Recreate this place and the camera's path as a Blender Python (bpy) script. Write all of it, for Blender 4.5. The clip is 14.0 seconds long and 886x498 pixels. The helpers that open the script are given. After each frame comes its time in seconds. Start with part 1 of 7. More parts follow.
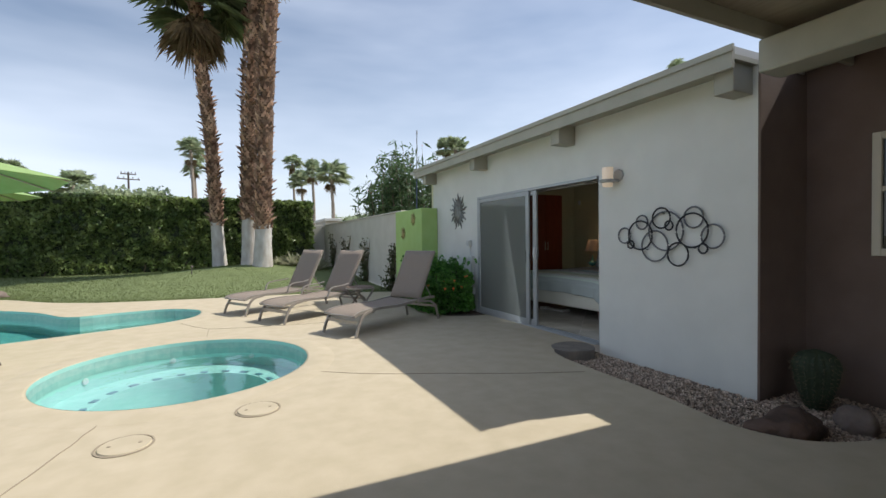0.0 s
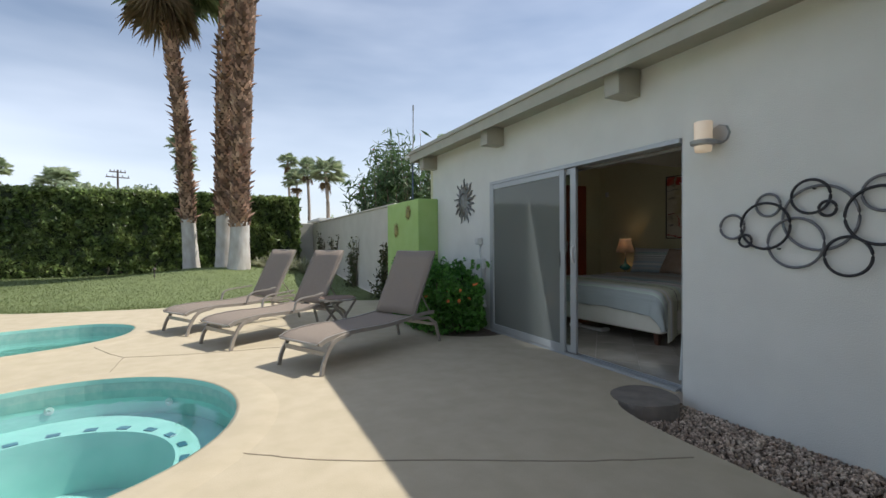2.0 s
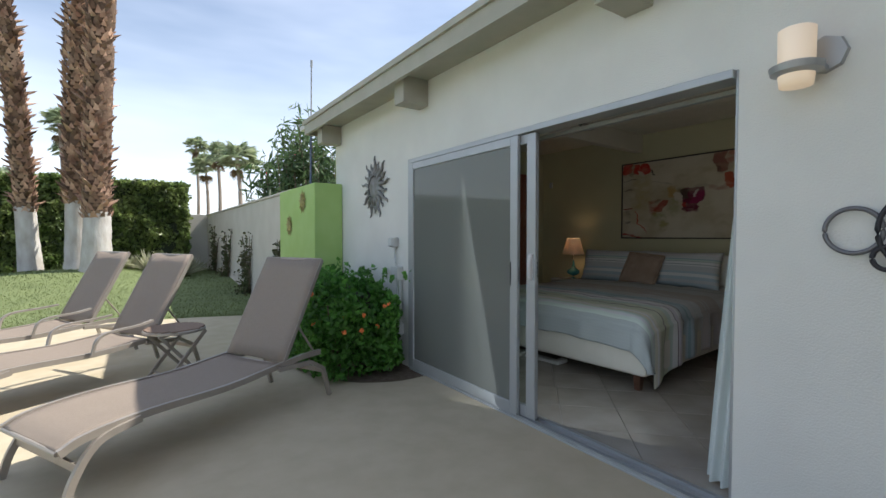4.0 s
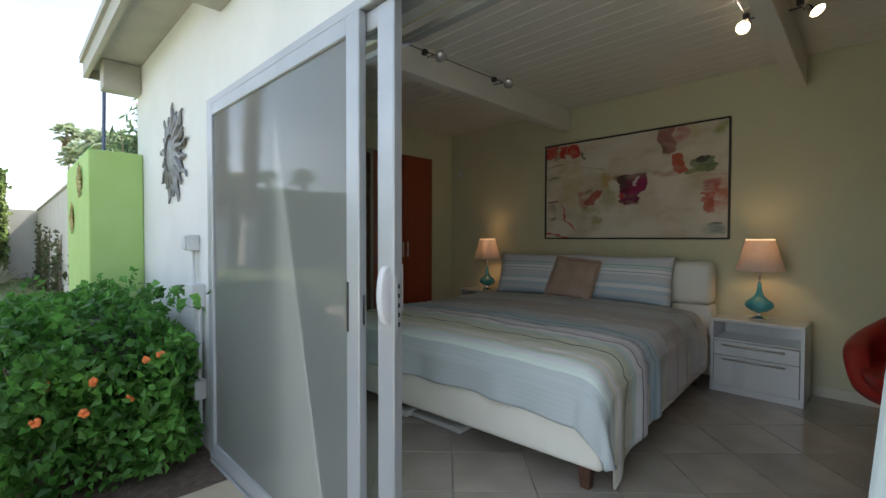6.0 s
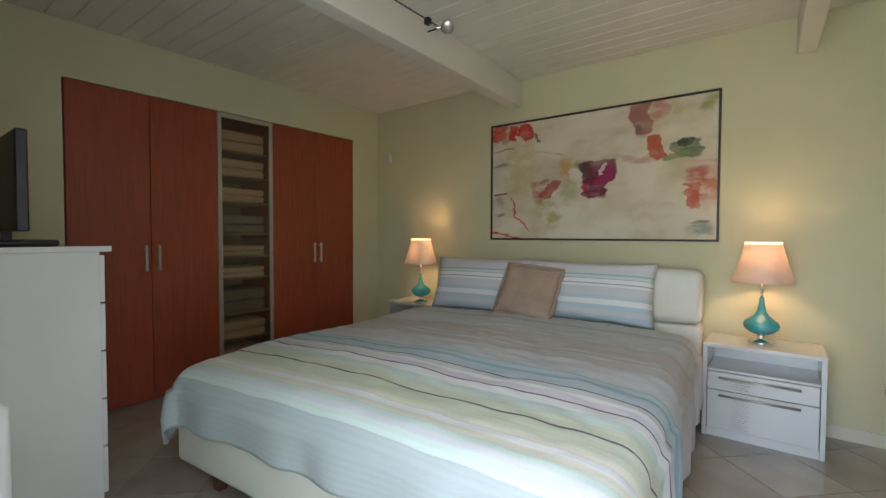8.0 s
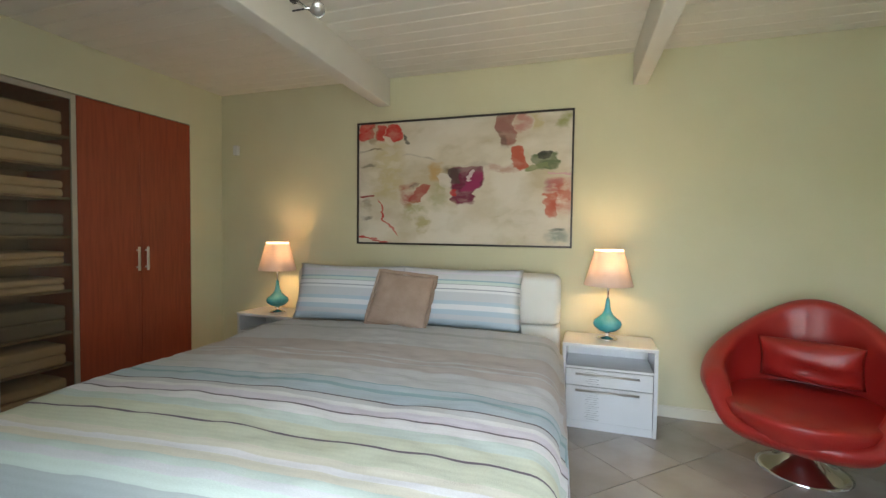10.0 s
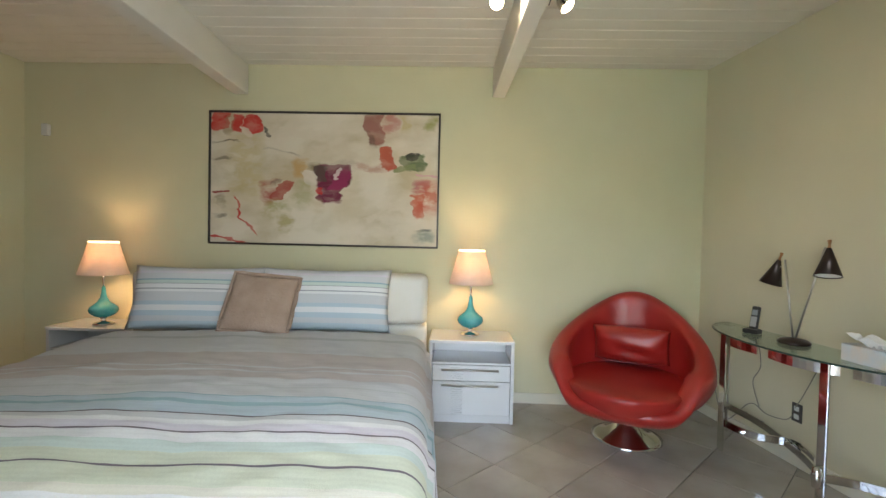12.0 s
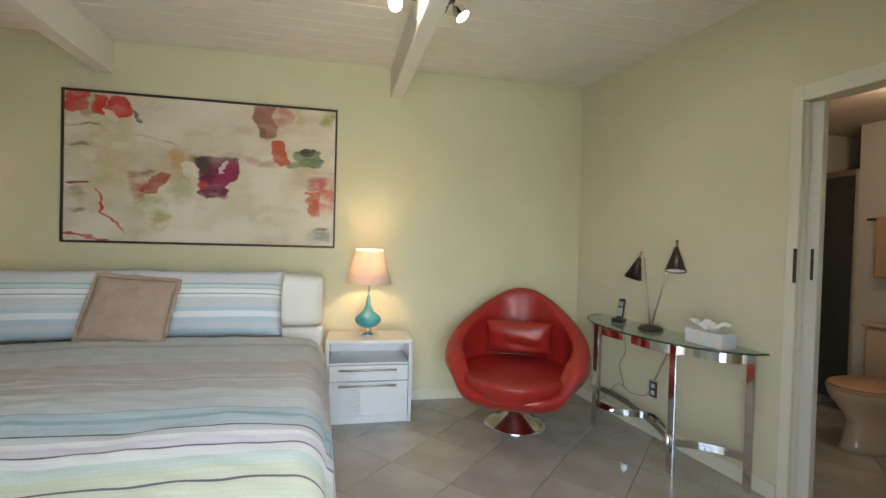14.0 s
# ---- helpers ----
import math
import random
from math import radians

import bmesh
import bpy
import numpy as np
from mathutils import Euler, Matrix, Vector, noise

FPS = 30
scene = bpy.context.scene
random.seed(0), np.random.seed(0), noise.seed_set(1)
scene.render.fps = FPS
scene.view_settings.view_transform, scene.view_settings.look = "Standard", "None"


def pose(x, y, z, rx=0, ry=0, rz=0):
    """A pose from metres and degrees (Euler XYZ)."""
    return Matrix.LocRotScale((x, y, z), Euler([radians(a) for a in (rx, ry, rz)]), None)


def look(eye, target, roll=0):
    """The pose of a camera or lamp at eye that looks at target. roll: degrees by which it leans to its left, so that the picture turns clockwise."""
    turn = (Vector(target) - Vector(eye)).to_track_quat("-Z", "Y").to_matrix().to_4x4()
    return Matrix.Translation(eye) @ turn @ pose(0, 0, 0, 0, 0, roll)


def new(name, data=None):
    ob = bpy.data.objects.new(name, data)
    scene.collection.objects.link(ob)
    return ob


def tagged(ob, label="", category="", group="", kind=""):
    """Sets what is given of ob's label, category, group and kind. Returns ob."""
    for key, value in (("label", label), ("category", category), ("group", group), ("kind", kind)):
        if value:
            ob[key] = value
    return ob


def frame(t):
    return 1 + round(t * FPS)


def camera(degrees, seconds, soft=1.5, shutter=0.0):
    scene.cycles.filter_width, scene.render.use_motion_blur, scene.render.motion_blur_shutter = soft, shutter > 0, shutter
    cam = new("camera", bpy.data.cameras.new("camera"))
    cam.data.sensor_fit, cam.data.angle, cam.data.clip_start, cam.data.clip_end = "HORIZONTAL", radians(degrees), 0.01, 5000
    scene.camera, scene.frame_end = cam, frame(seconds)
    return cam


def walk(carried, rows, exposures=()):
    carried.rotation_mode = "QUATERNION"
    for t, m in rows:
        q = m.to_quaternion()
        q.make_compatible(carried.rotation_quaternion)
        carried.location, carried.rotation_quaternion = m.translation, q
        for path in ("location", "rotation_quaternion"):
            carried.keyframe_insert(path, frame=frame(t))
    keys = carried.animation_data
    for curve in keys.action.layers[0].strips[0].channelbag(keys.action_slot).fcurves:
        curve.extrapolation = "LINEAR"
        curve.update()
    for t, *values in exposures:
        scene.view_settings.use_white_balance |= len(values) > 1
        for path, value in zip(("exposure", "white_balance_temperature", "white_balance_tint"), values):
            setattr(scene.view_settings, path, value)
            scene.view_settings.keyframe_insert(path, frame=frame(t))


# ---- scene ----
cam = camera(89.4, 14.0)
PATH = [
    (0, (0.549, -0.017, 1.304), (1.401, 1.792, 1.265), -0.6),
    (0.5, (0.711, 0.361, 1.271), (1.562, 2.17, 1.234), -0.5),
    (1, (0.901, 0.793, 1.262), (1.751, 2.604, 1.226), -0.5),
    (1.5, (1.062, 1.216, 1.246), (1.915, 3.024, 1.211), -0.5),
    (2, (1.285, 1.662, 1.241), (2.142, 3.469, 1.21), -0.4),
    (4.5, (2.678, 3.481, 1.325), (3.889, 5.072, 1.27), -0.0),
    (5, (3.047, 3.761, 1.293), (4.327, 5.297, 1.249), -0.0),
    (5.5, (3.389, 4.02, 1.292), (4.731, 5.502, 1.243), 0.0),
    (6, (3.729, 4.252, 1.277), (5.129, 5.68, 1.231), 0.1),
    (6.5, (4.042, 4.472, 1.285), (5.497, 5.843, 1.235), 0.3),
    (7, (4.301, 4.665, 1.308), (5.787, 6.002, 1.247), 0.1),
    (7.5, (4.515, 4.82, 1.309), (6.038, 6.115, 1.248), 0.1),
    (10, (4.697, 5.179, 1.392), (6.593, 5.811, 1.317), 0.7),
    (10.5, (4.709, 5.189, 1.38), (6.65, 5.667, 1.313), 0.9),
    (11, (4.721, 5.196, 1.37), (6.693, 5.525, 1.311), 1.1),
    (11.5, (4.722, 5.189, 1.35), (6.712, 5.381, 1.307), 1.2),
    (12, (4.714, 5.182, 1.368), (6.712, 5.241, 1.318), 1.3),
    (12.5, (4.711, 5.171, 1.35), (6.71, 5.115, 1.312), 1.3),
    (13, (4.707, 5.167, 1.329), (6.699, 4.996, 1.304), 1.4),
    (13.5, (4.696, 5.181, 1.345), (6.675, 4.894, 1.313), 1.5),
    (14, (4.692, 5.193, 1.357), (6.652, 4.796, 1.322), 1.6),
]
EXPOSURES = [(0.0, 0.50), (2.2, 0.52), (4.3, 1.08), (5.5, 1.62), (6.5, 2.4), (7.5, 3.2), (10.0, 3.88), (14.0, 3.97)]
walk(cam, [(t, look(eye, target, roll)) for t, eye, target, roll in PATH], EXPOSURES)

# ---- light ----
world = bpy.data.worlds.new("world")
scene.world = world
world.use_nodes = True
wn, wl = world.node_tree.nodes, world.node_tree.links
wn.clear()
w_out, w_bg = wn.new("ShaderNodeOutputWorld"), wn.new("ShaderNodeBackground")
w_sky, w_co, w_map = wn.new("ShaderNodeTexSky"), wn.new("ShaderNodeTexCoord"), wn.new("ShaderNodeMapping")
w_noise, w_ramp, w_mix = wn.new("ShaderNodeTexNoise"), wn.new("ShaderNodeValToRGB"), wn.new("ShaderNodeMix")
SUN_DIR = Vector((0.757, -0.12, 1.0)).normalized()
w_sky.sky_type, w_sky.sun_disc = "NISHITA", False
w_sky.sun_elevation = math.asin(SUN_DIR.z)
w_sky.sun_rotation = math.atan2(SUN_DIR.x, SUN_DIR.y)
w_map.inputs["Scale"].default_value = (1.0, 1.5, 4.5)
w_noise.inputs["Scale"].default_value, w_noise.inputs["Detail"].default_value = 1.3, 4.5
w_noise.inputs["Roughness"].default_value = 0.55
w_ramp.color_ramp.elements[0].position, w_ramp.color_ramp.elements[1].position = 0.34, 0.82
w_ramp.color_ramp.elements[0].color, w_ramp.color_ramp.elements[1].color = (0.08, 0.08, 0.08, 1), (0.44, 0.44, 0.44, 1)
w_mix.data_type = "RGBA"
w_mix.inputs["B"].default_value = (9.4, 10.1, 11.6, 1)
wl.new(w_co.outputs["Generated"], w_map.inputs["Vector"])
wl.new(w_map.outputs["Vector"], w_noise.inputs["Vector"])
wl.new(w_noise.outputs["Fac"], w_ramp.inputs["Fac"])
w_sep, w_haze, w_add = wn.new("ShaderNodeSeparateXYZ"), wn.new("ShaderNodeMapRange"), wn.new("ShaderNodeMath")
w_haze.interpolation_type = "SMOOTHSTEP"
w_haze.inputs["From Min"].default_value, w_haze.inputs["From Max"].default_value = 0.42, 0.0
w_haze.inputs["To Min"].default_value, w_haze.inputs["To Max"].default_value = 0.0, 0.34
w_add.operation, w_add.use_clamp = "ADD", True
wl.new(w_co.outputs["Generated"], w_sep.inputs["Vector"])
wl.new(w_sep.outputs["Z"], w_haze.inputs["Value"])
wl.new(w_ramp.outputs["Color"], w_add.inputs[0])
wl.new(w_haze.outputs["Result"], w_add.inputs[1])
wl.new(w_add.outputs[0], w_mix.inputs["Factor"])
wl.new(w_sky.outputs["Color"], w_mix.inputs["A"])
wl.new(w_mix.outputs["Result"], w_bg.inputs["Color"])
wl.new(w_bg.outputs["Background"], w_out.inputs["Surface"])
w_bg.inputs["Strength"].default_value = 0.088


def lamp(name, kind, energy, m, color=(1, 1, 1), **more):
    data = bpy.data.lights.new(name, kind)
    data.energy, data.color = energy, color
    if "size" in more:
        data.shadow_soft_size = more["size"]
    if "angle" in more:
        data.angle = more["angle"]
    if "spot" in more:
        data.spot_size, data.spot_blend = more["spot"], 0.6
    ob = new(name, data)
    ob.matrix_world = m
    return ob


lamp("sun", "SUN", 3.4, look((0, 0, 0), -SUN_DIR), (1.0, 0.95, 0.87), angle=radians(0.55))


# ---- materials ----
def mat(name, color, rough=0.6, metal=0.0, color2=None, scale=8.0, bump=0.0, bscale=60.0, spec=0.5, stretch=(1, 1, 1), vary=0.0,
        big=0.0, coat=0.0, sub=None, space="Object", island=0.0):
    """Two scales of colour variation over the base and a fine relief; vary: by object; island: by loose piece."""
    m = bpy.data.materials.new(name)
    m.use_nodes = True
    n, l = m.node_tree.nodes, m.node_tree.links
    b = n["Principled BSDF"]
    b.inputs["Base Color"].default_value = (*color, 1)
    b.inputs["Roughness"].default_value, b.inputs["Metallic"].default_value = rough, metal
    b.inputs["Specular IOR Level"].default_value = spec
    b.inputs["Coat Weight"].default_value = coat
    co, mp = n.new("ShaderNodeTexCoord"), n.new("ShaderNodeMapping")
    mp.inputs["Scale"].default_value = stretch
    l.new(co.outputs[space], mp.inputs["Vector"])
    col = None
    if color2 is not None:
        t = n.new("ShaderNodeTexNoise")
        t.inputs["Scale"].default_value, t.inputs["Detail"].default_value = scale, 5
        l.new(mp.outputs["Vector"], t.inputs["Vector"])
        r = n.new("ShaderNodeValToRGB")
        r.color_ramp.elements[0].position, r.color_ramp.elements[1].position = 0.35, 0.68
        r.color_ramp.elements[0].color, r.color_ramp.elements[1].color = (*color, 1), (*color2, 1)
        l.new(t.outputs["Fac"], r.inputs["Fac"])
        col = r.outputs["Color"]
    factors = []
    if big:
        t = n.new("ShaderNodeTexNoise")
        t.inputs["Scale"].default_value, t.inputs["Detail"].default_value = scale * 0.12, 3
        l.new(mp.outputs["Vector"], t.inputs["Vector"])
        factors.append((t.outputs["Fac"], big))
    if vary:
        o = n.new("ShaderNodeObjectInfo")
        factors.append((o.outputs["Random"], vary))
    if island:
        g = n.new("ShaderNodeNewGeometry")
        factors.append((g.outputs["Random Per Island"], island))
    for out, amount in factors:
        h = n.new("ShaderNodeHueSaturation")
        if col is None:
            h.inputs["Color"].default_value = (*color, 1)
        else:
            l.new(col, h.inputs["Color"])
        q = n.new("ShaderNodeMapRange")
        q.inputs["To Min"].default_value, q.inputs["To Max"].default_value = 1 - amount, 1 + amount
        l.new(out, q.inputs["Value"])
        l.new(q.outputs["Result"], h.inputs["Value"])
        col = h.outputs["Color"]
    if col is not None:
        l.new(col, b.inputs["Base Color"])
    if bump:
        t = n.new("ShaderNodeTexNoise")
        t.inputs["Scale"].default_value, t.inputs["Detail"].default_value = bscale, 4
        l.new(mp.outputs["Vector"], t.inputs["Vector"])
        u = n.new("ShaderNodeBump")
        u.inputs["Strength"].default_value, u.inputs["Distance"].default_value = bump, 0.02
        l.new(t.outputs["Fac"], u.inputs["Height"])
        l.new(u.outputs["Normal"], b.inputs["Normal"])
    return m


def glow(name, color, strength, base=(0.8, 0.7, 0.6)):
    m = mat(name, base, 0.7)
    b = m.node_tree.nodes["Principled BSDF"]
    b.inputs["Emission Color"].default_value, b.inputs["Emission Strength"].default_value = (*color, 1), strength
    return m


def leafy(m, share=0.45):
    """Lets part of the light through thin leaves."""
    n, l = m.node_tree.nodes, m.node_tree.links
    b, out = n["Principled BSDF"], n["Material Output"]
    tr, mx = n.new("ShaderNodeBsdfTranslucent"), n.new("ShaderNodeMixShader")
    l.new(b.inputs["Base Color"].links[0].from_socket, tr.inputs["Color"])
    mx.inputs["Fac"].default_value = share
    l.new(b.outputs["BSDF"], mx.inputs[1])
    l.new(tr.outputs["BSDF"], mx.inputs[2])
    l.new(mx.outputs["Shader"], out.inputs["Surface"])


def clear(name, tint, gloss=1.0, body=None, opacity=0.0, ior=1.45, ripple=0.0, rough=0.01):
    """Thin glass or water: see-through with a Fresnel gloss, and a dusty body of some opacity."""
    m = bpy.data.materials.new(name)
    m.use_nodes = True
    n, l = m.node_tree.nodes, m.node_tree.links
    n.clear()
    out, tr, gl = n.new("ShaderNodeOutputMaterial"), n.new("ShaderNodeBsdfTransparent"), n.new("ShaderNodeBsdfGlossy")
    fr, mx = n.new("ShaderNodeLayerWeight"), n.new("ShaderNodeMixShader")
    pw, sc = n.new("ShaderNodeMath"), n.new("ShaderNodeMath")
    f0 = ((ior - 1) / (ior + 1)) ** 2
    fr.inputs["Blend"].default_value = 0.5
    pw.operation, sc.operation = "POWER", "MULTIPLY_ADD"
    pw.inputs[1].default_value = 5.0
    sc.inputs[1].default_value, sc.inputs[2].default_value = (1 - f0, f0) if gloss else (0.0, 0.0)
    l.new(fr.outputs["Facing"], pw.inputs[0])
    l.new(pw.outputs[0], sc.inputs[0])
    tr.inputs["Color"].default_value = (*tint, 1)
    gl.inputs["Color"].default_value, gl.inputs["Roughness"].default_value = (gloss, gloss, gloss, 1), rough
    under = tr.outputs["BSDF"]
    if body:
        df, mb = n.new("ShaderNodeBsdfDiffuse"), n.new("ShaderNodeMixShader")
        df.inputs["Color"].default_value = (*body, 1)
        mb.inputs["Fac"].default_value = opacity
        l.new(under, mb.inputs[1])
        l.new(df.outputs["BSDF"], mb.inputs[2])
        under = mb.outputs["Shader"]
    if ripple:
        co, t, u = n.new("ShaderNodeTexCoord"), n.new("ShaderNodeTexNoise"), n.new("ShaderNodeBump")
        t.inputs["Scale"].default_value, t.inputs["Detail"].default_value = 5.0, 3
        u.inputs["Strength"].default_value, u.inputs["Distance"].default_value = ripple, 0.02
        l.new(co.outputs["Object"], t.inputs["Vector"])
        l.new(t.outputs["Fac"], u.inputs["Height"])
        l.new(u.outputs["Normal"], fr.inputs["Normal"])
        l.new(u.outputs["Normal"], gl.inputs["Normal"])
    l.new(sc.outputs[0], mx.inputs["Fac"])
    l.new(under, mx.inputs[1])
    l.new(gl.outputs["BSDF"], mx.inputs[2])
    l.new(mx.outputs["Shader"], out.inputs["Surface"])
    return m


M_DECK = mat("deck_concrete", (0.455, 0.39, 0.275), 0.85, color2=(0.51, 0.44, 0.32), scale=5, bump=0.10, bscale=110, big=0.08)
M_JOINT = mat("joint_dark", (0.31, 0.26, 0.19), 0.9)
M_STUCCO = mat("white_stucco", (0.66, 0.66, 0.62), 0.9, color2=(0.70, 0.70, 0.66), scale=3, bump=0.22, bscale=120, big=0.03)
M_TRIM = mat("taupe_trim", (0.36, 0.35, 0.29), 0.7, color2=(0.40, 0.385, 0.32), scale=5, bump=0.05)
M_BROWN = mat("brown_stucco", (0.15, 0.105, 0.085), 0.9, color2=(0.17, 0.12, 0.10), scale=4, bump=0.25, bscale=110)
M_LIME = mat("lime_paint", (0.36, 0.53, 0.17), 0.8, color2=(0.39, 0.56, 0.20), scale=4, bump=0.15, bscale=110)
M_GARDENWALL = mat("garden_wall_paint", (0.52, 0.49, 0.43), 0.9, color2=(0.57, 0.54, 0.48), scale=2.2, bump=0.2, bscale=60, big=0.1)
M_LAWN = mat("lawn_soil", (0.13, 0.165, 0.065), 0.95, color2=(0.17, 0.21, 0.085), scale=3, bump=0.2, bscale=140, big=0.2)
M_GRASS = mat("grass_blade", (0.15, 0.185, 0.07), 0.7, color2=(0.19, 0.235, 0.09), scale=1.2, island=0.2, space="Object")
M_FIELD = mat("far_ground", (0.20, 0.16, 0.11), 0.95, color2=(0.12, 0.13, 0.06), scale=0.05)
M_POOL = mat("pool_plaster", (0.29, 0.55, 0.50), 0.7, color2=(0.34, 0.60, 0.55), scale=4, bump=0.05)
# darker look of deep water, put into the colour
M_DEEPTINT = mat("pool_deep_tint", (0.10, 0.42, 0.40), 0.7, color2=(0.13, 0.46, 0.43), scale=4)
M_TILEBLUE = mat("pool_tile_blue", (0.05, 0.16, 0.22), 0.3)
M_WATER = clear("water", (0.80, 0.97, 0.96), 1.0, ior=1.33, ripple=0.25)
M_SOIL = mat("planter_soil", (0.10, 0.07, 0.05), 0.95, color2=(0.16, 0.12, 0.09), scale=20, bump=0.6, bscale=60)
M_PEBBLE = mat("pebbles", (0.34, 0.25, 0.19), 0.8, color2=(0.62, 0.52, 0.42), scale=14, island=0.6)
M_ROCKDARK = mat("dark_rock", (0.055, 0.035, 0.026), 0.9, color2=(0.16, 0.10, 0.075), scale=5, bump=0.7, bscale=18, big=0.2)
M_ROCK = mat("rock", (0.13, 0.10, 0.085), 0.9, color2=(0.24, 0.185, 0.155), scale=6, bump=0.6, bscale=25, big=0.2)
M_CACTUS = mat("cactus_skin", (0.022, 0.034, 0.016), 0.7, color2=(0.035, 0.05, 0.024), scale=20)
M_BARK = mat("palm_bark", (0.22, 0.12, 0.08), 0.95, color2=(0.46, 0.31, 0.22), scale=3, bump=0.8, bscale=22, island=0.62)
M_BARKDARK = mat("palm_bark_core", (0.10, 0.06, 0.04), 0.95, color2=(0.17, 0.11, 0.07), scale=9, bump=0.6, bscale=30)
M_WHITEWASH = mat("whitewashed_bark", (0.56, 0.54, 0.51), 0.9, color2=(0.42, 0.38, 0.34), scale=3.5, bump=0.5, bscale=16, stretch=(1.5, 1.5, 0.7))
M_FROND = mat("palm_frond", (0.14, 0.19, 0.08), 0.5, color2=(0.25, 0.29, 0.14), scale=3, island=0.35)
M_DRYFROND = mat("dry_frond", (0.30, 0.22, 0.12), 0.8, color2=(0.20, 0.14, 0.08), scale=5, island=0.3)
M_HEDGE = mat("hedge_leaf", (0.10, 0.155, 0.045), 0.4, color2=(0.24, 0.30, 0.10), scale=1.1, island=0.7)
# near-black colour stands in for the shade deep between the leaves
M_HEDGESHADE = mat("hedge_inner_shade", (0.012, 0.02, 0.008), 0.9, color2=(0.03, 0.04, 0.015), scale=5)
M_BUSH = mat("bush_leaf", (0.055, 0.18, 0.03), 0.42, color2=(0.15, 0.36, 0.065), scale=4, island=0.4)
M_OLEANDER = mat("oleander_leaf", (0.06, 0.11, 0.045), 0.5, color2=(0.12, 0.19, 0.08), scale=4, island=0.35)
M_VINE = mat("vine_leaf", (0.06, 0.09, 0.03), 0.6, color2=(0.14, 0.12, 0.07), scale=6, island=0.4)
M_AGAVE = mat("agave_leaf", (0.30, 0.32, 0.20), 0.6, color2=(0.40, 0.38, 0.27), scale=5, island=0.2)
M_STEM = mat("stem", (0.13, 0.10, 0.07), 0.9, color2=(0.2, 0.16, 0.11), scale=20)
M_ORANGE = mat("orange_petal", (0.75, 0.20, 0.05), 0.6, island=0.2)
M_PINK = mat("pink_petal", (0.70, 0.10, 0.14), 0.6, island=0.2)
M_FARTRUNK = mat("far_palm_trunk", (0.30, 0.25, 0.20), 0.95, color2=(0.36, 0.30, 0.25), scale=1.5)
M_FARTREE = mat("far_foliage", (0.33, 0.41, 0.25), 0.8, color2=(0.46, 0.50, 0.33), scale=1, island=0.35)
M_ALU = mat("white_aluminium", (0.42, 0.435, 0.44), 0.35, 0.3, color2=(0.38, 0.395, 0.40), scale=5)
M_ALUDARK = mat("door_track", (0.30, 0.31, 0.31), 0.4, 0.5)
M_RUBBER = mat("black_rubber", (0.02, 0.02, 0.02), 0.6)
M_GLASSGREY = clear("grey_glass", (0.62, 0.64, 0.62), 0.75, body=(0.25, 0.26, 0.235), opacity=0.62, ior=1.5, rough=0.05)
M_GLASS = clear("clear_glass", (0.90, 0.95, 0.93), 0.9, ior=1.45)
M_GLASSGREEN = clear("green_edge_glass", (0.45, 0.62, 0.52), 0.9, body=(0.10, 0.25, 0.18), opacity=0.35)
M_WHITEPLASTIC = mat("white_plastic", (0.60, 0.60, 0.59), 0.35)
M_SLING = mat("sling_fabric", (0.25, 0.20, 0.16), 0.8, color2=(0.285, 0.235, 0.19), scale=60, bump=0.3, bscale=400, stretch=(1, 4, 1))
M_LOUNGEFRAME = mat("lounge_frame", (0.33, 0.295, 0.255), 0.42, 0.3, color2=(0.37, 0.33, 0.29), scale=12)
M_RING = mat("black_iron", (0.035, 0.035, 0.04), 0.5, 0.5)
M_RINGGREY = mat("grey_iron", (0.16, 0.16, 0.17), 0.45, 0.6)
M_SUNMETAL = mat("weathered_metal", (0.28, 0.29, 0.29), 0.5, 0.5, color2=(0.17, 0.16, 0.14), scale=14)
M_RUSTY = mat("gilt_rusty_metal", (0.42, 0.36, 0.14), 0.6, 0.2, color2=(0.2, 0.18, 0.06), scale=20)
M_SCONCEMETAL = mat("sconce_metal", (0.36, 0.37, 0.37), 0.4, 0.4)
M_SCONCEGLASS = glow("sconce_glass", (1.0, 0.72, 0.45), 0.16, (0.75, 0.68, 0.58))
M_METER = mat("meter_box_paint", (0.52, 0.54, 0.52), 0.6, color2=(0.6, 0.61, 0.59), scale=10)
M_UMBRELLA = mat("green_canvas", (0.24, 0.36, 0.12), 0.85, color2=(0.27, 0.39, 0.15), scale=6, bump=0.1, bscale=300)
M_POLE = mat("creosote_pole", (0.12, 0.10, 0.09), 0.9)
M_BLUEPOLE = mat("blue_grey_pole", (0.10, 0.13, 0.22), 0.6)
# inside
M_WALLIN = mat("cream_wall_paint", (0.60, 0.575, 0.385), 0.75, color2=(0.625, 0.60, 0.41), scale=2.5, bump=0.05, bscale=90, big=0.02)
M_WALLSOUTH = mat("warm_cream_paint", (0.60, 0.555, 0.40), 0.75, color2=(0.62, 0.575, 0.415), scale=2.5, bump=0.05, bscale=90)
M_CEIL = mat("ceiling_paint", (0.70, 0.665, 0.585), 0.7, color2=(0.73, 0.695, 0.615), scale=4, bump=0.04, bscale=50)
M_BASE = mat("baseboard_paint", (0.66, 0.63, 0.52), 0.5)
M_TILE = mat("floor_tile", (0.33, 0.30, 0.26), 0.13, color2=(0.42, 0.385, 0.34), scale=3, bump=0.03, bscale=30, vary=0.07, big=0.05)
M_GROUT = mat("floor_grout", (0.40, 0.37, 0.33), 0.85)
M_CHERRY = mat("cherry_veneer", (0.33, 0.065, 0.028), 0.4, color2=(0.26, 0.05, 0.022), scale=5, stretch=(9, 9, 0.7), bump=0.02, big=0.06)
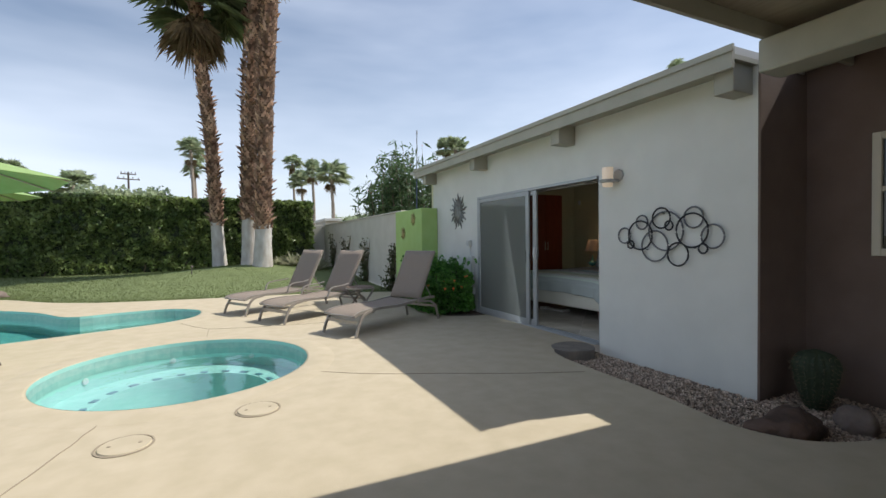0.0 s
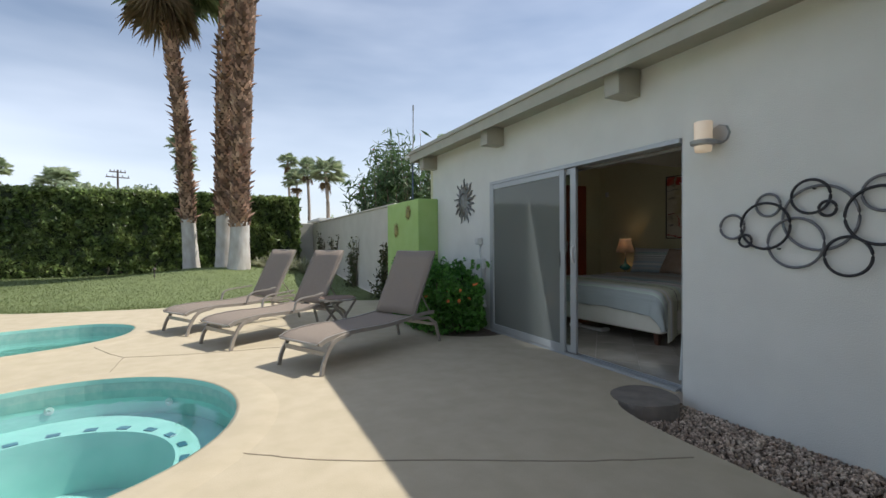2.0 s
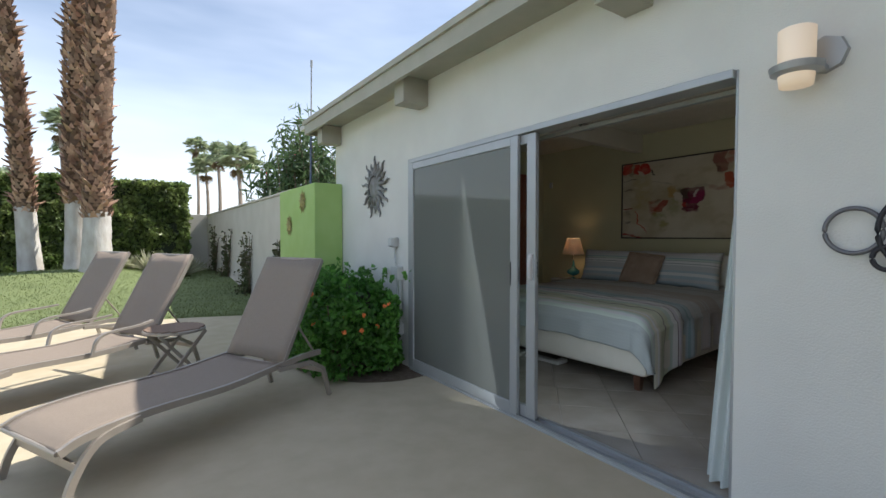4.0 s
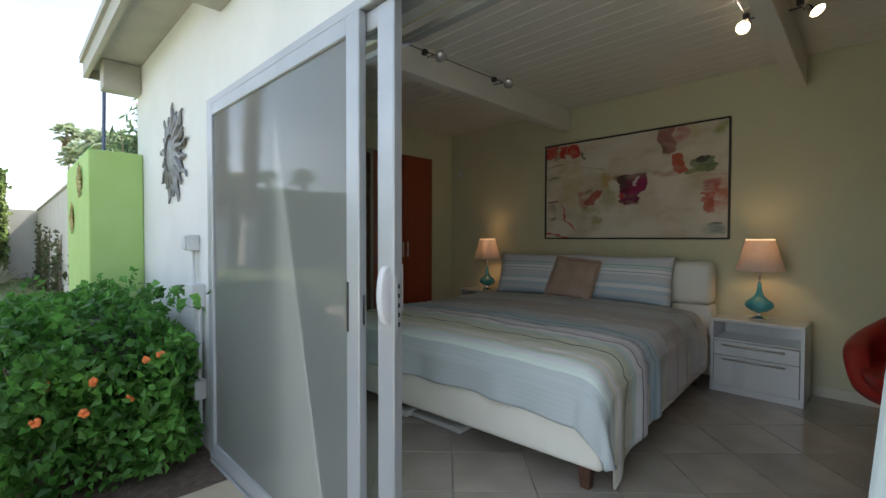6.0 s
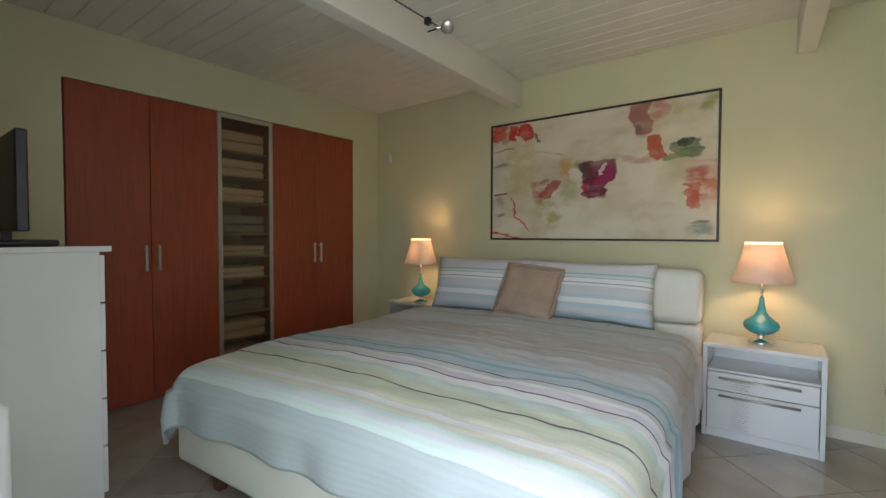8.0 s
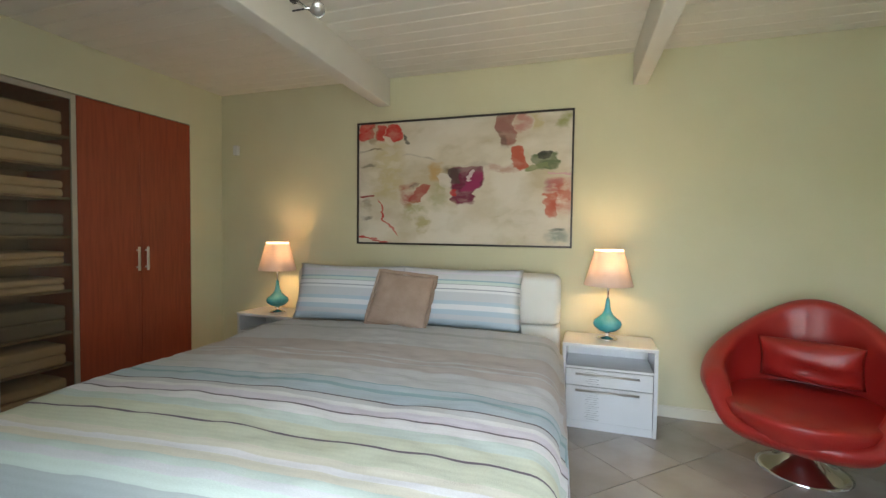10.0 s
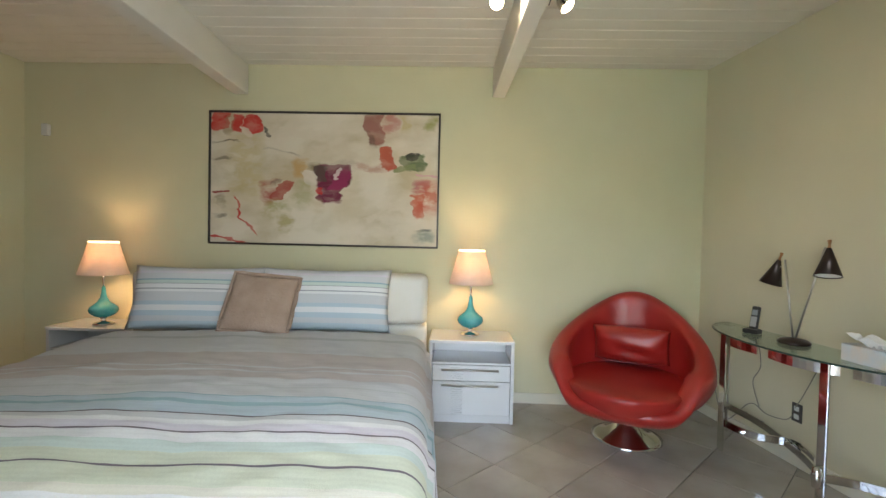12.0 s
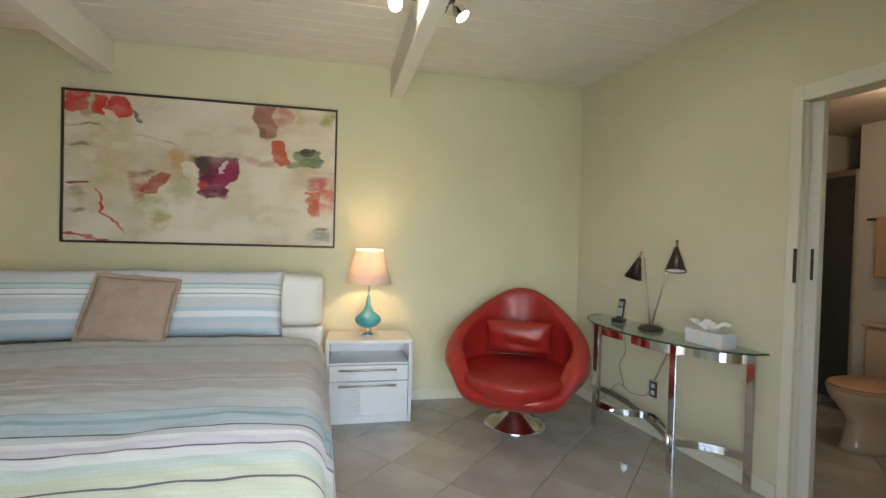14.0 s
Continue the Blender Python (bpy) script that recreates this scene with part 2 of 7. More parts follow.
M_STEEL = mat("brushed_steel", (0.60, 0.58, 0.54), 0.3, 0.9)
M_SHELFFRAME = mat("shelf_frame", (0.46, 0.42, 0.35), 0.4, 0.4)
M_LACQUER = mat("white_lacquer", (0.66, 0.67, 0.665), 0.15, color2=(0.64, 0.65, 0.645), scale=3, coat=0.3)
M_VINYL = mat("cream_vinyl", (0.66, 0.65, 0.58), 0.45, color2=(0.69, 0.68, 0.62), scale=6, bump=0.12, bscale=160)
M_DARKWOOD = mat("dark_wood", (0.07, 0.03, 0.018), 0.4, color2=(0.11, 0.05, 0.03), scale=10, stretch=(1, 1, 5))
M_SHEET = mat("white_sheet", (0.72, 0.72, 0.69), 0.85, bump=0.1, bscale=30)
M_CUSHION = mat("tan_velour", (0.36, 0.26, 0.20), 0.95, color2=(0.43, 0.32, 0.25), scale=9, bump=0.4, bscale=60, big=0.15)
M_TEAL = mat("teal_glass", (0.025, 0.27, 0.31), 0.08, color2=(0.09, 0.40, 0.44), scale=9, coat=0.6)
M_CHROME = mat("chrome", (0.75, 0.75, 0.74), 0.07, 1.0)
M_RED = mat("red_leather", (0.30, 0.016, 0.013), 0.30, color2=(0.34, 0.022, 0.016), scale=5, bump=0.16, bscale=130, coat=0.12)
M_BLACK = mat("black_plastic", (0.018, 0.018, 0.02), 0.35)
M_FRAMEBLACK = mat("picture_frame", (0.03, 0.025, 0.02), 0.4)
M_LAMPBRONZE = mat("dark_bronze", (0.05, 0.035, 0.03), 0.3, 0.6)
M_BRASS = mat("copper_tip", (0.45, 0.24, 0.12), 0.3, 0.9)
M_TISSUEBOX = mat("tissue_box_card", (0.55, 0.62, 0.68), 0.6, color2=(0.70, 0.60, 0.52), scale=9)
M_TISSUE = mat("tissue_paper", (0.85, 0.85, 0.84), 0.9)
M_CURTAIN = clear("sheer_curtain", (0.8, 0.86, 0.84), 0.0, body=(0.74, 0.79, 0.77), opacity=0.9, ior=1.01)
M_BEIGEPORC = mat("beige_porcelain", (0.50, 0.38, 0.27), 0.12, coat=0.5)
M_SEATWOOD = mat("toilet_seat_tan", (0.50, 0.30, 0.17), 0.25)
M_TOWEL = mat("tan_towel", (0.50, 0.34, 0.20), 0.95, bump=0.5, bscale=150)
M_BATHTILE = mat("bath_tile", (0.42, 0.36, 0.30), 0.3, vary=0.08, color2=(0.36, 0.31, 0.26), scale=8)
M_BATHWALL = mat("bath_wall", (0.50, 0.47, 0.42), 0.6)
M_BULB = glow("halogen_bulb", (1.0, 0.76, 0.46), 3.5)
M_SHADE = mat("lamp_shade_silk", (0.70, 0.60, 0.52), 0.55, color2=(0.74, 0.64, 0.56), scale=20)
M_SHADETOP = glow("lamp_shade_lining", (1.0, 0.66, 0.36), 0.30, (0.8, 0.7, 0.5))
M_PAPER = mat("paper_white", (0.7, 0.7, 0.7), 0.7)
M_OUTLET = mat("outlet_dark", (0.05, 0.045, 0.04), 0.4)
leafy(M_SHADE, 0.32)
for leaf_material in (M_HEDGE, M_BUSH, M_OLEANDER, M_VINE, M_AGAVE, M_FROND, M_FARTREE, M_GRASS, M_DRYFROND):
    leafy(leaf_material)
# green reflection along the pane's edge, put into a plain colour
M_EDGEREFLECT = mat("green_edge_reflection", (0.17, 0.26, 0.22), 0.2)


# ---- mesh helpers ----
def obj(name, bm, material, parent=None, smooth=False):
    me = bpy.data.meshes.new(name)
    bm.to_mesh(me)
    bm.free()
    if smooth:
        me.shade_smooth()
    for m in (material if isinstance(material, (list, tuple)) else [material]):
        me.materials.append(m)
    ob = new(name, me)
    ob.parent = parent
    return ob


def part(name, bm, material, parent, label="", smooth=False):
    return tagged(obj(name, bm, material, parent, smooth), label)


def thing(name, label, category, group="", at=(0, 0, 0), turn=0.0, kind=""):
    ob = new(name)
    ob.matrix_world = pose(at[0], at[1], at[2], 0, 0, turn)
    return tagged(ob, label, category, group, kind)


def struct(name, bm, material, smooth=False, kind="structure", label="", category=""):
    return tagged(obj(name, bm, material, None, smooth), label, category, "", kind)


def box(x0, x1, y0, y1, z0, z1, bevel=0.0, seg=1, bm=None):
    out = bmesh.new()
    bmesh.ops.create_cube(out, size=1)
    bmesh.ops.scale(out, vec=(x1 - x0, y1 - y0, z1 - z0), verts=out.verts)
    bmesh.ops.translate(out, vec=((x0 + x1) / 2, (y0 + y1) / 2, (z0 + z1) / 2), verts=out.verts)
    if bevel:
        bmesh.ops.bevel(out, geom=list(out.edges), offset=bevel, segments=seg, profile=0.5, affect="EDGES")
    return merge(bm, out)


def merge(bm, other, m=None):
    if m is not None:
        bmesh.ops.transform(other, matrix=m, verts=other.verts)
    if bm is None:
        return other
    me = bpy.data.meshes.new("tmp")
    other.to_mesh(me)
    other.free()
    bm.from_mesh(me)
    bpy.data.meshes.remove(me)
    return bm


def lathe(profile, seg=32, bm=None, at=(0, 0, 0), caps=True):
    out = bmesh.new()
    rings = []
    for r, z in profile:
        if r < 1e-5:
            rings.append([out.verts.new((0, 0, z))])
        else:
            rings.append([out.verts.new((r * math.cos(a * math.tau / seg), r * math.sin(a * math.tau / seg), z)) for a in range(seg)])
    for a, b in zip(rings, rings[1:]):
        for i in range(seg):
            j = (i + 1) % seg
            vs = [a[i % len(a)], a[j % len(a)], b[j % len(b)], b[i % len(b)]]
            vs = list(dict.fromkeys(vs))
            if len(vs) > 2:
                out.faces.new(vs)
    if caps:
        for ring in (rings[0], rings[-1]):
            if len(ring) > 2:
                out.faces.new(ring)
    bmesh.ops.recalc_face_normals(out, faces=out.faces)
    bmesh.ops.translate(out, vec=at, verts=out.verts)
    return merge(bm, out)


def tube(points, r, seg=8, bm=None, closed=False, flat=None):
    """A round bar along points; flat=(a, b): a bar of that half width and half height instead."""
    out = bmesh.new()
    pts = [Vector(p) for p in points]
    n = len(pts)
    rings = []
    up = Vector((0, 0, 1))
    for i, p in enumerate(pts):
        a, b = (pts[i - 1], pts[(i + 1) % n]) if closed else (pts[max(i - 1, 0)], pts[min(i + 1, n - 1)])
        d = (b - a).normalized()
        s = d.cross(up)
        if s.length < 0.05:
            s = d.cross(Vector((0, 1, 0)))
        s.normalize()
        u = s.cross(d).normalized()
        rr = r[i] if isinstance(r, (list, tuple)) else r
        if flat:
            corners = [(flat[0], flat[1]), (-flat[0], flat[1]), (-flat[0], -flat[1]), (flat[0], -flat[1])]
            rings.append([out.verts.new(p + s * x + u * y) for x, y in corners])
        else:
            rings.append([out.verts.new(p + (s * math.cos(k * math.tau / seg) + u * math.sin(k * math.tau / seg)) * rr) for k in range(seg)])
    pairs = list(zip(rings, rings[1:])) + ([(rings[-1], rings[0])] if closed else [])
    for a, b in pairs:
        for i in range(len(a)):
            j = (i + 1) % len(a)
            out.faces.new((a[i], a[j], b[j], b[i]))
    if not closed:
        out.faces.new(rings[0])
        out.faces.new(rings[-1])
    bmesh.ops.recalc_face_normals(out, faces=out.faces)
    return merge(bm, out)


def smooth_line(points, n=6):
    """Catmull-Rom through the points."""
    p = [Vector(q) for q in points]
    p = [p[0] * 2 - p[1]] + p + [p[-1] * 2 - p[-2]]
    out = []
    for i in range(1, len(p) - 2):
        for k in range(n):
            t = k / n
            out.append(0.5 * ((2 * p[i]) + (p[i + 1] - p[i - 1]) * t + (2 * p[i - 1] - 5 * p[i] + 4 * p[i + 1] - p[i + 2]) * t * t
                              + (3 * p[i] - p[i - 1] - 3 * p[i + 1] + p[i + 2]) * t ** 3))
    return out + [p[-2]]


def loop_line(points, n=5):
    p = [Vector((*q, 0)) for q in points]
    m = len(p)
    out = []
    for i in range(m):
        a, b, c, d = p[i - 1], p[i], p[(i + 1) % m], p[(i + 2) % m]
        for k in range(n):
            t = k / n
            out.append(0.5 * ((2 * b) + (c - a) * t + (2 * a - 5 * b + 4 * c - d) * t * t + (3 * b - a - 3 * c + d) * t ** 3))
    return [(v.x, v.y) for v in out]


def sheet(outlines, z=0.0):
    """A flat face inside the first outline, with the others as holes."""
    bm = bmesh.new()
    for line in outlines:
        vs = [bm.verts.new((x, y, z)) for x, y in line]
        for i in range(len(vs)):
            bm.edges.new((vs[i - 1], vs[i]))
    bmesh.ops.triangle_fill(bm, use_beauty=True, use_dissolve=False, edges=bm.edges)
    for f in bm.faces:
        if f.normal.z < 0:
            f.normal_flip()
    return bm


def skirt(line, z0, z1, bm=None):
    out = bmesh.new()
    a = [out.verts.new((x, y, z0)) for x, y in line]
    b = [out.verts.new((x, y, z1)) for x, y in line]
    for i in range(len(a)):
        out.faces.new((a[i - 1], a[i], b[i], b[i - 1]))
    return merge(bm, out)


def shifted(line, d):
    """The closed outline moved inwards by d."""
    out = []
    n = len(line)
    area = sum(line[i - 1][0] * line[i][1] - line[i][0] * line[i - 1][1] for i in range(n))
    s = 1 if area > 0 else -1
    for i in range(n):
        (ax, ay), (bx, by) = line[i - 1], line[(i + 1) % n]
        tx, ty = bx - ax, by - ay
        k = math.hypot(tx, ty) or 1
        out.append((line[i][0] - s * ty / k * d, line[i][1] + s * tx / k * d))
    return out


def mesh_of(name, verts, faces, material, parent=None, label="", kind="", category="", smooth=False):
    me = bpy.data.meshes.new(name)
    me.from_pydata(verts, [], faces)
    if smooth:
        me.shade_smooth()
    me.materials.append(material)
    ob = new(name, me)
    ob.parent = parent
    return tagged(ob, label, category, "", kind)


def leaves(rng, centres, size, normals=None, aspect=1.7, droop=0.0, fold=0.25):
    """Small folded leaves, four corners each, at the centres."""
    verts, faces = [], []
    for i, c in enumerate(centres):
        d = Vector((rng.gauss(0, 1), rng.gauss(0, 1), rng.gauss(0, 0.8) - droop))
        if normals is not None:
            d += Vector(normals[i]) * 1.1
        d.normalize()
        s = d.cross(Vector((rng.gauss(0, 1), rng.gauss(0, 1), rng.gauss(0, 1)))).normalized()
        u = d.cross(s)
        k = size * rng.uniform(0.65, 1.3)
        c = Vector(c)
        b = len(verts)
        verts += [c - s * k * aspect / 2, c + u * k * 0.5 + d * k * fold, c + s * k * aspect / 2, c - u * k * 0.5 + d * k * fold]
        faces += [(b, b + 1, b + 2), (b, b + 2, b + 3)]
    return verts, faces


def wall_box(name, boxes, material, **more):
    bm = None
    for b in boxes:
        bm = box(*b, bm=bm)
    return struct(name, bm, material, **more)


# ---- ground, deck, pools ----
SPA = [(0.08 + 1.23 * math.cos(i * math.tau / 56), 5.40 + 1.27 * math.sin(i * math.tau / 56)) for i in range(56)]
POOL = loop_line([(0.0, 9.35), (-0.12, 9.85), (-0.65, 10.2), (-1.4, 10.1), (-2.1, 9.95), (-2.86, 10.94), (-3.9, 11.75), (-5.5, 12.2), (-8.5, 11.5), (-9.5, 9.3),
                  (-8, 7.4), (-5, 6.9), (-2.9, 7.45), (-1.64, 7.93), (-0.6, 8.4), (-0.12, 8.85)], 4)
LAWN_EDGE = [(-14, 14.6), (-7, 14.6), (-4.6, 14.1), (-3.2, 12.8), (-1.9, 12.1), (0.3, 11.75), (2.0, 11.6), (3.3, 11.3), (4.3, 10.9)]
lawn_line = [(v.x, v.y) for v in smooth_line([(x, y, 0) for x, y in LAWN_EDGE], 5)]
GRAVEL = [(v.x, v.y) for v in smooth_line([(4.2, 4.10, 0), (3.98, 4.2, 0), (3.84, 3.9, 0), (3.79, 3.3, 0), (3.77, 2.7, 0), (3.70, 2.2, 0), (3.68, 1.9, 0), (3.84, 1.57, 0), (4.3, 1.36, 0), (5.3, 1.2, 0)], 4)]
PLANTER = [(v.x, v.y) for v in smooth_line([(4.3, 10.9, 0), (3.95, 10.2, 0), (3.7, 9.0, 0), (3.72, 8.0, 0), (3.8, 7.1, 0), (4.2, 6.75, 0), (4.6, 6.72, 0)], 4)]
deck_line = ([(-14, -8), (5.3, -8)] + GRAVEL[::-1] + [(4.6, 4.12)] + PLANTER[::-1] + lawn_line[::-1][1:])
struct("pavement", sheet([deck_line, SPA, POOL]), M_DECK, kind="structure")
struct("ground", sheet([[(-2500, -2500), (2500, -2500), (2500, 2500), (-2500, 2500)], [(-14, -8), (5.3, -8), (12, -8), (12, 21), (-14, 21)]], -0.012), M_FIELD)
struct("ground_under_house", sheet([[(4.6, 2.3), (5.3, 1.2), (5.3, -8), (12, -8), (12, 21), (4.6, 21)]], -0.16), M_FIELD)
rim = bmesh.new()
for line in (SPA, POOL):
    prof = [(-0.002, 0.0), (0.0, 0.010), (-0.03, 0.014), (-0.2, 0.012), (-0.30, 0.0005)]
    rows = [[rim.verts.new((x, y, z)) for x, y in shifted(line, d)] for d, z in prof]
    for a, b in zip(rows, rows[1:]):
        for i in range(len(a)):
            rim.faces.new((a[i - 1], a[i], b[i], b[i - 1]))
bmesh.ops.recalc_face_normals(rim, faces=rim.faces)
struct("pool_coping", rim, M_DECK, True)


def circle(cx, cy, rx, ry, n=56):
    return [(cx + rx * math.cos(i * math.tau / n), cy + ry * math.sin(i * math.tau / n)) for i in range(n)]


spa = thing("spa_basin", "round in-ground spa with pale turquoise plaster, bench and jets", "hot tub")
bm = skirt(SPA, 0.012, -0.32)
inner = circle(0.08, 5.40, 0.82, 0.86)
merge(bm, sheet([SPA, inner], -0.32))
merge(bm, skirt(inner, -0.32, -0.80))
merge(bm, sheet([inner], -0.80))
part("basin", bm, M_POOL, spa, "pale turquoise plaster basin", True).data.set_sharp_from_angle(angle=radians(40))
tile_bm = box(-0.045, 0.045, -0.03, 0.03, 0, 0.008, 0.002)
tile_me = bpy.data.meshes.new("tile")
tile_bm.to_mesh(tile_me)
tile_bm.free()
tile_me.materials.append(M_TILEBLUE)
for i in range(22):
    a = i * math.tau / 22
    o = new("tile", tile_me)
    o.parent = spa
    o.matrix_world = pose(0.08 + 0.88 * math.cos(a), 5.40 + 0.92 * math.sin(a), -0.319, 0, 0, math.degrees(a) + 90)
for i in range(8):
    a = i * math.tau / 8 + 0.2
    part("jet", merge(None, lathe([(0, 0), (0.035, 0), (0.035, 0.012), (0.015, 0.016), (0, 0.008)], 12),
                      pose(0.08 + 1.225 * math.cos(a), 5.40 + 1.265 * math.sin(a), -0.21, 0, -90, math.degrees(a))), M_WHITEPLASTIC, spa)
part("drain", lathe([(0.0, -0.799), (0.1, -0.799), (0.1, -0.785), (0.0, -0.78)], 20, at=(0.08, 5.4, 0)), M_WHITEPLASTIC, spa)
bm = skirt(POOL, 0.012, -0.38)
deep = [(x, y) if x < -2.25 else (-2.25 + (x + 2.25) * 0.04, y) for x, y in POOL]
deep = [(min(x, -2.0 + 0.0), y) for x, y in deep]
merge(bm, sheet([POOL], -0.38))
pool = thing("swimming_pool", "in-ground pool with a shallow shelf and turquoise water", "pool")
part("shallow_shelf", bm, M_POOL, pool)
# sheet level with the shelf, its colour alone darkens the water as if deep
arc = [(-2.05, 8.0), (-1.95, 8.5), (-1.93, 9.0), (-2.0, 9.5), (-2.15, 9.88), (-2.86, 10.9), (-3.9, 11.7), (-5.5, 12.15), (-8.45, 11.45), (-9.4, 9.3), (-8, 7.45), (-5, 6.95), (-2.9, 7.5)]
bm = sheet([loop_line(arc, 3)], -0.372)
part("deep_floor", bm, M_DEEPTINT, pool)
w = struct("water", sheet([shifted(SPA, -0.0)], -0.10), M_WATER, kind="structure")
w.visible_shadow = False
w = struct("water", sheet([POOL], -0.12), M_WATER, kind="structure")
w.visible_shadow = False
bm = None
for line in (SPA, POOL):
    inside = shifted(line, 0.004)
    bm = skirt(inside, -0.03, -0.17, bm)
struct("waterline_band", bm, mat("waterline_tile", (0.22, 0.40, 0.37), 0.4, color2=(0.3, 0.46, 0.42), scale=15))


def cover(x, y, r=0.155):
    o = thing("skimmer_cover", "round cream plastic skimmer cover set in the concrete", "drain cover", "round covers in the deck")
    o.matrix_world = pose(x, y, 0)
    part("rim", lathe([(r + 0.012, 0.001), (r + 0.012, 0.005), (r, 0.006), (r, 0.001)], 36, caps=False), M_JOINT, o)
    part("lid", lathe([(0, 0.010), (r - 0.012, 0.010), (r - 0.006, 0.002)], 36), M_DECK, o)
    for s in (-1, 1):
        part("finger_hole", lathe([(0, 0.0125), (0.012, 0.0125), (0.012, 0.0105)], 10, at=(s * r * 0.55, 0, 0)), M_JOINT, o)


cover(0.71, 3.74)
cover(-0.1, 3.45)


def joint(points, w=0.006):
    line = smooth_line([(*p, 0.003) for p in points], 6)
    line = [Vector((p.x + noise.noise(p * 7) * 0.012, p.y + noise.noise(p * 7 + Vector((5, 1, 2))) * 0.012, 0.002)) for p in line]
    return tube(line, 0, flat=(w, 0.0015))


bm = joint([(1.33, 4.55), (1.8, 4.22), (2.4, 3.93), (3.0, 3.62), (3.66, 3.34)], 0.005)
joints = [[(-0.56, 3.04), (-0.42, 3.6), (-0.34, 4.0)], [(0.21, 6.8), (0.21, 7.2), (0.21, 7.58)], [(0.21, 7.58), (0.0, 7.9), (-0.25, 8.4)],
          [(0.21, 7.58), (0.9, 7.4), (1.9, 7.3)], [(-0.56, 3.04), (-0.65, 1.0), (-0.7, -3)], [(-1.15, 5.2), (-2.5, 5.6), (-6, 6.0)]]
for j in joints:
    merge(bm, joint(j, 0.004))
struct("pavement_joints", bm, M_JOINT)

# lawn with a mound round the palms


def lawn_z(x, y):
    e = 11.8 if x > -2 else 11.8 + min(2.6, (-2 - x) * 1.1)
    rise = max(0.0, min(1.0, (y - e - 0.3) / 5.0))
    rise = rise * rise * (3 - 2 * rise)
    hump = 0.32 * math.exp(-((x - 1.0) ** 2 / 7.0 + (y - 17.3) ** 2 / 5.0))
    return 0.008 + 0.17 * rise + hump * rise + 0.015 * noise.noise(Vector((x * 0.6, y * 0.6, 0)))


lv, lf = [], []
edge_x = [p[0] for p in lawn_line]
edge_y = [p[1] for p in lawn_line]
NX, NY = 74, 30
for i in range(NX + 1):
    x = -14 + (4.38 + 14) * i / NX
    ye = float(np.interp(x, edge_x, edge_y))
    for j in range(NY + 1):
        y = ye + (20.95 - ye) * j / NY
        lv.append((x, y, lawn_z(x, y) if j else 0.0))
for i in range(NX):
    for j in range(NY):
        a = i * (NY + 1) + j
        lf.append((a, a + NY + 1, a + NY + 2, a + 1))
mesh_of("lawn", lv, lf, M_LAWN, kind="structure", smooth=True)
rng = random.Random(5)
gv, gf = [], []
for k in range(62000):
    x, u = rng.uniform(-8, 4.35), rng.random() ** 1.5
    ye = float(np.interp(x, edge_x, edge_y))
    y = ye + 0.01 + (20.6 - ye) * u
    z = lawn_z(x, y) - 0.004
    a, h = rng.uniform(0, math.tau), rng.uniform(0.02, 0.042)
    w = 0.005 + 0.006 * u
    b = len(gv)
    gv += [(x - w * math.cos(a), y - w * math.sin(a), z), (x + w * math.cos(a), y + w * math.sin(a), z), (x + rng.gauss(0, 0.012), y + rng.gauss(0, 0.012), z + h)]
    gf.append((b, b + 1, b + 2))
mesh_of("grass", gv, gf, M_GRASS, kind="stuff", label="short mown green grass on the lawn", category="grass")

# planter soil, gravel bed, stones
struct("planter_soil", sheet([PLANTER + [(4.6, 8.8), (4.6, 10.9)]], -0.015), M_SOIL)
BED_Z = -0.115
struct("gravel_bed", sheet([GRAVEL + [(5.3, 2.29), (4.6, 2.29), (4.6, 4.12)]], BED_Z - 0.012), M_SOIL)
bm = bmesh.new()
edge_low, edge_high = [[bm.verts.new((x, y, z)) for x, y in GRAVEL] for z in (BED_Z - 0.02, 0.0)]
for i in range(len(GRAVEL) - 1):
    bm.faces.new((edge_low[i], edge_low[i + 1], edge_high[i + 1], edge_high[i]))
struct("pavement_edge", bm, M_DECK)
gx, gy = [p[0] for p in GRAVEL], [p[1] for p in GRAVEL]


def gravel_inside(x, y):
    inside = False
    poly = GRAVEL + [(5.3, 2.29), (4.6, 2.29), (4.6, 4.12)]
    for i in range(len(poly)):
        (ax, ay), (bx, by) = poly[i - 1], poly[i]
        if (ay > y) != (by > y) and x < (bx - ax) * (y - ay) / (by - ay) + ax:
            inside = not inside
    return inside


ico = bmesh.new()
bmesh.ops.create_icosphere(ico, subdivisions=1, radius=1)
iv, jf = [v.co.copy() for v in ico.verts], [[v.index for v in f.verts] for f in ico.faces]
ico.free()


def pebbles(rng, count, place, size):
    verts, faces = [], []
    while count:
        x, y = place()
        if x is None:
            continue
        count -= 1
        s = size * rng.uniform(0.5, 1.4)
        rot = Euler((rng.uniform(0, 6), rng.uniform(0, 6), rng.uniform(0, 6))).to_matrix()
        k = (s * rng.uniform(0.8, 1.3), s, s * rng.uniform(0.5, 0.8))
        b = len(verts)
        z = BED_Z + 0.004 + rng.uniform(0, 0.014)
        for v in iv:
            q = rot @ Vector((v.x * k[0], v.y * k[1], v.z * k[2]))
            verts.append((x + q.x, y + q.y, z + q.z))
        faces += [[b + i for i in f] for f in jf]
    return verts, faces


rng = random.Random(8)


def gravel_place():
    x, y = rng.uniform(3.68, 5.3), rng.uniform(1.2, 4.15)
    return (x, y) if gravel_inside(x, y) else (None, None)


gv, gf = pebbles(rng, 13500, gravel_place, 0.0100)
mesh_of("gravel", gv, gf, M_PEBBLE, kind="stuff", label="mixed tan and grey river pebbles along the wall", category="gravel")


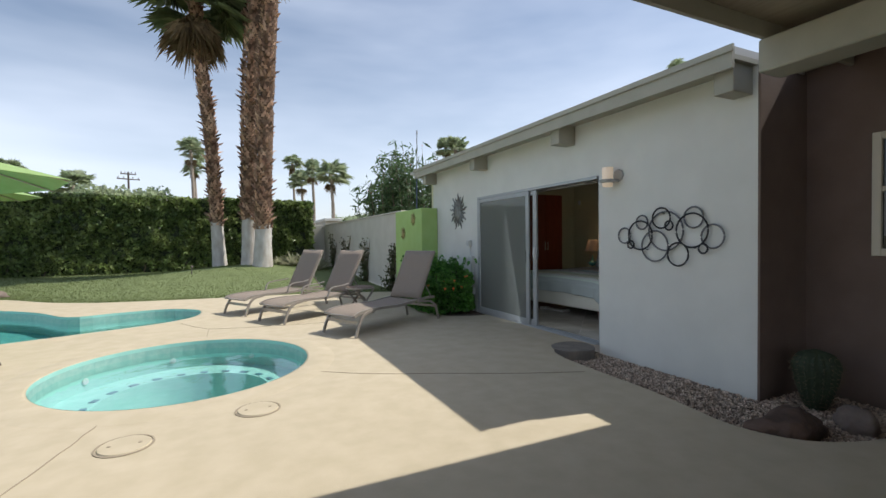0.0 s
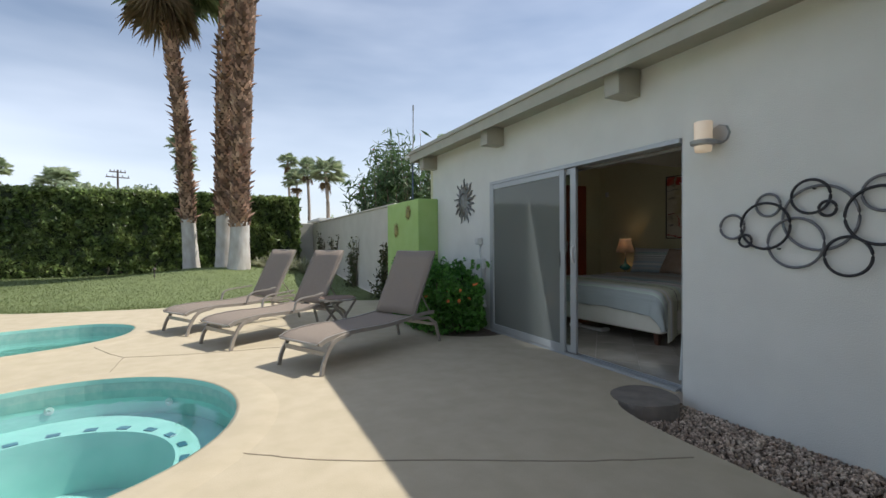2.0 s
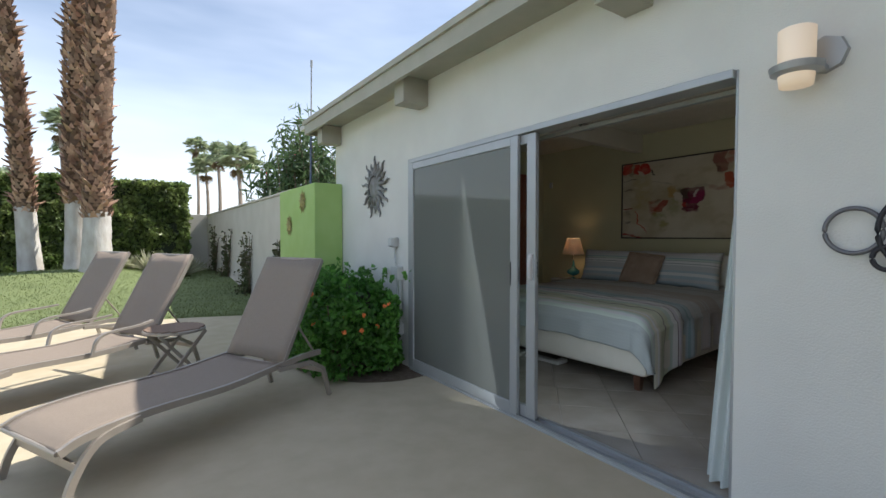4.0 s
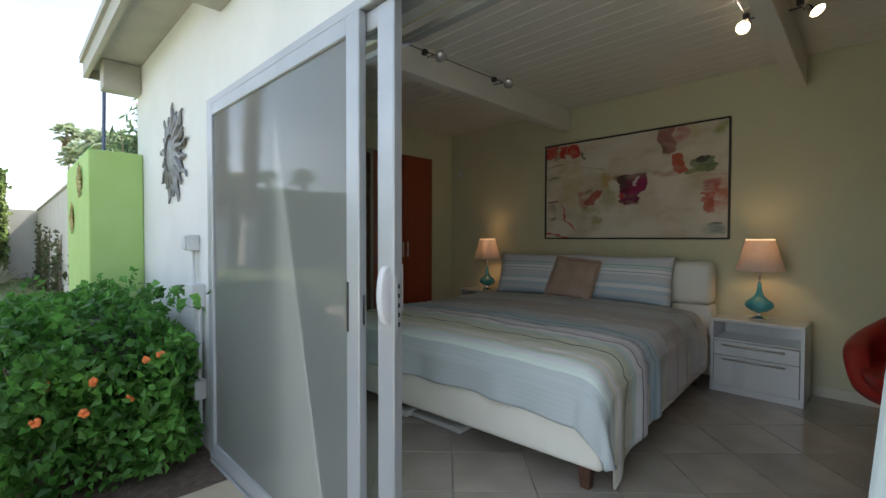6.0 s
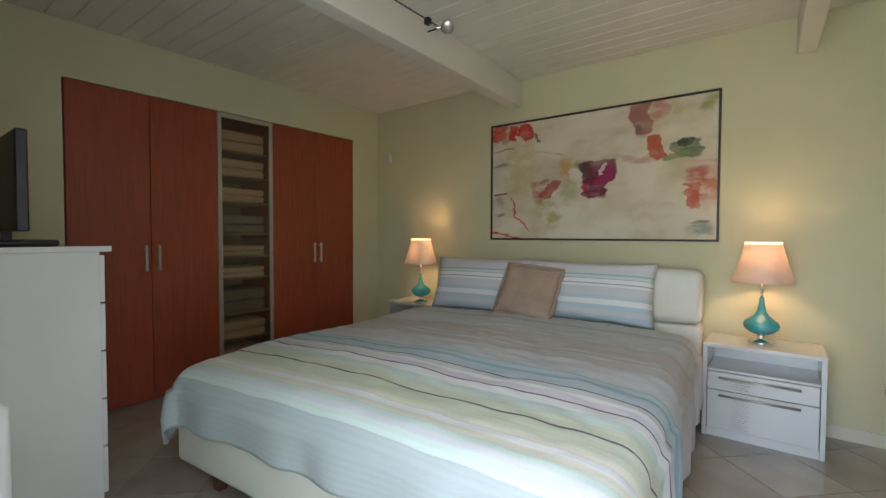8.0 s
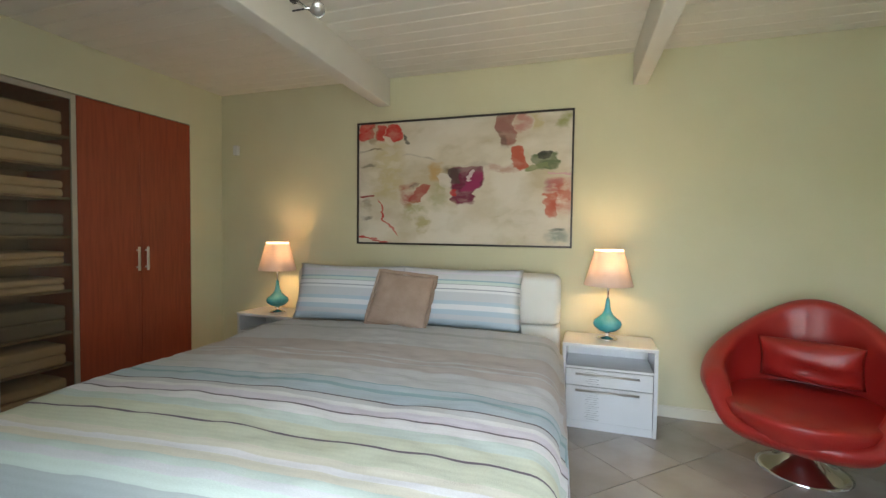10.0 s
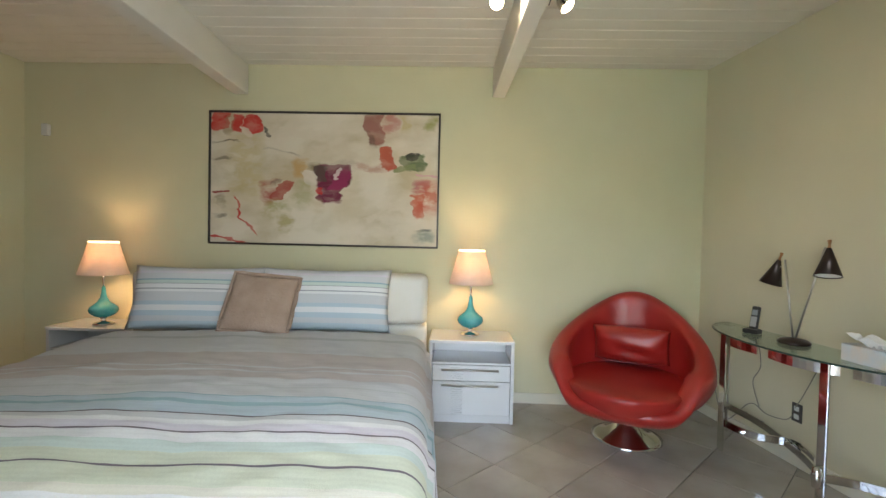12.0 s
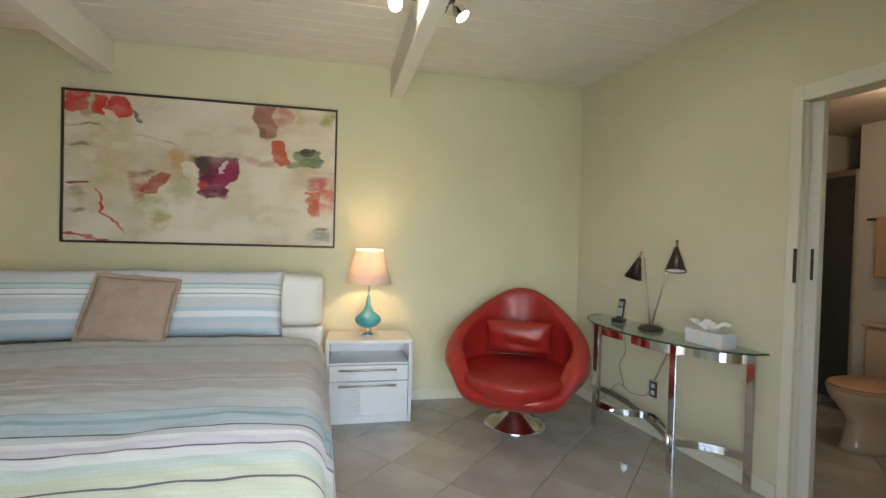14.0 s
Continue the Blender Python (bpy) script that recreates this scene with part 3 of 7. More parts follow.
def boulder(name, at, size, seed, material, label, flat=1.0):
    bm = bmesh.new()
    bmesh.ops.create_icosphere(bm, subdivisions=4, radius=1)
    for v in bm.verts:
        n = 1 + 0.32 * noise.noise(v.co * 1.3 + Vector((seed, 0, 0))) + 0.16 * noise.noise(v.co * 3.4 + Vector((0, seed, 0))) + 0.05 * abs(noise.noise(v.co * 9))
        v.co = Vector((v.co.x * size[0] * n, v.co.y * size[1] * n, max(v.co.z, -0.35) * size[2] * n * flat))
    bmesh.ops.translate(bm, vec=(at[0], at[1], at[2] + size[2] * 0.3), verts=bm.verts)
    return tagged(obj(name, bm, material, None, True), label, "rock")


boulder("boulder", (4.05, 1.78, -0.10), (0.34, 0.16, 0.14), 3, M_ROCKDARK, "rugged brown rock lying at the gravel's edge")
boulder("boulder", (4.62, 1.62, -0.10), (0.13, 0.12, 0.13), 9, M_ROCK, "rounded grey-brown rock in the gravel bed")
boulder("boulder", (-1.95, 6.18, 0.0), (0.24, 0.26, 0.13), 12, M_ROCK, "rounded pinkish grey boulder beside the spa")
boulder("boulder", (-4.95, 14.6, 0.0), (0.42, 0.3, 0.14), 15, M_ROCK, "rounded pinkish boulder at the edge of the lawn")
slab_line = loop_line([(4.03, 4.02), (3.98, 4.2), (4.09, 4.38), (4.34, 4.42), (4.49, 4.29), (4.47, 4.07), (4.3, 3.93)], 4)
bm = skirt(slab_line, BED_Z - 0.01, 0.010)
merge(bm, sheet([slab_line], 0.010))
tagged(obj("stepping_stone", bm, mat("flagstone", (0.17, 0.15, 0.13), 0.8, color2=(0.24, 0.21, 0.18), scale=6, bump=0.4, bscale=30)),
       "flat grey-brown stepping stone at the end of the gravel", "stone")


def barrel_cactus(at, r, h):
    o = thing("barrel_cactus", "dark green ribbed barrel cactus in the shaded corner", "cactus", at=at)
    bm = bmesh.new()
    n, rows = 72, []
    for k in range(15):
        u = k / 14
        rad = r * math.sin(min(1, 0.25 + u * 0.95) * math.pi * 0.5) if u < 0.7 else r * math.sqrt(max(0, 1 - ((u - 0.7) / 0.3) ** 2)) + 0.004
        row = []
        for i in range(n):
            a = i * math.tau / n
            q = rad * (1 + 0.09 * math.cos(18 * a))
            row.append(bm.verts.new((q * math.cos(a), q * math.sin(a), u * h)))
        rows.append(row)
    for a, b in zip(rows, rows[1:]):
        for i in range(n):
            bm.faces.new((a[i - 1], a[i], b[i], b[i - 1]))
    bm.faces.new(rows[-1])
    part("body", bm, M_CACTUS, o, smooth=True)
    sp = None
    verts, faces = [], []
    g = random.Random(2)
    for i in range(18):
        for k in range(12):
            a, u = i * math.tau / 18, 0.1 + 0.85 * k / 12
            rad = r * 1.07 * (math.sin(min(1, 0.25 + u * 0.95) * math.pi * 0.5) if u < 0.7 else math.sqrt(max(0, 1 - ((u - 0.7) / 0.3) ** 2)))
            c = Vector((rad * math.cos(a), rad * math.sin(a), u * h))
            for q in range(4):
                d = Vector((math.cos(a), math.sin(a), 0)) * 0.03 + Vector((g.gauss(0, 0.016), g.gauss(0, 0.016), g.gauss(0, 0.02)))
                b = len(verts)
                verts += [c + Vector((0, 0, 0.002)), c - Vector((0, 0, 0.002)), c + d]
                faces.append((b, b + 1, b + 2))
    mesh_of("spines", verts, faces, mat("cactus_spine", (0.13, 0.10, 0.06), 0.6), o, "thin straw-coloured spines")


barrel_cactus((4.85, 1.98, BED_Z), 0.15, 0.5)


# ---- house ----
WX0, WX1 = 4.6, 4.8
wall_box("wall_west", [(WX0, WX1, 2.29, 4.11, -0.25, 2.76), (WX0, WX1, 7.06, 9.06, -0.25, 2.76), (WX0, WX1, 4.11, 7.06, 2.07, 2.76)], M_STUCCO)
wall_box("wall_west_lining", [(WX1, WX1 + 0.012, 2.7, 4.11, 0, 2.78), (WX1, WX1 + 0.012, 7.06, 8.9, 0, 2.78), (WX1, WX1 + 0.012, 4.11, 7.06, 2.07, 2.78)], M_WALLIN)
wall_box("wall_east", [(8.46, 8.62, -4.0, 9.06, -0.1, 2.9)], M_WALLIN)
wall_box("wall_north", [(WX1 + 0.012, 5.47, 8.9, 9.05, 0, 2.8), (8.07, 8.46, 8.9, 9.05, 0, 2.8), (5.47, 8.07, 8.9, 9.05, 2.40, 2.8), (4.8, 8.62, 9.5, 9.6, 0, 2.8)], M_WALLIN)
SOUTH = pose(8.46, 3.165, 0, 0, 0, 188.0)
wall_box("wall_south", [(-0.02, 1.868, 0.0, 0.12, 0, 2.8), (2.78, 3.72, 0.0, 0.12, 0, 2.8), (1.868, 2.78, 0.0, 0.12, 2.14, 2.8)], M_WALLSOUTH).matrix_world = SOUTH
wall_box("baseboard", [(0.02, 1.80, -0.014, -0.001, 0, 0.085)], M_BASE).matrix_world = SOUTH
wall_box("wall_brown", [(WX0, 5.3, 2.27, 2.29, -0.25, 2.76), (5.3, 5.45, 1.80, 2.29, -0.25, 3.0), (5.3, 5.45, -8, 0.6, -0.12, 3.0), (5.3, 5.45, 0.6, 1.80, -0.12, 1.14), (5.3, 5.45, 0.6, 1.80, 2.14, 3.0)], M_BROWN)
wall_box("baseboard", [(8.445, 8.46, 3.19, 8.9, 0, 0.085), (8.07, 8.445, 8.885, 8.9, 0, 0.085), (4.812, 4.827, 7.2, 8.9, 0, 0.085)], M_BASE)
wall_box("roof", [(4.28, 9.0, 2.29, 9.62, 2.80, 2.86)], mat("roof_white", (0.6, 0.6, 0.58), 0.9))
wall_box("roof_fascia", [(4.245, 4.28, 2.29, 9.30, 2.685, 2.85), (4.28, 4.62, 9.265, 9.30, 2.685, 2.85)], M_TRIM)
wall_box("roof_drip_edge", [(4.222, 4.245, 2.27, 9.32, 2.815, 2.868), (4.245, 4.62, 9.30, 9.322, 2.815, 2.868)], M_TRIM)
wall_box("eave_soffit", [(4.28, 4.6, 2.29, 9.265, 2.76, 2.80)], M_TRIM)
for y in (2.33, 4.52, 6.72, 8.86):
    struct("roof_beam", box(4.33, 4.598, y, y + 0.17, 2.52, 2.758, 0.006), M_TRIM)
# ceiling: boards with joints, and two beams
bm = box(4.812, 8.46, 2.6, 9.5, 2.797, 2.80)
x = 4.82
while x < 8.44:
    box(x, min(x + 0.135, 8.455), 2.65, 8.895, 2.783, 2.7965, 0.004, 1, bm)
    x += 0.141
struct("ceiling", bm, M_CEIL)
for y, w in ((4.86, 0.052), (7.02, 0.062)):
    bm = box(-3.648, -0.003, -w, w, 2.535, 2.782, 0.008, 2)
    struct("ceiling_beam", merge(None, bm, pose(8.46, y, 0, 0, 0, 2.0)), M_CEIL)

# patio roof over the walk
wall_box("patio_roof", [(-2.5, 5.3, -8, 1.96, 2.86, 2.93)], mat("patio_roof_boards", (0.40, 0.35, 0.27), 0.8, color2=(0.33, 0.29, 0.22), scale=4, stretch=(8, 1, 1)))
wall_box("patio_fascia", [(-2.5, 5.3, 1.93, 1.96, 2.74, 2.86)], M_TRIM)
struct("patio_beam", box(4.05, 4.32, -6, 1.98, 2.50, 2.74, 0.01), M_TRIM)
struct("patio_beam", box(4.33, 5.29, 1.0, 1.1, 2.60, 2.74, 0.01), mat("dark_beam", (0.05, 0.045, 0.04), 0.7))
wall_box("roof_link", [(5.1, 9.0, 1.96, 2.29, 2.80, 2.86)], M_TRIM)

# brown side window
win = thing("window_1", "", "", kind="structure")
bm = None
for b in ((5.27, 5.33, 1.74, 1.80, 1.14, 2.14), (5.27, 5.33, 0.6, 0.66, 1.14, 2.14), (5.27, 5.33, 0.66, 1.74, 1.14, 1.20), (5.27, 5.33, 0.66, 1.74, 2.08, 2.14), (5.28, 5.32, 0.66, 1.74, 1.66, 1.70)):
    bm = box(*b, 0.004, 1, bm)
part("window_frame", bm, mat("cream_window_frame", (0.55, 0.50, 0.40), 0.5), win)
part("pane", box(5.30, 5.305, 0.66, 1.74, 1.20, 1.66), clear("dark_pane", (0.1, 0.12, 0.1), 1.0, body=(0.02, 0.03, 0.02), opacity=0.9, ior=1.6), win)
part("pane", box(5.30, 5.305, 0.66, 1.74, 1.70, 2.08), clear("dark_pane2", (0.1, 0.12, 0.1), 1.0, body=(0.02, 0.03, 0.02), opacity=0.9, ior=1.6), win)
wall_box("floor_slab", [(WX0 + 0.02, 8.46, 2.30, 9.5, -0.1, -0.012), (5.46, 8.46, -4.0, 2.2995, -0.1, -0.012)], M_GROUT)

# lime block and garden wall
struct("lime_pillar", box(4.22, 4.598, 8.84, 10.52, -0.05, 2.0, 0.012, 2), M_LIME)
bm = box(4.40, 4.58, 10.525, 20.94, -0.1, 2.02, 0.01)
struct("garden_wall", bm, M_GARDENWALL)
bm = box(4.37, 4.61, 10.525, 20.94, 2.021, 2.06, 0.008)
struct("garden_wall_cap", bm, M_GARDENWALL)
struct("garden_wall_back", box(3.3, 4.58, 20.95, 21.12, -0.1, 2.06, 0.01), M_GARDENWALL)

# sliding door
door = thing("door_1", "", "", kind="structure")
bm = None
for b in ((4.602, 4.70, 4.11, 4.124, 0.0, 2.07), (4.572, 4.70, 7.02, 7.06, 0.0, 2.07), (4.572, 4.70, 4.124, 7.02, 2.03, 2.07)):
    bm = box(*b, 0.003, 1, bm)
part("door_frame", bm, M_ALU, door)
bm = box(4.56, 4.74, 4.145, 7.02, -0.01, 0.012, 0.003)
for x in (4.577, 4.613, 4.68):
    box(x - 0.004, x + 0.004, 4.145, 7.02, 0.012, 0.028, 0, 1, bm)
part("door_track", bm, M_ALU, door)


def panel(name, x, y0, y1, glass, label, w=0.075, t=0.014):
    leaf = part(name, box(x - t, x + t, y0, y0 + w, 0.03, 2.025, 0.004), M_ALU, door, label)
    part("stile", box(x - t, x + t, y1 - w, y1, 0.03, 2.025, 0.004), M_ALU, leaf)
    part("rail", box(x - t + 0.002, x + t - 0.002, y0 + w, y1 - w, 1.96, 2.025, 0.004), M_ALU, leaf)
    part("rail", box(x - t + 0.002, x + t - 0.002, y0 + w, y1 - w, 0.03, 0.11, 0.004), M_ALU, leaf)
    p = part("pane", box(x - 0.003, x + 0.003, y0 + w, y1 - w, 0.11, 1.96), glass, leaf)
    # added strip coloured like the glass edge's green reflection
    part("edge_reflection_strip", box(x - 0.006, x + 0.006, y0 + w - 0.002, y0 + w + 0.006, 0.11, 1.96), M_EDGEREFLECT, leaf)
    return leaf, p


def soft_knob(x, y, z):
    return merge(None, lathe([(0, 0), (0.012, 0), (0.012, 0.012), (0.008, 0.016), (0, 0.016)], 14), pose(x, y, z, 0, 90, 0))


outer, pane = panel("outer_panel", 4.577, 5.497, 7.02, M_GLASSGREY, "grey-glazed fixed panel", 0.075, 0.0165)
inner_leaf, pane2 = panel("inner_panel", 4.613, 5.355, 6.95, M_GLASS, "clear sliding panel pushed open", 0.085, 0.018)
part("latch", box(4.558, 4.5603, 5.555, 5.568, 0.96, 1.13, 0.001), M_BLACK, outer)
part("latch", box(4.576, 4.583, 5.4945, 5.4968, 0.99, 1.09, 0.001), M_BLACK, outer)


def scoop_handle(parent):
    """Moulded outside pull: a thick D-shaped plate with two finger hollows."""
    bm, rows, zn = bmesh.new(), [], 28
    for k in range(zn + 1):
        u = k / zn
        z = 1.005 + 0.185 * u
        reach = 0.034 * math.sin(math.pi * min(1, max(0, u))) ** 0.38
        hollow = 0.010 * math.sin(math.tau * u) ** 2
        row = []
        for dy, f in ((-0.016, 0.0), (-0.016, 0.86), (-0.010, 1.0), (0.006, 1.0), (0.013, 0.9), (0.016 - hollow, 0.5), (0.016, 0.0)):
            row.append(bm.verts.new((4.5955 - max(0.002, reach) * f, 5.392 + dy, z)))
        rows.append(row)
    for a, b in zip(rows, rows[1:]):
        for i in range(6):
            bm.faces.new((a[i], a[i + 1], b[i + 1], b[i]))
    bm.faces.new(rows[0])
    bm.faces.new(rows[-1][::-1])
    bmesh.ops.recalc_face_normals(bm, faces=bm.faces)
    part("door_handle", bm, M_WHITEPLASTIC, parent, "white moulded outside pull", True)


scoop_handle(inner_leaf)
part("door_handle", tube([(4.631, 5.40, 1.03), (4.655, 5.40, 1.032), (4.661, 5.40, 1.042), (4.661, 5.40, 1.19), (4.655, 5.40, 1.20), (4.631, 5.40, 1.203)], 0.007, 10), M_WHITEPLASTIC, inner_leaf, "white inside pull bar", True)
for z in (1.028, 1.205):
    part("handle_foot", soft_knob(4.631, 5.40, z), M_WHITEPLASTIC, inner_leaf)
part("lock_plate", box(4.605, 4.621, 5.3515, 5.3545, 0.985, 1.16, 0.0005), M_ALU, inner_leaf)
for z in (1.0, 1.03, 1.06, 1.09, 1.12):
    part("lock_slot", box(4.6095, 4.6165, 5.350, 5.3512, z, z + 0.014), M_BLACK, inner_leaf)
hanger = part("top_guide", box(4.600, 4.628, 5.37, 5.43, 1.985, 2.028, 0.003), M_ALUDARK, inner_leaf, "dark guide block at the panel's head")
part("screw", lathe([(0, 0.0), (0.007, 0.0), (0.006, 0.003), (0, 0.003)], 12, at=(4.613, 5.40, 2.028)), M_STEEL, hanger)


# ---- bedroom ----
def bed_point(m, x, y, z):
    return m @ Vector((x, y, z))


BED = pose(5.73, 5.22, 0, 0, 0, 4.1)
bed = thing("bed", "upholstered bed with cream vinyl base and headboard", "bed")
bed.matrix_world = BED


def soft_box(x0, x1, y0, y1, z0, z1, r, seg=4):
    return box(x0, x1, y0, y1, z0, z1, r, seg)


part("base", soft_box(0, 2.42, 0, 2.2, 0.155, 0.44, 0.035), M_VINYL, bed, "cream vinyl bed base", True)
part("headboard", soft_box(2.42, 2.66, 0.0, 2.22, 0.09, 0.69, 0.03), M_VINYL, bed, smooth=True)
hb = part("headboard_cushion", soft_box(2.40, 2.64, 0.0, 2.22, 0.695, 1.075, 0.055, 5), M_VINYL, bed, smooth=True)
for x, y in ((0.13, 0.13), (0.13, 2.02), (2.3, 0.1), (2.3, 2.1)):
    out = lathe([(0.033, 0.0), (0.05, 0.155)], 4)
    part("leg", merge(None, out, pose(x, y, 0.002, 0, 0, 45)), M_DARKWOOD, bed)
mattress = thing("mattress", "white mattress under the striped duvet", "mattress")
mattress.matrix_world = BED
part("mattress_body", soft_box(0.08, 2.38, 0.10, 2.10, 0.442, 0.635, 0.06), M_SHEET, mattress, smooth=True)


# duvet: one draped sheet, striped across the bed
def stripes(name, bands, along, base):
    m = mat(name, base, 0.9, bump=0.12, bscale=220)
    n, l = m.node_tree.nodes, m.node_tree.links
    b = n["Principled BSDF"]
    uv, sep, ramp = n.new("ShaderNodeUVMap"), n.new("ShaderNodeSeparateXYZ"), n.new("ShaderNodeValToRGB")
    ramp.color_ramp.interpolation = "CONSTANT"
    els = ramp.color_ramp.elements
    while len(els) > 1:
        els.remove(els[-1])
    els[0].position, els[0].color = bands[0][0], (*bands[0][1], 1)
    for p, c in bands[1:]:
        e = els.new(p)
        e.color = (*c, 1)
    l.new(uv.outputs["UV"], sep.inputs["Vector"])
    l.new(sep.outputs[along], ramp.inputs["Fac"])
    no, mx = n.new("ShaderNodeTexNoise"), n.new("ShaderNodeHueSaturation")
    no.inputs["Scale"].default_value = 260.0
    q = n.new("ShaderNodeMapRange")
    q.inputs["To Min"].default_value, q.inputs["To Max"].default_value = 0.92, 1.08
    l.new(no.outputs["Fac"], q.inputs["Value"])
    l.new(q.outputs["Result"], mx.inputs["Value"])
    l.new(ramp.outputs["Color"], mx.inputs["Color"])
    fine, sat = n.new("ShaderNodeMath"), n.new("ShaderNodeMath")
    fine.operation, sat.operation = "MULTIPLY", "SINE"
    fine.inputs[1].default_value = 640.0
    l.new(sep.outputs[along], fine.inputs[0])
    l.new(fine.outputs[0], sat.inputs[0])
    rr, h2 = n.new("ShaderNodeMapRange"), n.new("ShaderNodeHueSaturation")
    rr.inputs["From Min"].default_value, rr.inputs["From Max"].default_value = -1, 1
    rr.inputs["To Min"].default_value, rr.inputs["To Max"].default_value = 0.975, 1.02
    l.new(sat.outputs[0], rr.inputs["Value"])
    l.new(rr.outputs["Result"], h2.inputs["Value"])
    l.new(mx.outputs["Color"], h2.inputs["Color"])
    l.new(h2.outputs["Color"], b.inputs["Base Color"])
    return m


GREY, CREAM, MINT, SAGE = (0.50, 0.53, 0.53), (0.68, 0.67, 0.58), (0.55, 0.64, 0.60), (0.58, 0.62, 0.50)
SKY, TEAL, DARK, WHITE = (0.47, 0.57, 0.63), (0.30, 0.44, 0.49), (0.14, 0.12, 0.14), (0.74, 0.75, 0.76)
MAUVE, PALE, LILAC = (0.52, 0.485, 0.48), (0.58, 0.60, 0.62), (0.64, 0.62, 0.68)
BANDS_A = [(0.0, (0.40, 0.45, 0.46)), (0.085, MINT), (0.10, PALE), (0.112, MINT), (0.125, CREAM), (0.14, WHITE), (0.15, CREAM), (0.165, SAGE), (0.205, DARK),
           (0.209, SAGE), (0.235, MINT), (0.26, WHITE), (0.285, DARK), (0.289, LILAC), (0.305, WHITE), (0.32, PALE), (0.335, DARK), (0.338, SKY), (0.375, TEAL),
           (0.384, SKY), (0.405, TEAL), (0.409, PALE), (0.45, GREY), (0.455, PALE), (0.50, MAUVE)]
BANDS_B = [(0.0, MAUVE), (0.535, PALE), (0.54, MAUVE), (0.56, PALE), (0.57, MAUVE), (0.66, PALE), (0.80, (0.46, 0.49, 0.50)), (0.82, PALE)]
M_DUVET = stripes("striped_duvet_cotton", BANDS_A + [(p, c) for p, c in BANDS_B if p > 0.5], "X", PALE)
DX0, DX1, DY0, DY1, TOP = -0.015, 2.10, 0.005, 2.225, 0.675
LEFT_HANG, RIGHT_HANG, FOOT_HANG = 0.28, 0.38, 0.23
NU, NV = 150, 170
g = random.Random(3)
dv, df, duv = [], [], []
LX, LY = FOOT_HANG + (DX1 - DX0), LEFT_HANG + RIGHT_HANG + (DY1 - DY0)


def drape(s, t):
    """s along the bed from the foot's hem, t across from the right hem."""
    x, y, z = DX0 + (s - FOOT_HANG), DY0 + (t - RIGHT_HANG), TOP
    R = 0.11
    ox, oy = DX0 + R - x, max(DY0 + R - y, y - (DY1 - R))
    sy = -1 if DY0 + R - y > 0 else 1
    if oy > 0 and sy < 0:
        oy *= 1 + 0.42 * math.exp(-max(0.0, x - DX0) / 0.55)
    n1 = noise.noise(Vector((s * 2.2, t * 2.2, 1.0))) * 0.013 + noise.noise(Vector((s * 6, t * 5, 4.0))) * 0.008
    n2 = noise.noise(Vector((s * 14, t * 9, 9.0))) * 0.005 + abs(noise.noise(Vector((s * 22, t * 6, 2.0)))) * 0.006
    z += n1 + n2 + 0.035 * math.sin(math.pi * min(1, max(0, (y - DY0) / (DY1 - DY0)))) - 0.03 * max(0, 1 - (x - DX0) / 0.6)

    def bend(o):
        if o <= 0:
            return 0, 0
        a = o / R
        if a < math.pi / 2:
            return R * math.sin(a) - 0, R * (1 - math.cos(a))
        return R + 0.02, R + (o - R * math.pi / 2)
    ax, az = bend(ox)
    ay, bz = bend(oy)
    if ox > 0 and oy > 0:
        k = math.hypot(ox, oy)
        hx, hz = bend(k)
        ax, ay = hx * ox / k, hx * oy / k
        flare = 1 + 0.9 * min(1, k / 0.3) * (ox / k) * (oy / k)
        ax, ay = ax * flare, ay * flare
        drop = min(hz, (0.42 if sy < 0 else 0.38) + 0.05 * ox)
    else:
        drop = az + bz
    fold = 0.0
    if drop > 0.06:
        q = min(1, (drop - 0.06) / 0.2)
        fold = q * (0.014 * math.sin(t * 15 + 2 * noise.noise(Vector((t * 2, 0, 0)))) if ox > oy else 0.020 * math.sin(s * 19 + 3 * noise.noise(Vector((s * 2, 3, 0)))))
    if ox > 0:
        x = DX0 + R - ax - (fold if ox > oy else 0)
    if oy > 0:
        y = (DY0 + R - ay - (fold if oy >= ox else 0)) if sy < 0 else (DY1 - R + ay + (fold if oy >= ox else 0))
    return x, y, z - drop


for i in range(NU + 1):
    for j in range(NV + 1):
        s, t = LX * i / NU, LY * j / NV
        x, y, z = drape(s, t)
        dv.append((x, y, z))
        duv.append(((s - 0.01) / 2.6, t / 3.0))
for i in range(NU):
    for j in range(NV):
        a = i * (NV + 1) + j
        df.append((a, a + NV + 1, a + NV + 2, a + 1))
duvet = thing("duvet", "rumpled grey, mint, cream and mauve striped duvet on the bed", "duvet")
duvet.matrix_world = BED
cover_ob = mesh_of("duvet_cover", dv, df, M_DUVET, duvet, smooth=True)
layer = cover_ob.data.uv_layers.new(name="UVMap")
for lp in cover_ob.data.loops:
    layer.data[lp.index].uv = duv[lp.vertex_index]
sol = cover_ob.modifiers.new("thick", "SOLIDIFY")
sol.thickness, sol.offset = 0.012, -1

BANDS_P = [(0.0, SKY), (0.12, PALE), (0.2, SKY), (0.28, WHITE), (0.36, SKY), (0.42, PALE), (0.56, WHITE), (0.60, (0.30, 0.33, 0.36)), (0.615, WHITE), (0.68, (0.28, 0.30, 0.33)), (0.69, MINT), (0.74, TEAL), (0.765, PALE), (0.86, LILAC), (0.9, PALE)]
M_PILLOW = stripes("striped_pillow_cotton", BANDS_P, "Y", PALE)


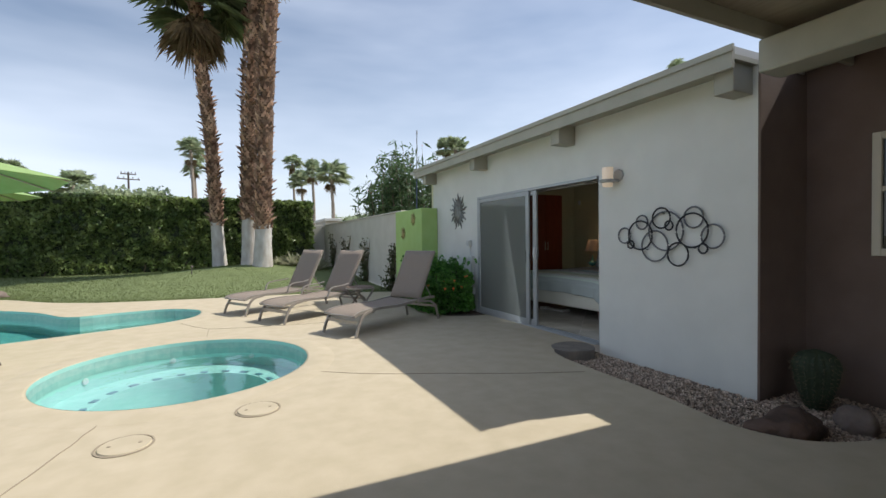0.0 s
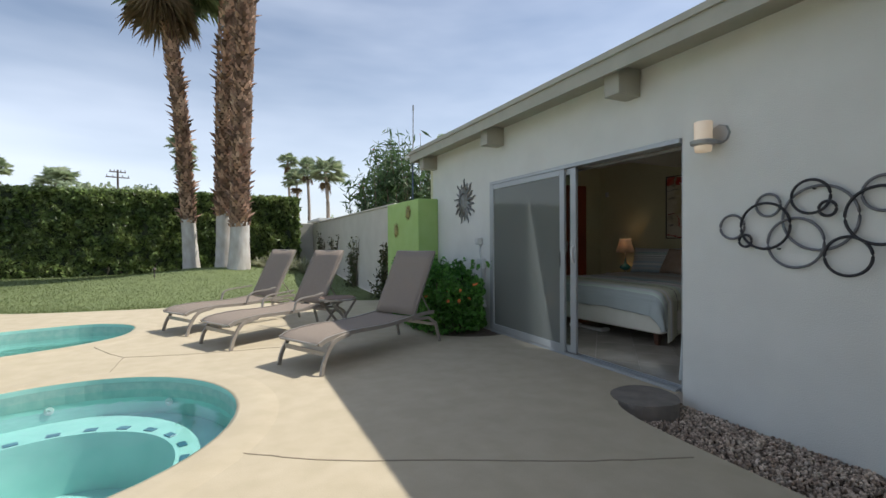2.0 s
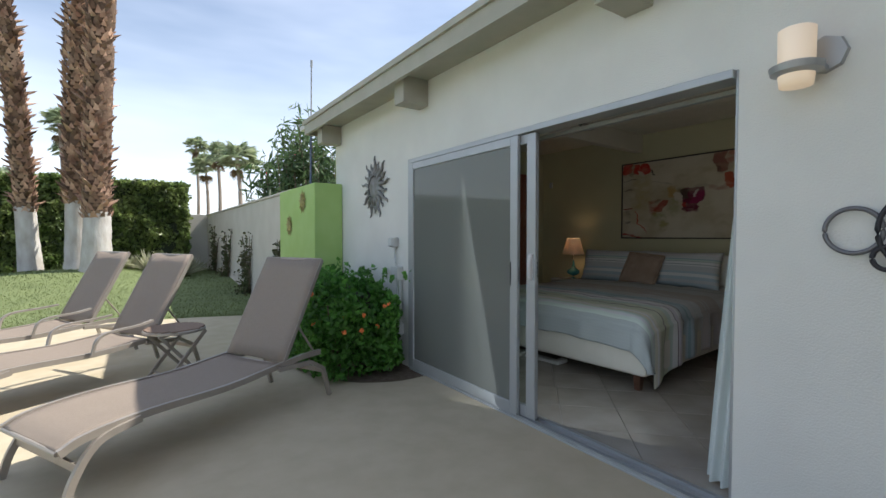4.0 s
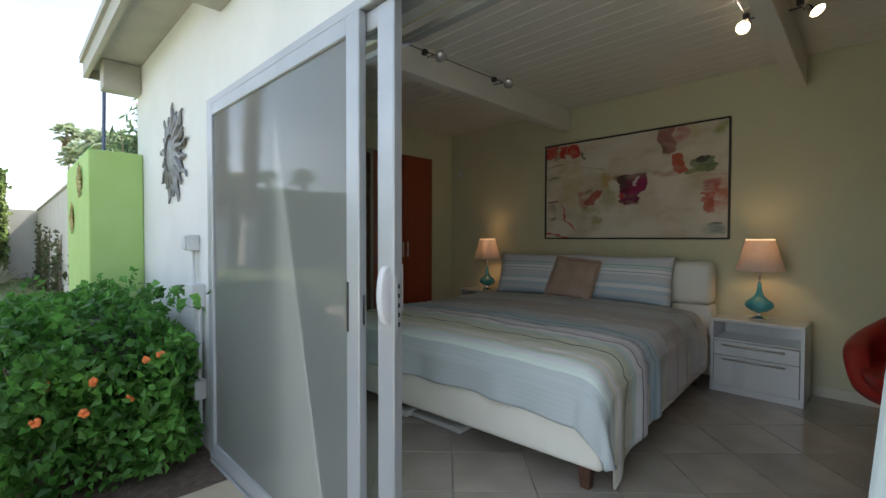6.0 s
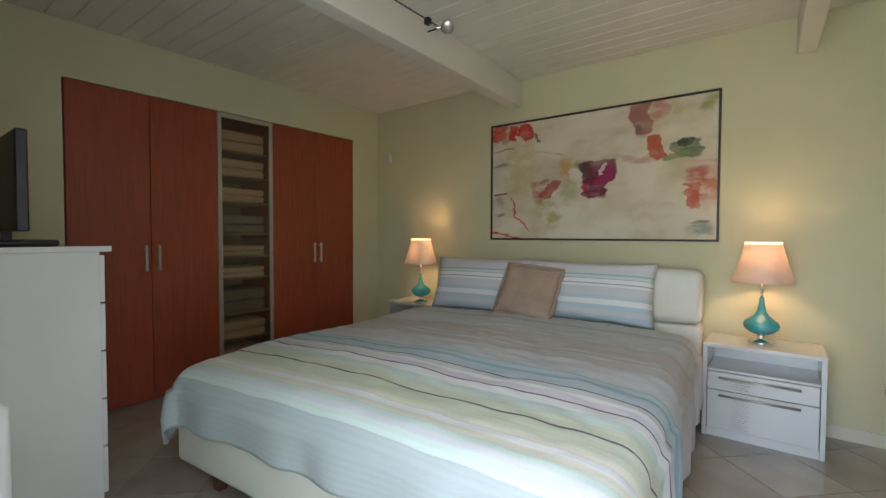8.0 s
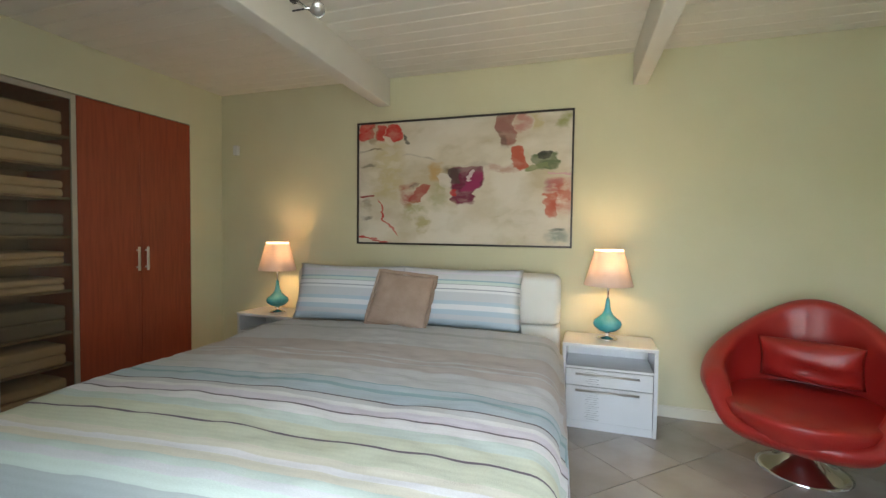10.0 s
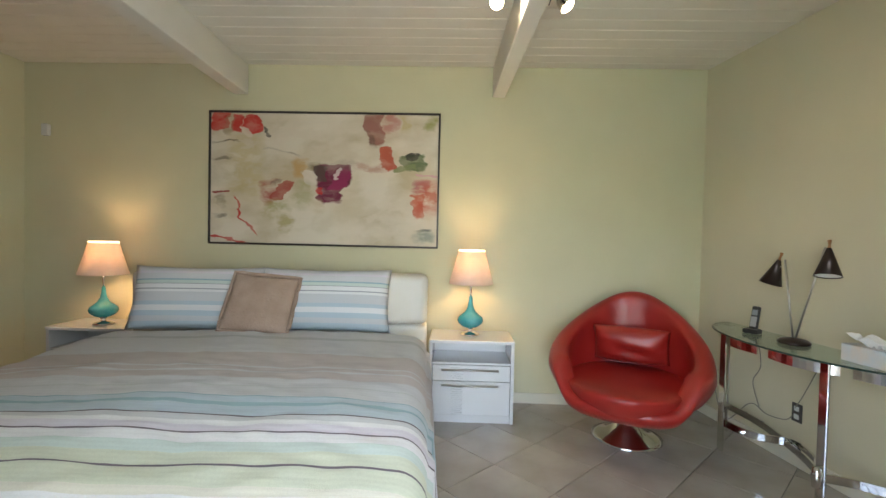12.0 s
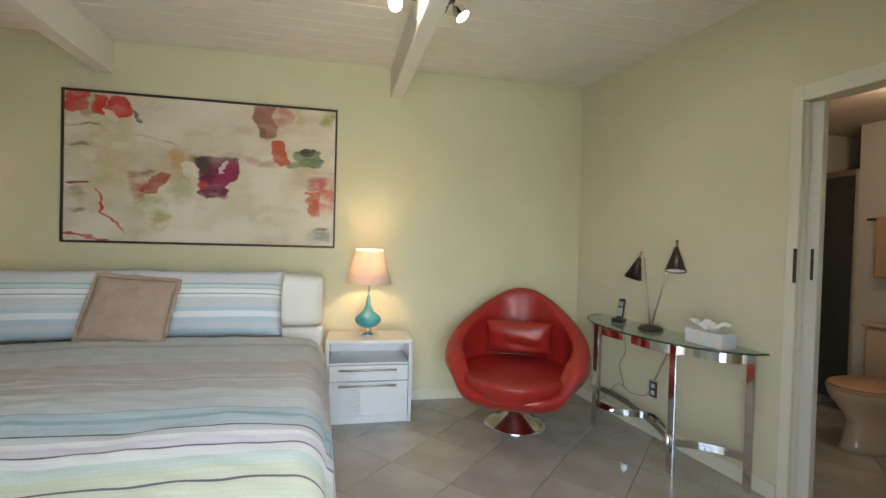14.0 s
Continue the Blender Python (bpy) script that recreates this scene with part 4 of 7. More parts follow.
def cushion(name, label, cat, w, h, d, material, m, group="", edge=0.0, crease=0.0):
    """A stuffed cushion: w wide, h high, d thick, standing on its edge at m."""
    bm = bmesh.new()
    n = 26
    uvl = bm.loops.layers.uv.new("UVMap")
    grid = {}
    for side in (0, 1):
        for i in range(n + 1):
            for j in range(n + 1):
                u, v = 2 * i / n - 1, 2 * j / n - 1
                rim_ = i in (0, n) or j in (0, n)
                if side and rim_:
                    grid[1, i, j] = grid[0, i, j]
                    continue
                pin = 1 - 0.07 * (1 - abs(u)) * (abs(v) ** 3) * 1.0
                f = (1 - abs(u) ** 2.6) ** 0.55 * (1 - abs(v) ** 2.6) ** 0.55
                k = 1 + 0.12 * noise.noise(Vector((u * 2 + w * 9, v * 2, side * 5)))
                cr = 1 - crease * math.exp(-((u * 3) ** 2 + ((v + 0.1) * 3) ** 2))
                yy = (d / 2) * f * k * cr * (1 if side else -1)
                sx = u * w / 2 * (1 - 0.05 * (1 - v * v) * (abs(u) ** 4)) + 0.004 * noise.noise(Vector((u * 5, v * 5, 2)))
                sz = v * h / 2 * (1 - 0.07 * (1 - u * u) * (abs(v) ** 4))
                grid[side, i, j] = bm.verts.new((sx, yy, sz + h / 2))
        for i in range(n):
            for j in range(n):
                vs = [grid[side, i, j], grid[side, i + 1, j], grid[side, i + 1, j + 1], grid[side, i, j + 1]]
                fc = bm.faces.new(vs if side == 0 else vs[::-1])
                idx = [(i, j), (i + 1, j), (i + 1, j + 1), (i, j + 1)]
                for lp, (a, b) in zip(fc.loops, idx if side == 0 else idx[::-1]):
                    lp[uvl].uv = (a / n, b / n)
    o = thing(name, label, cat, group)
    o.matrix_world = m
    body = part("cushion_cover", bm, material, o, smooth=True)
    if edge:
        pts = [(-w / 2, 0, 0), (w / 2, 0, 0), (w / 2, 0, h), (-w / 2, 0, h)]
        line = []
        for a in range(4):
            p, q = Vector(pts[a]), Vector(pts[(a + 1) % 4])
            line += [p.lerp(q, k / 14) for k in range(14)]
        c = Vector((0, 0, h / 2))
        line = [c + (p - c) * (1.0 + 0.012 * g.uniform(-1, 1)) for p in line]
        part("fringe", tube(line, edge, 6, closed=True), material, o, "matching fringed edge")
    return o


for y, seed in ((0.75, 1), (1.66, 2)):
    cushion("pillow", "striped pillow leaning against the headboard", "pillow", 0.96, 0.47, 0.20, M_PILLOW, BED @ pose(2.22, y, 0.668, 0, 0, -90) @ pose(0, 0, 0, -17), "pillows on the bed")
cushion("cushion", "square tan velour cushion with a fringed edge on the bed", "cushion", 0.46, 0.43, 0.15, M_CUSHION, BED @ pose(2.00, 1.17, 0.70, 0, 0, -90) @ pose(0, 0, 0, -30, 5), "", 0.013)

stool = thing("folded_stand", "white folded stand lying on the floor under the bed", "stand")
stool.matrix_world = pose(5.86, 6.55, 0, 0, 0, -86)
part("bar", soft_box(-0.18, 0.28, -0.05, 0.05, 0.003, 0.035, 0.008, 2), M_WHITEPLASTIC, stool, smooth=True)
part("foot", soft_box(-0.24, -0.14, -0.10, 0.06, 0.003, 0.05, 0.012, 2), M_WHITEPLASTIC, stool, smooth=True)
part("foot", soft_box(0.24, 0.32, -0.06, 0.12, 0.003, 0.045, 0.012, 2), M_WHITEPLASTIC, stool, smooth=True)
for x in (-0.21, -0.17):
    part("screw_hole", lathe([(0, 0.0), (0.008, 0.0), (0.008, 0.0515), (0, 0.0515)], 10, at=(x, -0.04, 0)), M_BLACK, stool)


def nightstand(x, y, mirror):
    """Front faces -x; x, y: the front's middle at the floor."""
    o = thing("nightstand", "white lacquered nightstand with an open shelf and two drawers", "nightstand", "nightstands beside the bed", (x, y, 0))
    w, d, h = 0.63, 0.38, 0.615
    part("top", box(-0.01, d, -w / 2, w / 2, h - 0.025, h, 0.003), M_LACQUER, o)
    for s in (-1, 1):
        part("side_panel", box(0.0, d, s * w / 2 - (0.025 if s > 0 else 0), s * w / 2 + (0.025 if s < 0 else 0), 0.0, h - 0.0255, 0.002), M_LACQUER, o)
    part("shelf", box(0.004, d - 0.02, -w / 2 + 0.026, w / 2 - 0.026, 0.435, 0.45, 0.002), M_LACQUER, o)
    part("back", box(d - 0.018, d - 0.004, -w / 2 + 0.026, w / 2 - 0.026, 0.02, h - 0.027), M_LACQUER, o)
    part("plinth", box(0.012, 0.03, -w / 2 + 0.026, w / 2 - 0.026, 0.0, 0.055), M_LACQUER, o)
    for z0, z1, zh in ((0.315, 0.43, 0.40), (0.06, 0.31, 0.285)):
        dr = part("drawer", box(-0.002, 0.3, -w / 2 + 0.029, w / 2 - 0.029, z0, z1, 0.003), M_LACQUER, o)
        part("handle", tube([(-0.022, -0.2 + 0.0, zh), (-0.022, 0.22, zh)], 0.008, 10), M_STEEL, dr, "long satin steel bar handle", True)
        for yy in (-0.17, 0.19):
            part("handle_post", tube([(-0.002, yy, zh), (-0.02, yy, zh)], 0.005, 8), M_CHROME, dr)
        zz = z0 + 0.012
        row = 0
        tile = None
        while zz < z1 - 0.02:
            for c in range(3):
                y0 = 0.06 + c * 0.028 + (0.014 if row % 2 else 0)
                tile = box(-0.011, -0.0025, y0, y0 + 0.025, zz, zz + 0.009, 0.001, 1, tile)
            zz += 0.0155
            row += 1
        part("relief_strip", tile, M_LACQUER, dr, "raised brick-like lacquer relief strip")
    return o


nightstand(8.0, 5.05, 1)
nightstand(8.06, 8.02, 1)


def table_lamp(x, y, z):
    o = thing("table_lamp", "lit teal glass lamp with beige shade on a nightstand", "lamp", "bedside lamps", (x, y, z))
    part("base", lathe([(0.0, 0.0), (0.072, 0.0), (0.075, 0.006), (0.06, 0.016), (0.022, 0.022), (0.018, 0.04), (0.025, 0.052), (0.0, 0.054)], 32), M_CHROME, o, "round chrome foot", True)
    part("body", lathe([(0.0, 0.052), (0.025, 0.054), (0.068, 0.070), (0.096, 0.096), (0.103, 0.118), (0.094, 0.142), (0.066, 0.163), (0.040, 0.186), (0.025, 0.215), (0.017, 0.255), (0.013, 0.300), (0.0, 0.302)], 40), M_TEAL, o, "bulbous teal glass body", True)
    part("neck", lathe([(0.0, 0.300), (0.010, 0.302), (0.008, 0.44), (0.0, 0.44)], 16), M_CHROME, o, smooth=True)
    bm = bmesh.new()
    n = 96
    rows = []
    for r, zz in ((0.170, 0.400), (0.171, 0.404), (0.134, 0.530), (0.100, 0.656), (0.098, 0.660), (0.097, 0.656), (0.131, 0.530), (0.167, 0.404)):
        rows.append([bm.verts.new(((r + 0.0012 * math.cos(i * math.pi)) * math.cos(i * math.tau / n), (r + 0.0012 * math.cos(i * math.pi)) * math.sin(i * math.tau / n), zz)) for i in range(n)])
    for a, b in zip(rows, rows[1:] + rows[:1]):
        for i in range(n):
            bm.faces.new((a[i - 1], a[i], b[i], b[i - 1]))
    bmesh.ops.recalc_face_normals(bm, faces=bm.faces)
    part("shade", bm, M_SHADE, o, "tapered glowing beige shade", True)
    part("trim", lathe([(0.102, 0.651), (0.102, 0.663), (0.096, 0.663), (0.096, 0.651)], 48, caps=False), M_SHADETOP, o)
    part("bulb", lathe([(0, 0.44), (0.016, 0.445), (0.026, 0.47), (0.022, 0.495), (0, 0.505)], 16), M_SHADETOP, o, smooth=True)
    return o


for x, y in ((8.20, 5.06), (8.20, 7.99)):
    table_lamp(x, y, 0.6155)
    lamp("bedside_bulb", "POINT", 0.52, pose(x, y, 0.6155 + 0.56), (1.0, 0.64, 0.34), size=0.03)

# picture
art = thing("painting", "large cream abstract painting with red, purple and ochre strokes", "painting")
art.matrix_world = pose(8.455, 6.305, 1.833, 0, 0, 0)
AW, AH = 1.94, 1.115
bm = None
for b in ((-0.035, 0, -AW / 2, AW / 2, AH / 2 - 0.016, AH / 2), (-0.035, 0, -AW / 2, AW / 2, -AH / 2, -AH / 2 + 0.016), (-0.035, 0, -AW / 2, -AW / 2 + 0.014, -AH / 2 + 0.014, AH / 2 - 0.014),
          (-0.035, 0, AW / 2 - 0.014, AW / 2, -AH / 2 + 0.014, AH / 2 - 0.014)):
    bm = box(*b, 0.002, 1, bm)
part("frame", bm, M_FRAMEBLACK, art, "thin black wooden frame")
M_PAINT = mat("painted_canvas", (0.66, 0.60, 0.48), 0.75)
pn, pl = M_PAINT.node_tree.nodes, M_PAINT.node_tree.links
pco, psep, pcomb = pn["Texture Coordinate"], pn.new("ShaderNodeSeparateXYZ"), pn.new("ShaderNodeCombineXYZ")
pl.new(pco.outputs["Object"], psep.inputs["Vector"])
pu, pv = pn.new("ShaderNodeMapRange"), pn.new("ShaderNodeMapRange")
for node, out, half_size, target in ((pu, "Y", AW / 2, "X"), (pv, "Z", AH / 2, "Y")):
    node.clamp = False
    node.inputs["From Min"].default_value, node.inputs["From Max"].default_value = half_size, -half_size
    pl.new(psep.outputs[out], node.inputs["Value"])
    pl.new(node.outputs["Result"], pcomb.inputs[target])


def p_noise(scale, detail, amount, base):
    """base plus a noise of that amount."""
    t, s, k, q = pn.new("ShaderNodeTexNoise"), pn.new("ShaderNodeVectorMath"), pn.new("ShaderNodeVectorMath"), pn.new("ShaderNodeVectorMath")
    t.inputs["Scale"].default_value, t.inputs["Detail"].default_value = scale, detail
    s.operation, k.operation, q.operation = "SUBTRACT", "SCALE", "ADD"
    s.inputs[1].default_value = (0.5, 0.5, 0.5)
    k.inputs["Scale"].default_value = amount
    pl.new(pcomb.outputs["Vector"], t.inputs["Vector"])
    pl.new(t.outputs["Color"], s.inputs[0])
    pl.new(s.outputs[0], k.inputs[0])
    pl.new(base, q.inputs[0])
    pl.new(k.outputs[0], q.inputs[1])
    return q.outputs[0]


P_WARP = p_noise(26.0, 4, 0.035, p_noise(7.0, 3, 0.10, pcomb.outputs["Vector"]))
p_tone, p_ramp = pn.new("ShaderNodeTexNoise"), pn.new("ShaderNodeValToRGB")
p_tone.inputs["Scale"].default_value, p_tone.inputs["Detail"].default_value = 3.2, 6
p_ramp.color_ramp.elements[0].position, p_ramp.color_ramp.elements[1].position = 0.36, 0.56
p_ramp.color_ramp.elements[0].color, p_ramp.color_ramp.elements[1].color = (0.50, 0.43, 0.29, 1), (0.68, 0.62, 0.51, 1)
pl.new(P_WARP, p_tone.inputs["Vector"])
pl.new(p_tone.outputs["Fac"], p_ramp.inputs["Fac"])
p_wear = pn.new("ShaderNodeTexNoise")
p_wear.inputs["Scale"].default_value, p_wear.inputs["Detail"].default_value = 15.0, 5
pl.new(P_WARP, p_wear.inputs["Vector"])
P_STATE = [p_ramp.outputs["Color"]]


def blot(u, v, w, h, color, seed, alpha=0.8, rag=0.35, name="", turn=0.0):
    """A brushed patch of paint; u, v: its middle from the canvas's upper left, in parts of its size."""
    mp, sq, ln, mr, wr, mu, mx = (pn.new("ShaderNodeMapping"), pn.new("ShaderNodeVectorMath"), pn.new("ShaderNodeVectorMath"), pn.new("ShaderNodeMapRange"),
                                  pn.new("ShaderNodeMapRange"), pn.new("ShaderNodeMath"), pn.new("ShaderNodeMix"))
    mp.vector_type = "TEXTURE"
    mp.inputs["Location"].default_value = (u, v, 0)
    mp.inputs["Rotation"].default_value = (0, 0, radians(-turn))
    mp.inputs["Scale"].default_value = (w / 2, h / 2, 1e6)
    sq.operation, ln.operation, mu.operation, mx.data_type = "MULTIPLY", "LENGTH", "MULTIPLY", "RGBA"
    pl.new(P_WARP, mp.inputs["Vector"])
    pl.new(mp.outputs[0], sq.inputs[0])
    pl.new(mp.outputs[0], sq.inputs[1])
    pl.new(sq.outputs[0], ln.inputs[0])
    soft = 0.12 if alpha > 0.8 else 0.6
    mr.inputs["From Min"].default_value, mr.inputs["From Max"].default_value = 1.0 + soft, 1.0 - soft
    pl.new(ln.outputs["Value"], mr.inputs["Value"])
    wr.inputs["From Min"].default_value, wr.inputs["From Max"].default_value = 0.35, 0.55
    wr.inputs["To Min"].default_value, wr.inputs["To Max"].default_value = alpha * (0.75 if alpha > 0.8 else 0.15), alpha
    pl.new(p_wear.outputs["Fac"], wr.inputs["Value"])
    pl.new(mr.outputs["Result"], mu.inputs[0])
    pl.new(wr.outputs["Result"], mu.inputs[1])
    pl.new(mu.outputs[0], mx.inputs["Factor"])
    pl.new(P_STATE[0], mx.inputs["A"])
    mx.inputs["B"].default_value = (*color, 1)
    P_STATE[0] = mx.outputs["Result"]


RED, PLUM, OCHRE, OLIVE, RUST = (0.50, 0.015, 0.01), (0.15, 0.008, 0.04), (0.46, 0.36, 0.08), (0.26, 0.27, 0.05), (0.46, 0.08, 0.035)
CRE = (0.66, 0.59, 0.48)
for k, (u, v, w_, h_, c, al, tn) in enumerate((
        (0.42, 0.17, 0.38, 0.26, CRE, 0.7, 0), (0.78, 0.78, 0.42, 0.34, CRE, 0.7, 0), (0.16, 0.40, 0.14, 0.42, OCHRE, 0.45, 0), (0.06, 0.42, 0.10, 0.2, (0.45, 0.38, 0.25), 0.4, 0),
        (0.62, 0.62, 0.10, 0.3, (0.45, 0.38, 0.2), 0.3, 0), (0.045, 0.07, 0.07, 0.12, RED, 0.95, 0), (0.12, 0.09, 0.05, 0.11, RED, 0.95, 0), (0.19, 0.09, 0.07, 0.12, RED, 0.95, 0), (0.085, 0.10, 0.03, 0.13, (0.3, 0.22, 0.12), 0.7, 0),
        (0.16, 0.15, 0.03, 0.06, CRE, 0.9, 0), (0.72, 0.12, 0.08, 0.22, (0.26, 0.07, 0.06), 0.85, 4), (0.79, 0.08, 0.05, 0.16, (0.42, 0.07, 0.07), 0.6, 0), (0.70, 0.20, 0.03, 0.12, (0.16, 0.1, 0.07), 0.8, 14),
        (0.85, 0.08, 0.04, 0.12, OCHRE, 0.5, 0), (0.955, 0.07, 0.05, 0.12, OLIVE, 0.75, 0), (0.775, 0.335, 0.055, 0.15, RUST, 0.95, 3), (0.70, 0.40, 0.10, 0.05, (0.4, 0.15, 0.1), 0.6, -6),
        (0.895, 0.37, 0.10, 0.10, (0.09, 0.14, 0.05), 0.9, 12), (0.85, 0.41, 0.10, 0.03, (0.2, 0.24, 0.1), 0.9, 12), (0.89, 0.33, 0.05, 0.05, (0.04, 0.04, 0.03), 0.9, 8),
        (0.395, 0.42, 0.065, 0.15, (0.5, 0.3, 0.1), 0.8, 0), (0.47, 0.41, 0.06, 0.07, (0.2, 0.14, 0.06), 0.8, 0), (0.545, 0.47, 0.13, 0.15, PLUM, 0.98, 0), (0.535, 0.57, 0.085, 0.20, PLUM, 0.98, 0), (0.49, 0.45, 0.06, 0.09, (0.08, 0.05, 0.04), 0.9, 0), (0.585, 0.45, 0.06, 0.10, PLUM, 0.98, -15),
        (0.575, 0.50, 0.05, 0.14, (0.28, 0.02, 0.09), 0.9, -20), (0.565, 0.46, 0.014, 0.07, (0.7, 0.65, 0.6), 0.98, -8), (0.495, 0.58, 0.025, 0.06, RED, 0.9, 0), (0.44, 0.50, 0.055, 0.09, (0.66, 0.60, 0.52), 0.95, 0),
        (0.42, 0.62, 0.09, 0.16, OLIVE, 0.45, 0), (0.26, 0.61, 0.05, 0.16, (0.35, 0.06, 0.04), 0.8, 0), (0.315, 0.60, 0.05, 0.12, (0.35, 0.05, 0.03), 0.9, -20), (0.285, 0.54, 0.02, 0.04, (0.1, 0.03, 0.03), 0.8, 0),
        (0.30, 0.73, 0.10, 0.12, OLIVE, 0.6, 0), (0.34, 0.85, 0.055, 0.12, (0.36, 0.30, 0.09), 0.75, 0), (0.905, 0.54, 0.06, 0.09, (0.33, 0.05, 0.10), 0.7, 0), (0.945, 0.62, 0.10, 0.22, RUST, 0.75, 0), (0.90, 0.68, 0.05, 0.16, RUST, 0.85, 0),
        (0.93, 0.92, 0.09, 0.07, (0.15, 0.2, 0.17), 0.7, 0), (0.92, 0.87, 0.06, 0.02, (0.05, 0.08, 0.07), 0.8, 4), (0.07, 0.23, 0.08, 0.012, (0.1, 0.08, 0.05), 0.8, 6), (0.05, 0.36, 0.07, 0.02, (0.2, 0.17, 0.12), 0.8, 0),
        (0.05, 0.60, 0.07, 0.02, (0.25, 0.02, 0.02), 0.95, -2), (0.05, 0.67, 0.03, 0.10, (0.2, 0.15, 0.1), 0.6, 10), (0.05, 0.78, 0.06, 0.02, (0.12, 0.1, 0.08), 0.7, 18), (0.06, 0.94, 0.08, 0.014, RED, 0.9, -8),
        (0.155, 0.79, 0.008, 0.27, RED, 0.95, 17), (0.12, 0.97, 0.07, 0.012, RED, 0.9, -24), (0.25, 0.16, 0.012, 0.09, (0.07, 0.06, 0.05), 0.9, 20), (0.32, 0.30, 0.13, 0.012, (0.3, 0.26, 0.2), 0.6, -10),
        (0.58, 0.40, 0.12, 0.06, (0.4, 0.35, 0.28), 0.5, 0), (0.94, 0.45, 0.10, 0.012, (0.6, 0.35, 0.4), 0.9, -4), (0.48, 0.70, 0.05, 0.10, (0.5, 0.42, 0.25), 0.4, 0))):
    blot(u + (0.0 if u < 0.9 else 0.01), v, w_ * 1.12, h_ * 1.12, c, k + 1, al, 0.75, "", tn)
pl.new(P_STATE[0], pn["Principled BSDF"].inputs["Base Color"])
part("canvas", box(-0.022, -0.004, -AW / 2 + 0.016, AW / 2 - 0.016, -AH / 2 + 0.016, AH / 2 - 0.016), M_PAINT, art, "cream canvas with abstract brushwork")

# wardrobe
ward = thing("wardrobe", "built-in cherry-veneer wardrobe with a glazed shelf unit between its doors", "wardrobe")
WY = 8.895


def wpart(name, b, material, parent, label="", bevel=0.002):
    return part(name, box(*b, bevel), material, parent, label)


wpart("carcass", (5.48, 8.06, WY + 0.03, 9.45, 0.0, 0.055), M_CHERRY, ward, "recessed cherry plinth")
wpart("carcass_top", (5.48, 8.06, WY + 0.022, 9.45, 2.375, 2.398), M_CHERRY, ward)
for x in (5.48, 6.515, 7.035, 8.045):
    wpart("carcass_side", (x, x + 0.016, WY + 0.022, 9.45, 0.055, 2.374), M_CHERRY, ward)
for x0, x1, hx in ((5.48, 5.998, 5.955), (6.002, 6.52, 6.045), (7.055, 7.553, 7.515), (7.557, 8.06, 7.595)):
    dr = wpart("door", (x0, x1, WY, WY + 0.02, 0.058, 2.39), M_CHERRY, ward)
    part("handle", box(hx - 0.011, hx + 0.011, WY - 0.035, WY - 0.026, 1.03, 1.235, 0.003), M_STEEL, dr, "brushed steel pull")
    for z in (1.06, 1.205):
        part("handle_post", box(hx - 0.006, hx + 0.006, WY - 0.026, WY, z - 0.006, z + 0.006), M_STEEL, dr)
gd = None
for b in ((6.524, 6.56, WY - 0.004, WY + 0.018, 0.058, 2.39), (7.015, 7.051, WY - 0.004, WY + 0.018, 0.058, 2.39), (6.56, 7.015, WY - 0.004, WY + 0.018, 2.35, 2.39), (6.56, 7.015, WY - 0.004, WY + 0.018, 0.058, 0.095)):
    gd = box(*b, 0.002, 1, gd)
gdoor = part("glass_door", gd, M_SHELFFRAME, ward, "satin metal frame")
part("pane", box(6.56, 7.015, WY + 0.004, WY + 0.009, 0.095, 2.35), clear("smoked_frosted_pane", (0.9, 0.86, 0.78), 0.5, body=(0.30, 0.26, 0.2), opacity=0.08), gdoor)
part("handle", box(6.534, 6.55, WY - 0.03, WY - 0.022, 1.03, 1.235, 0.003), M_STEEL, gdoor)
g = random.Random(12)
CLOTH = [mat("folded_cloth_tan", (0.62, 0.50, 0.36), 0.95, bump=0.2, bscale=60), mat("folded_cloth_grey", (0.24, 0.22, 0.20), 0.95, bump=0.2, bscale=60), mat("folded_cloth_beige", (0.68, 0.56, 0.42), 0.95, bump=0.2, bscale=60)]
M_SHELFIN = mat("shelf_board", (0.30, 0.22, 0.15), 0.6)
zs = [0.10, 0.36, 0.60, 0.92, 1.12, 1.33, 1.62, 1.85, 2.08]
for k, z in enumerate(zs):
    wpart("shelf", (6.533, 7.033, WY + 0.05, 9.44, z - 0.018, z), M_SHELFIN, ward, "", 0.001)
    nxt = zs[k + 1] if k + 1 < len(zs) else 2.35
    c = CLOTH[1] if k in (2, 5) else CLOTH[(k % 2) * 2]
    o = thing("folded_blanket", "folded blankets stacked on a wardrobe shelf", "blanket", "folded blankets in the wardrobe", (6.78, WY + 0.245, z))
    top = (nxt - z - 0.018) * g.uniform(0.5, 0.8)
    layers = 2
    for q in range(layers):
        part("fold", box(-0.21, 0.21, -0.2, 0.18, 0.001 + q * top / layers, (q + 1) * top / layers - 0.002, min(0.02, top / layers * 0.4), 3), c, o, smooth=True)
part("back", box(6.533, 7.033, 9.442, 9.45, 0.06, 2.37), M_SHELFIN, ward)

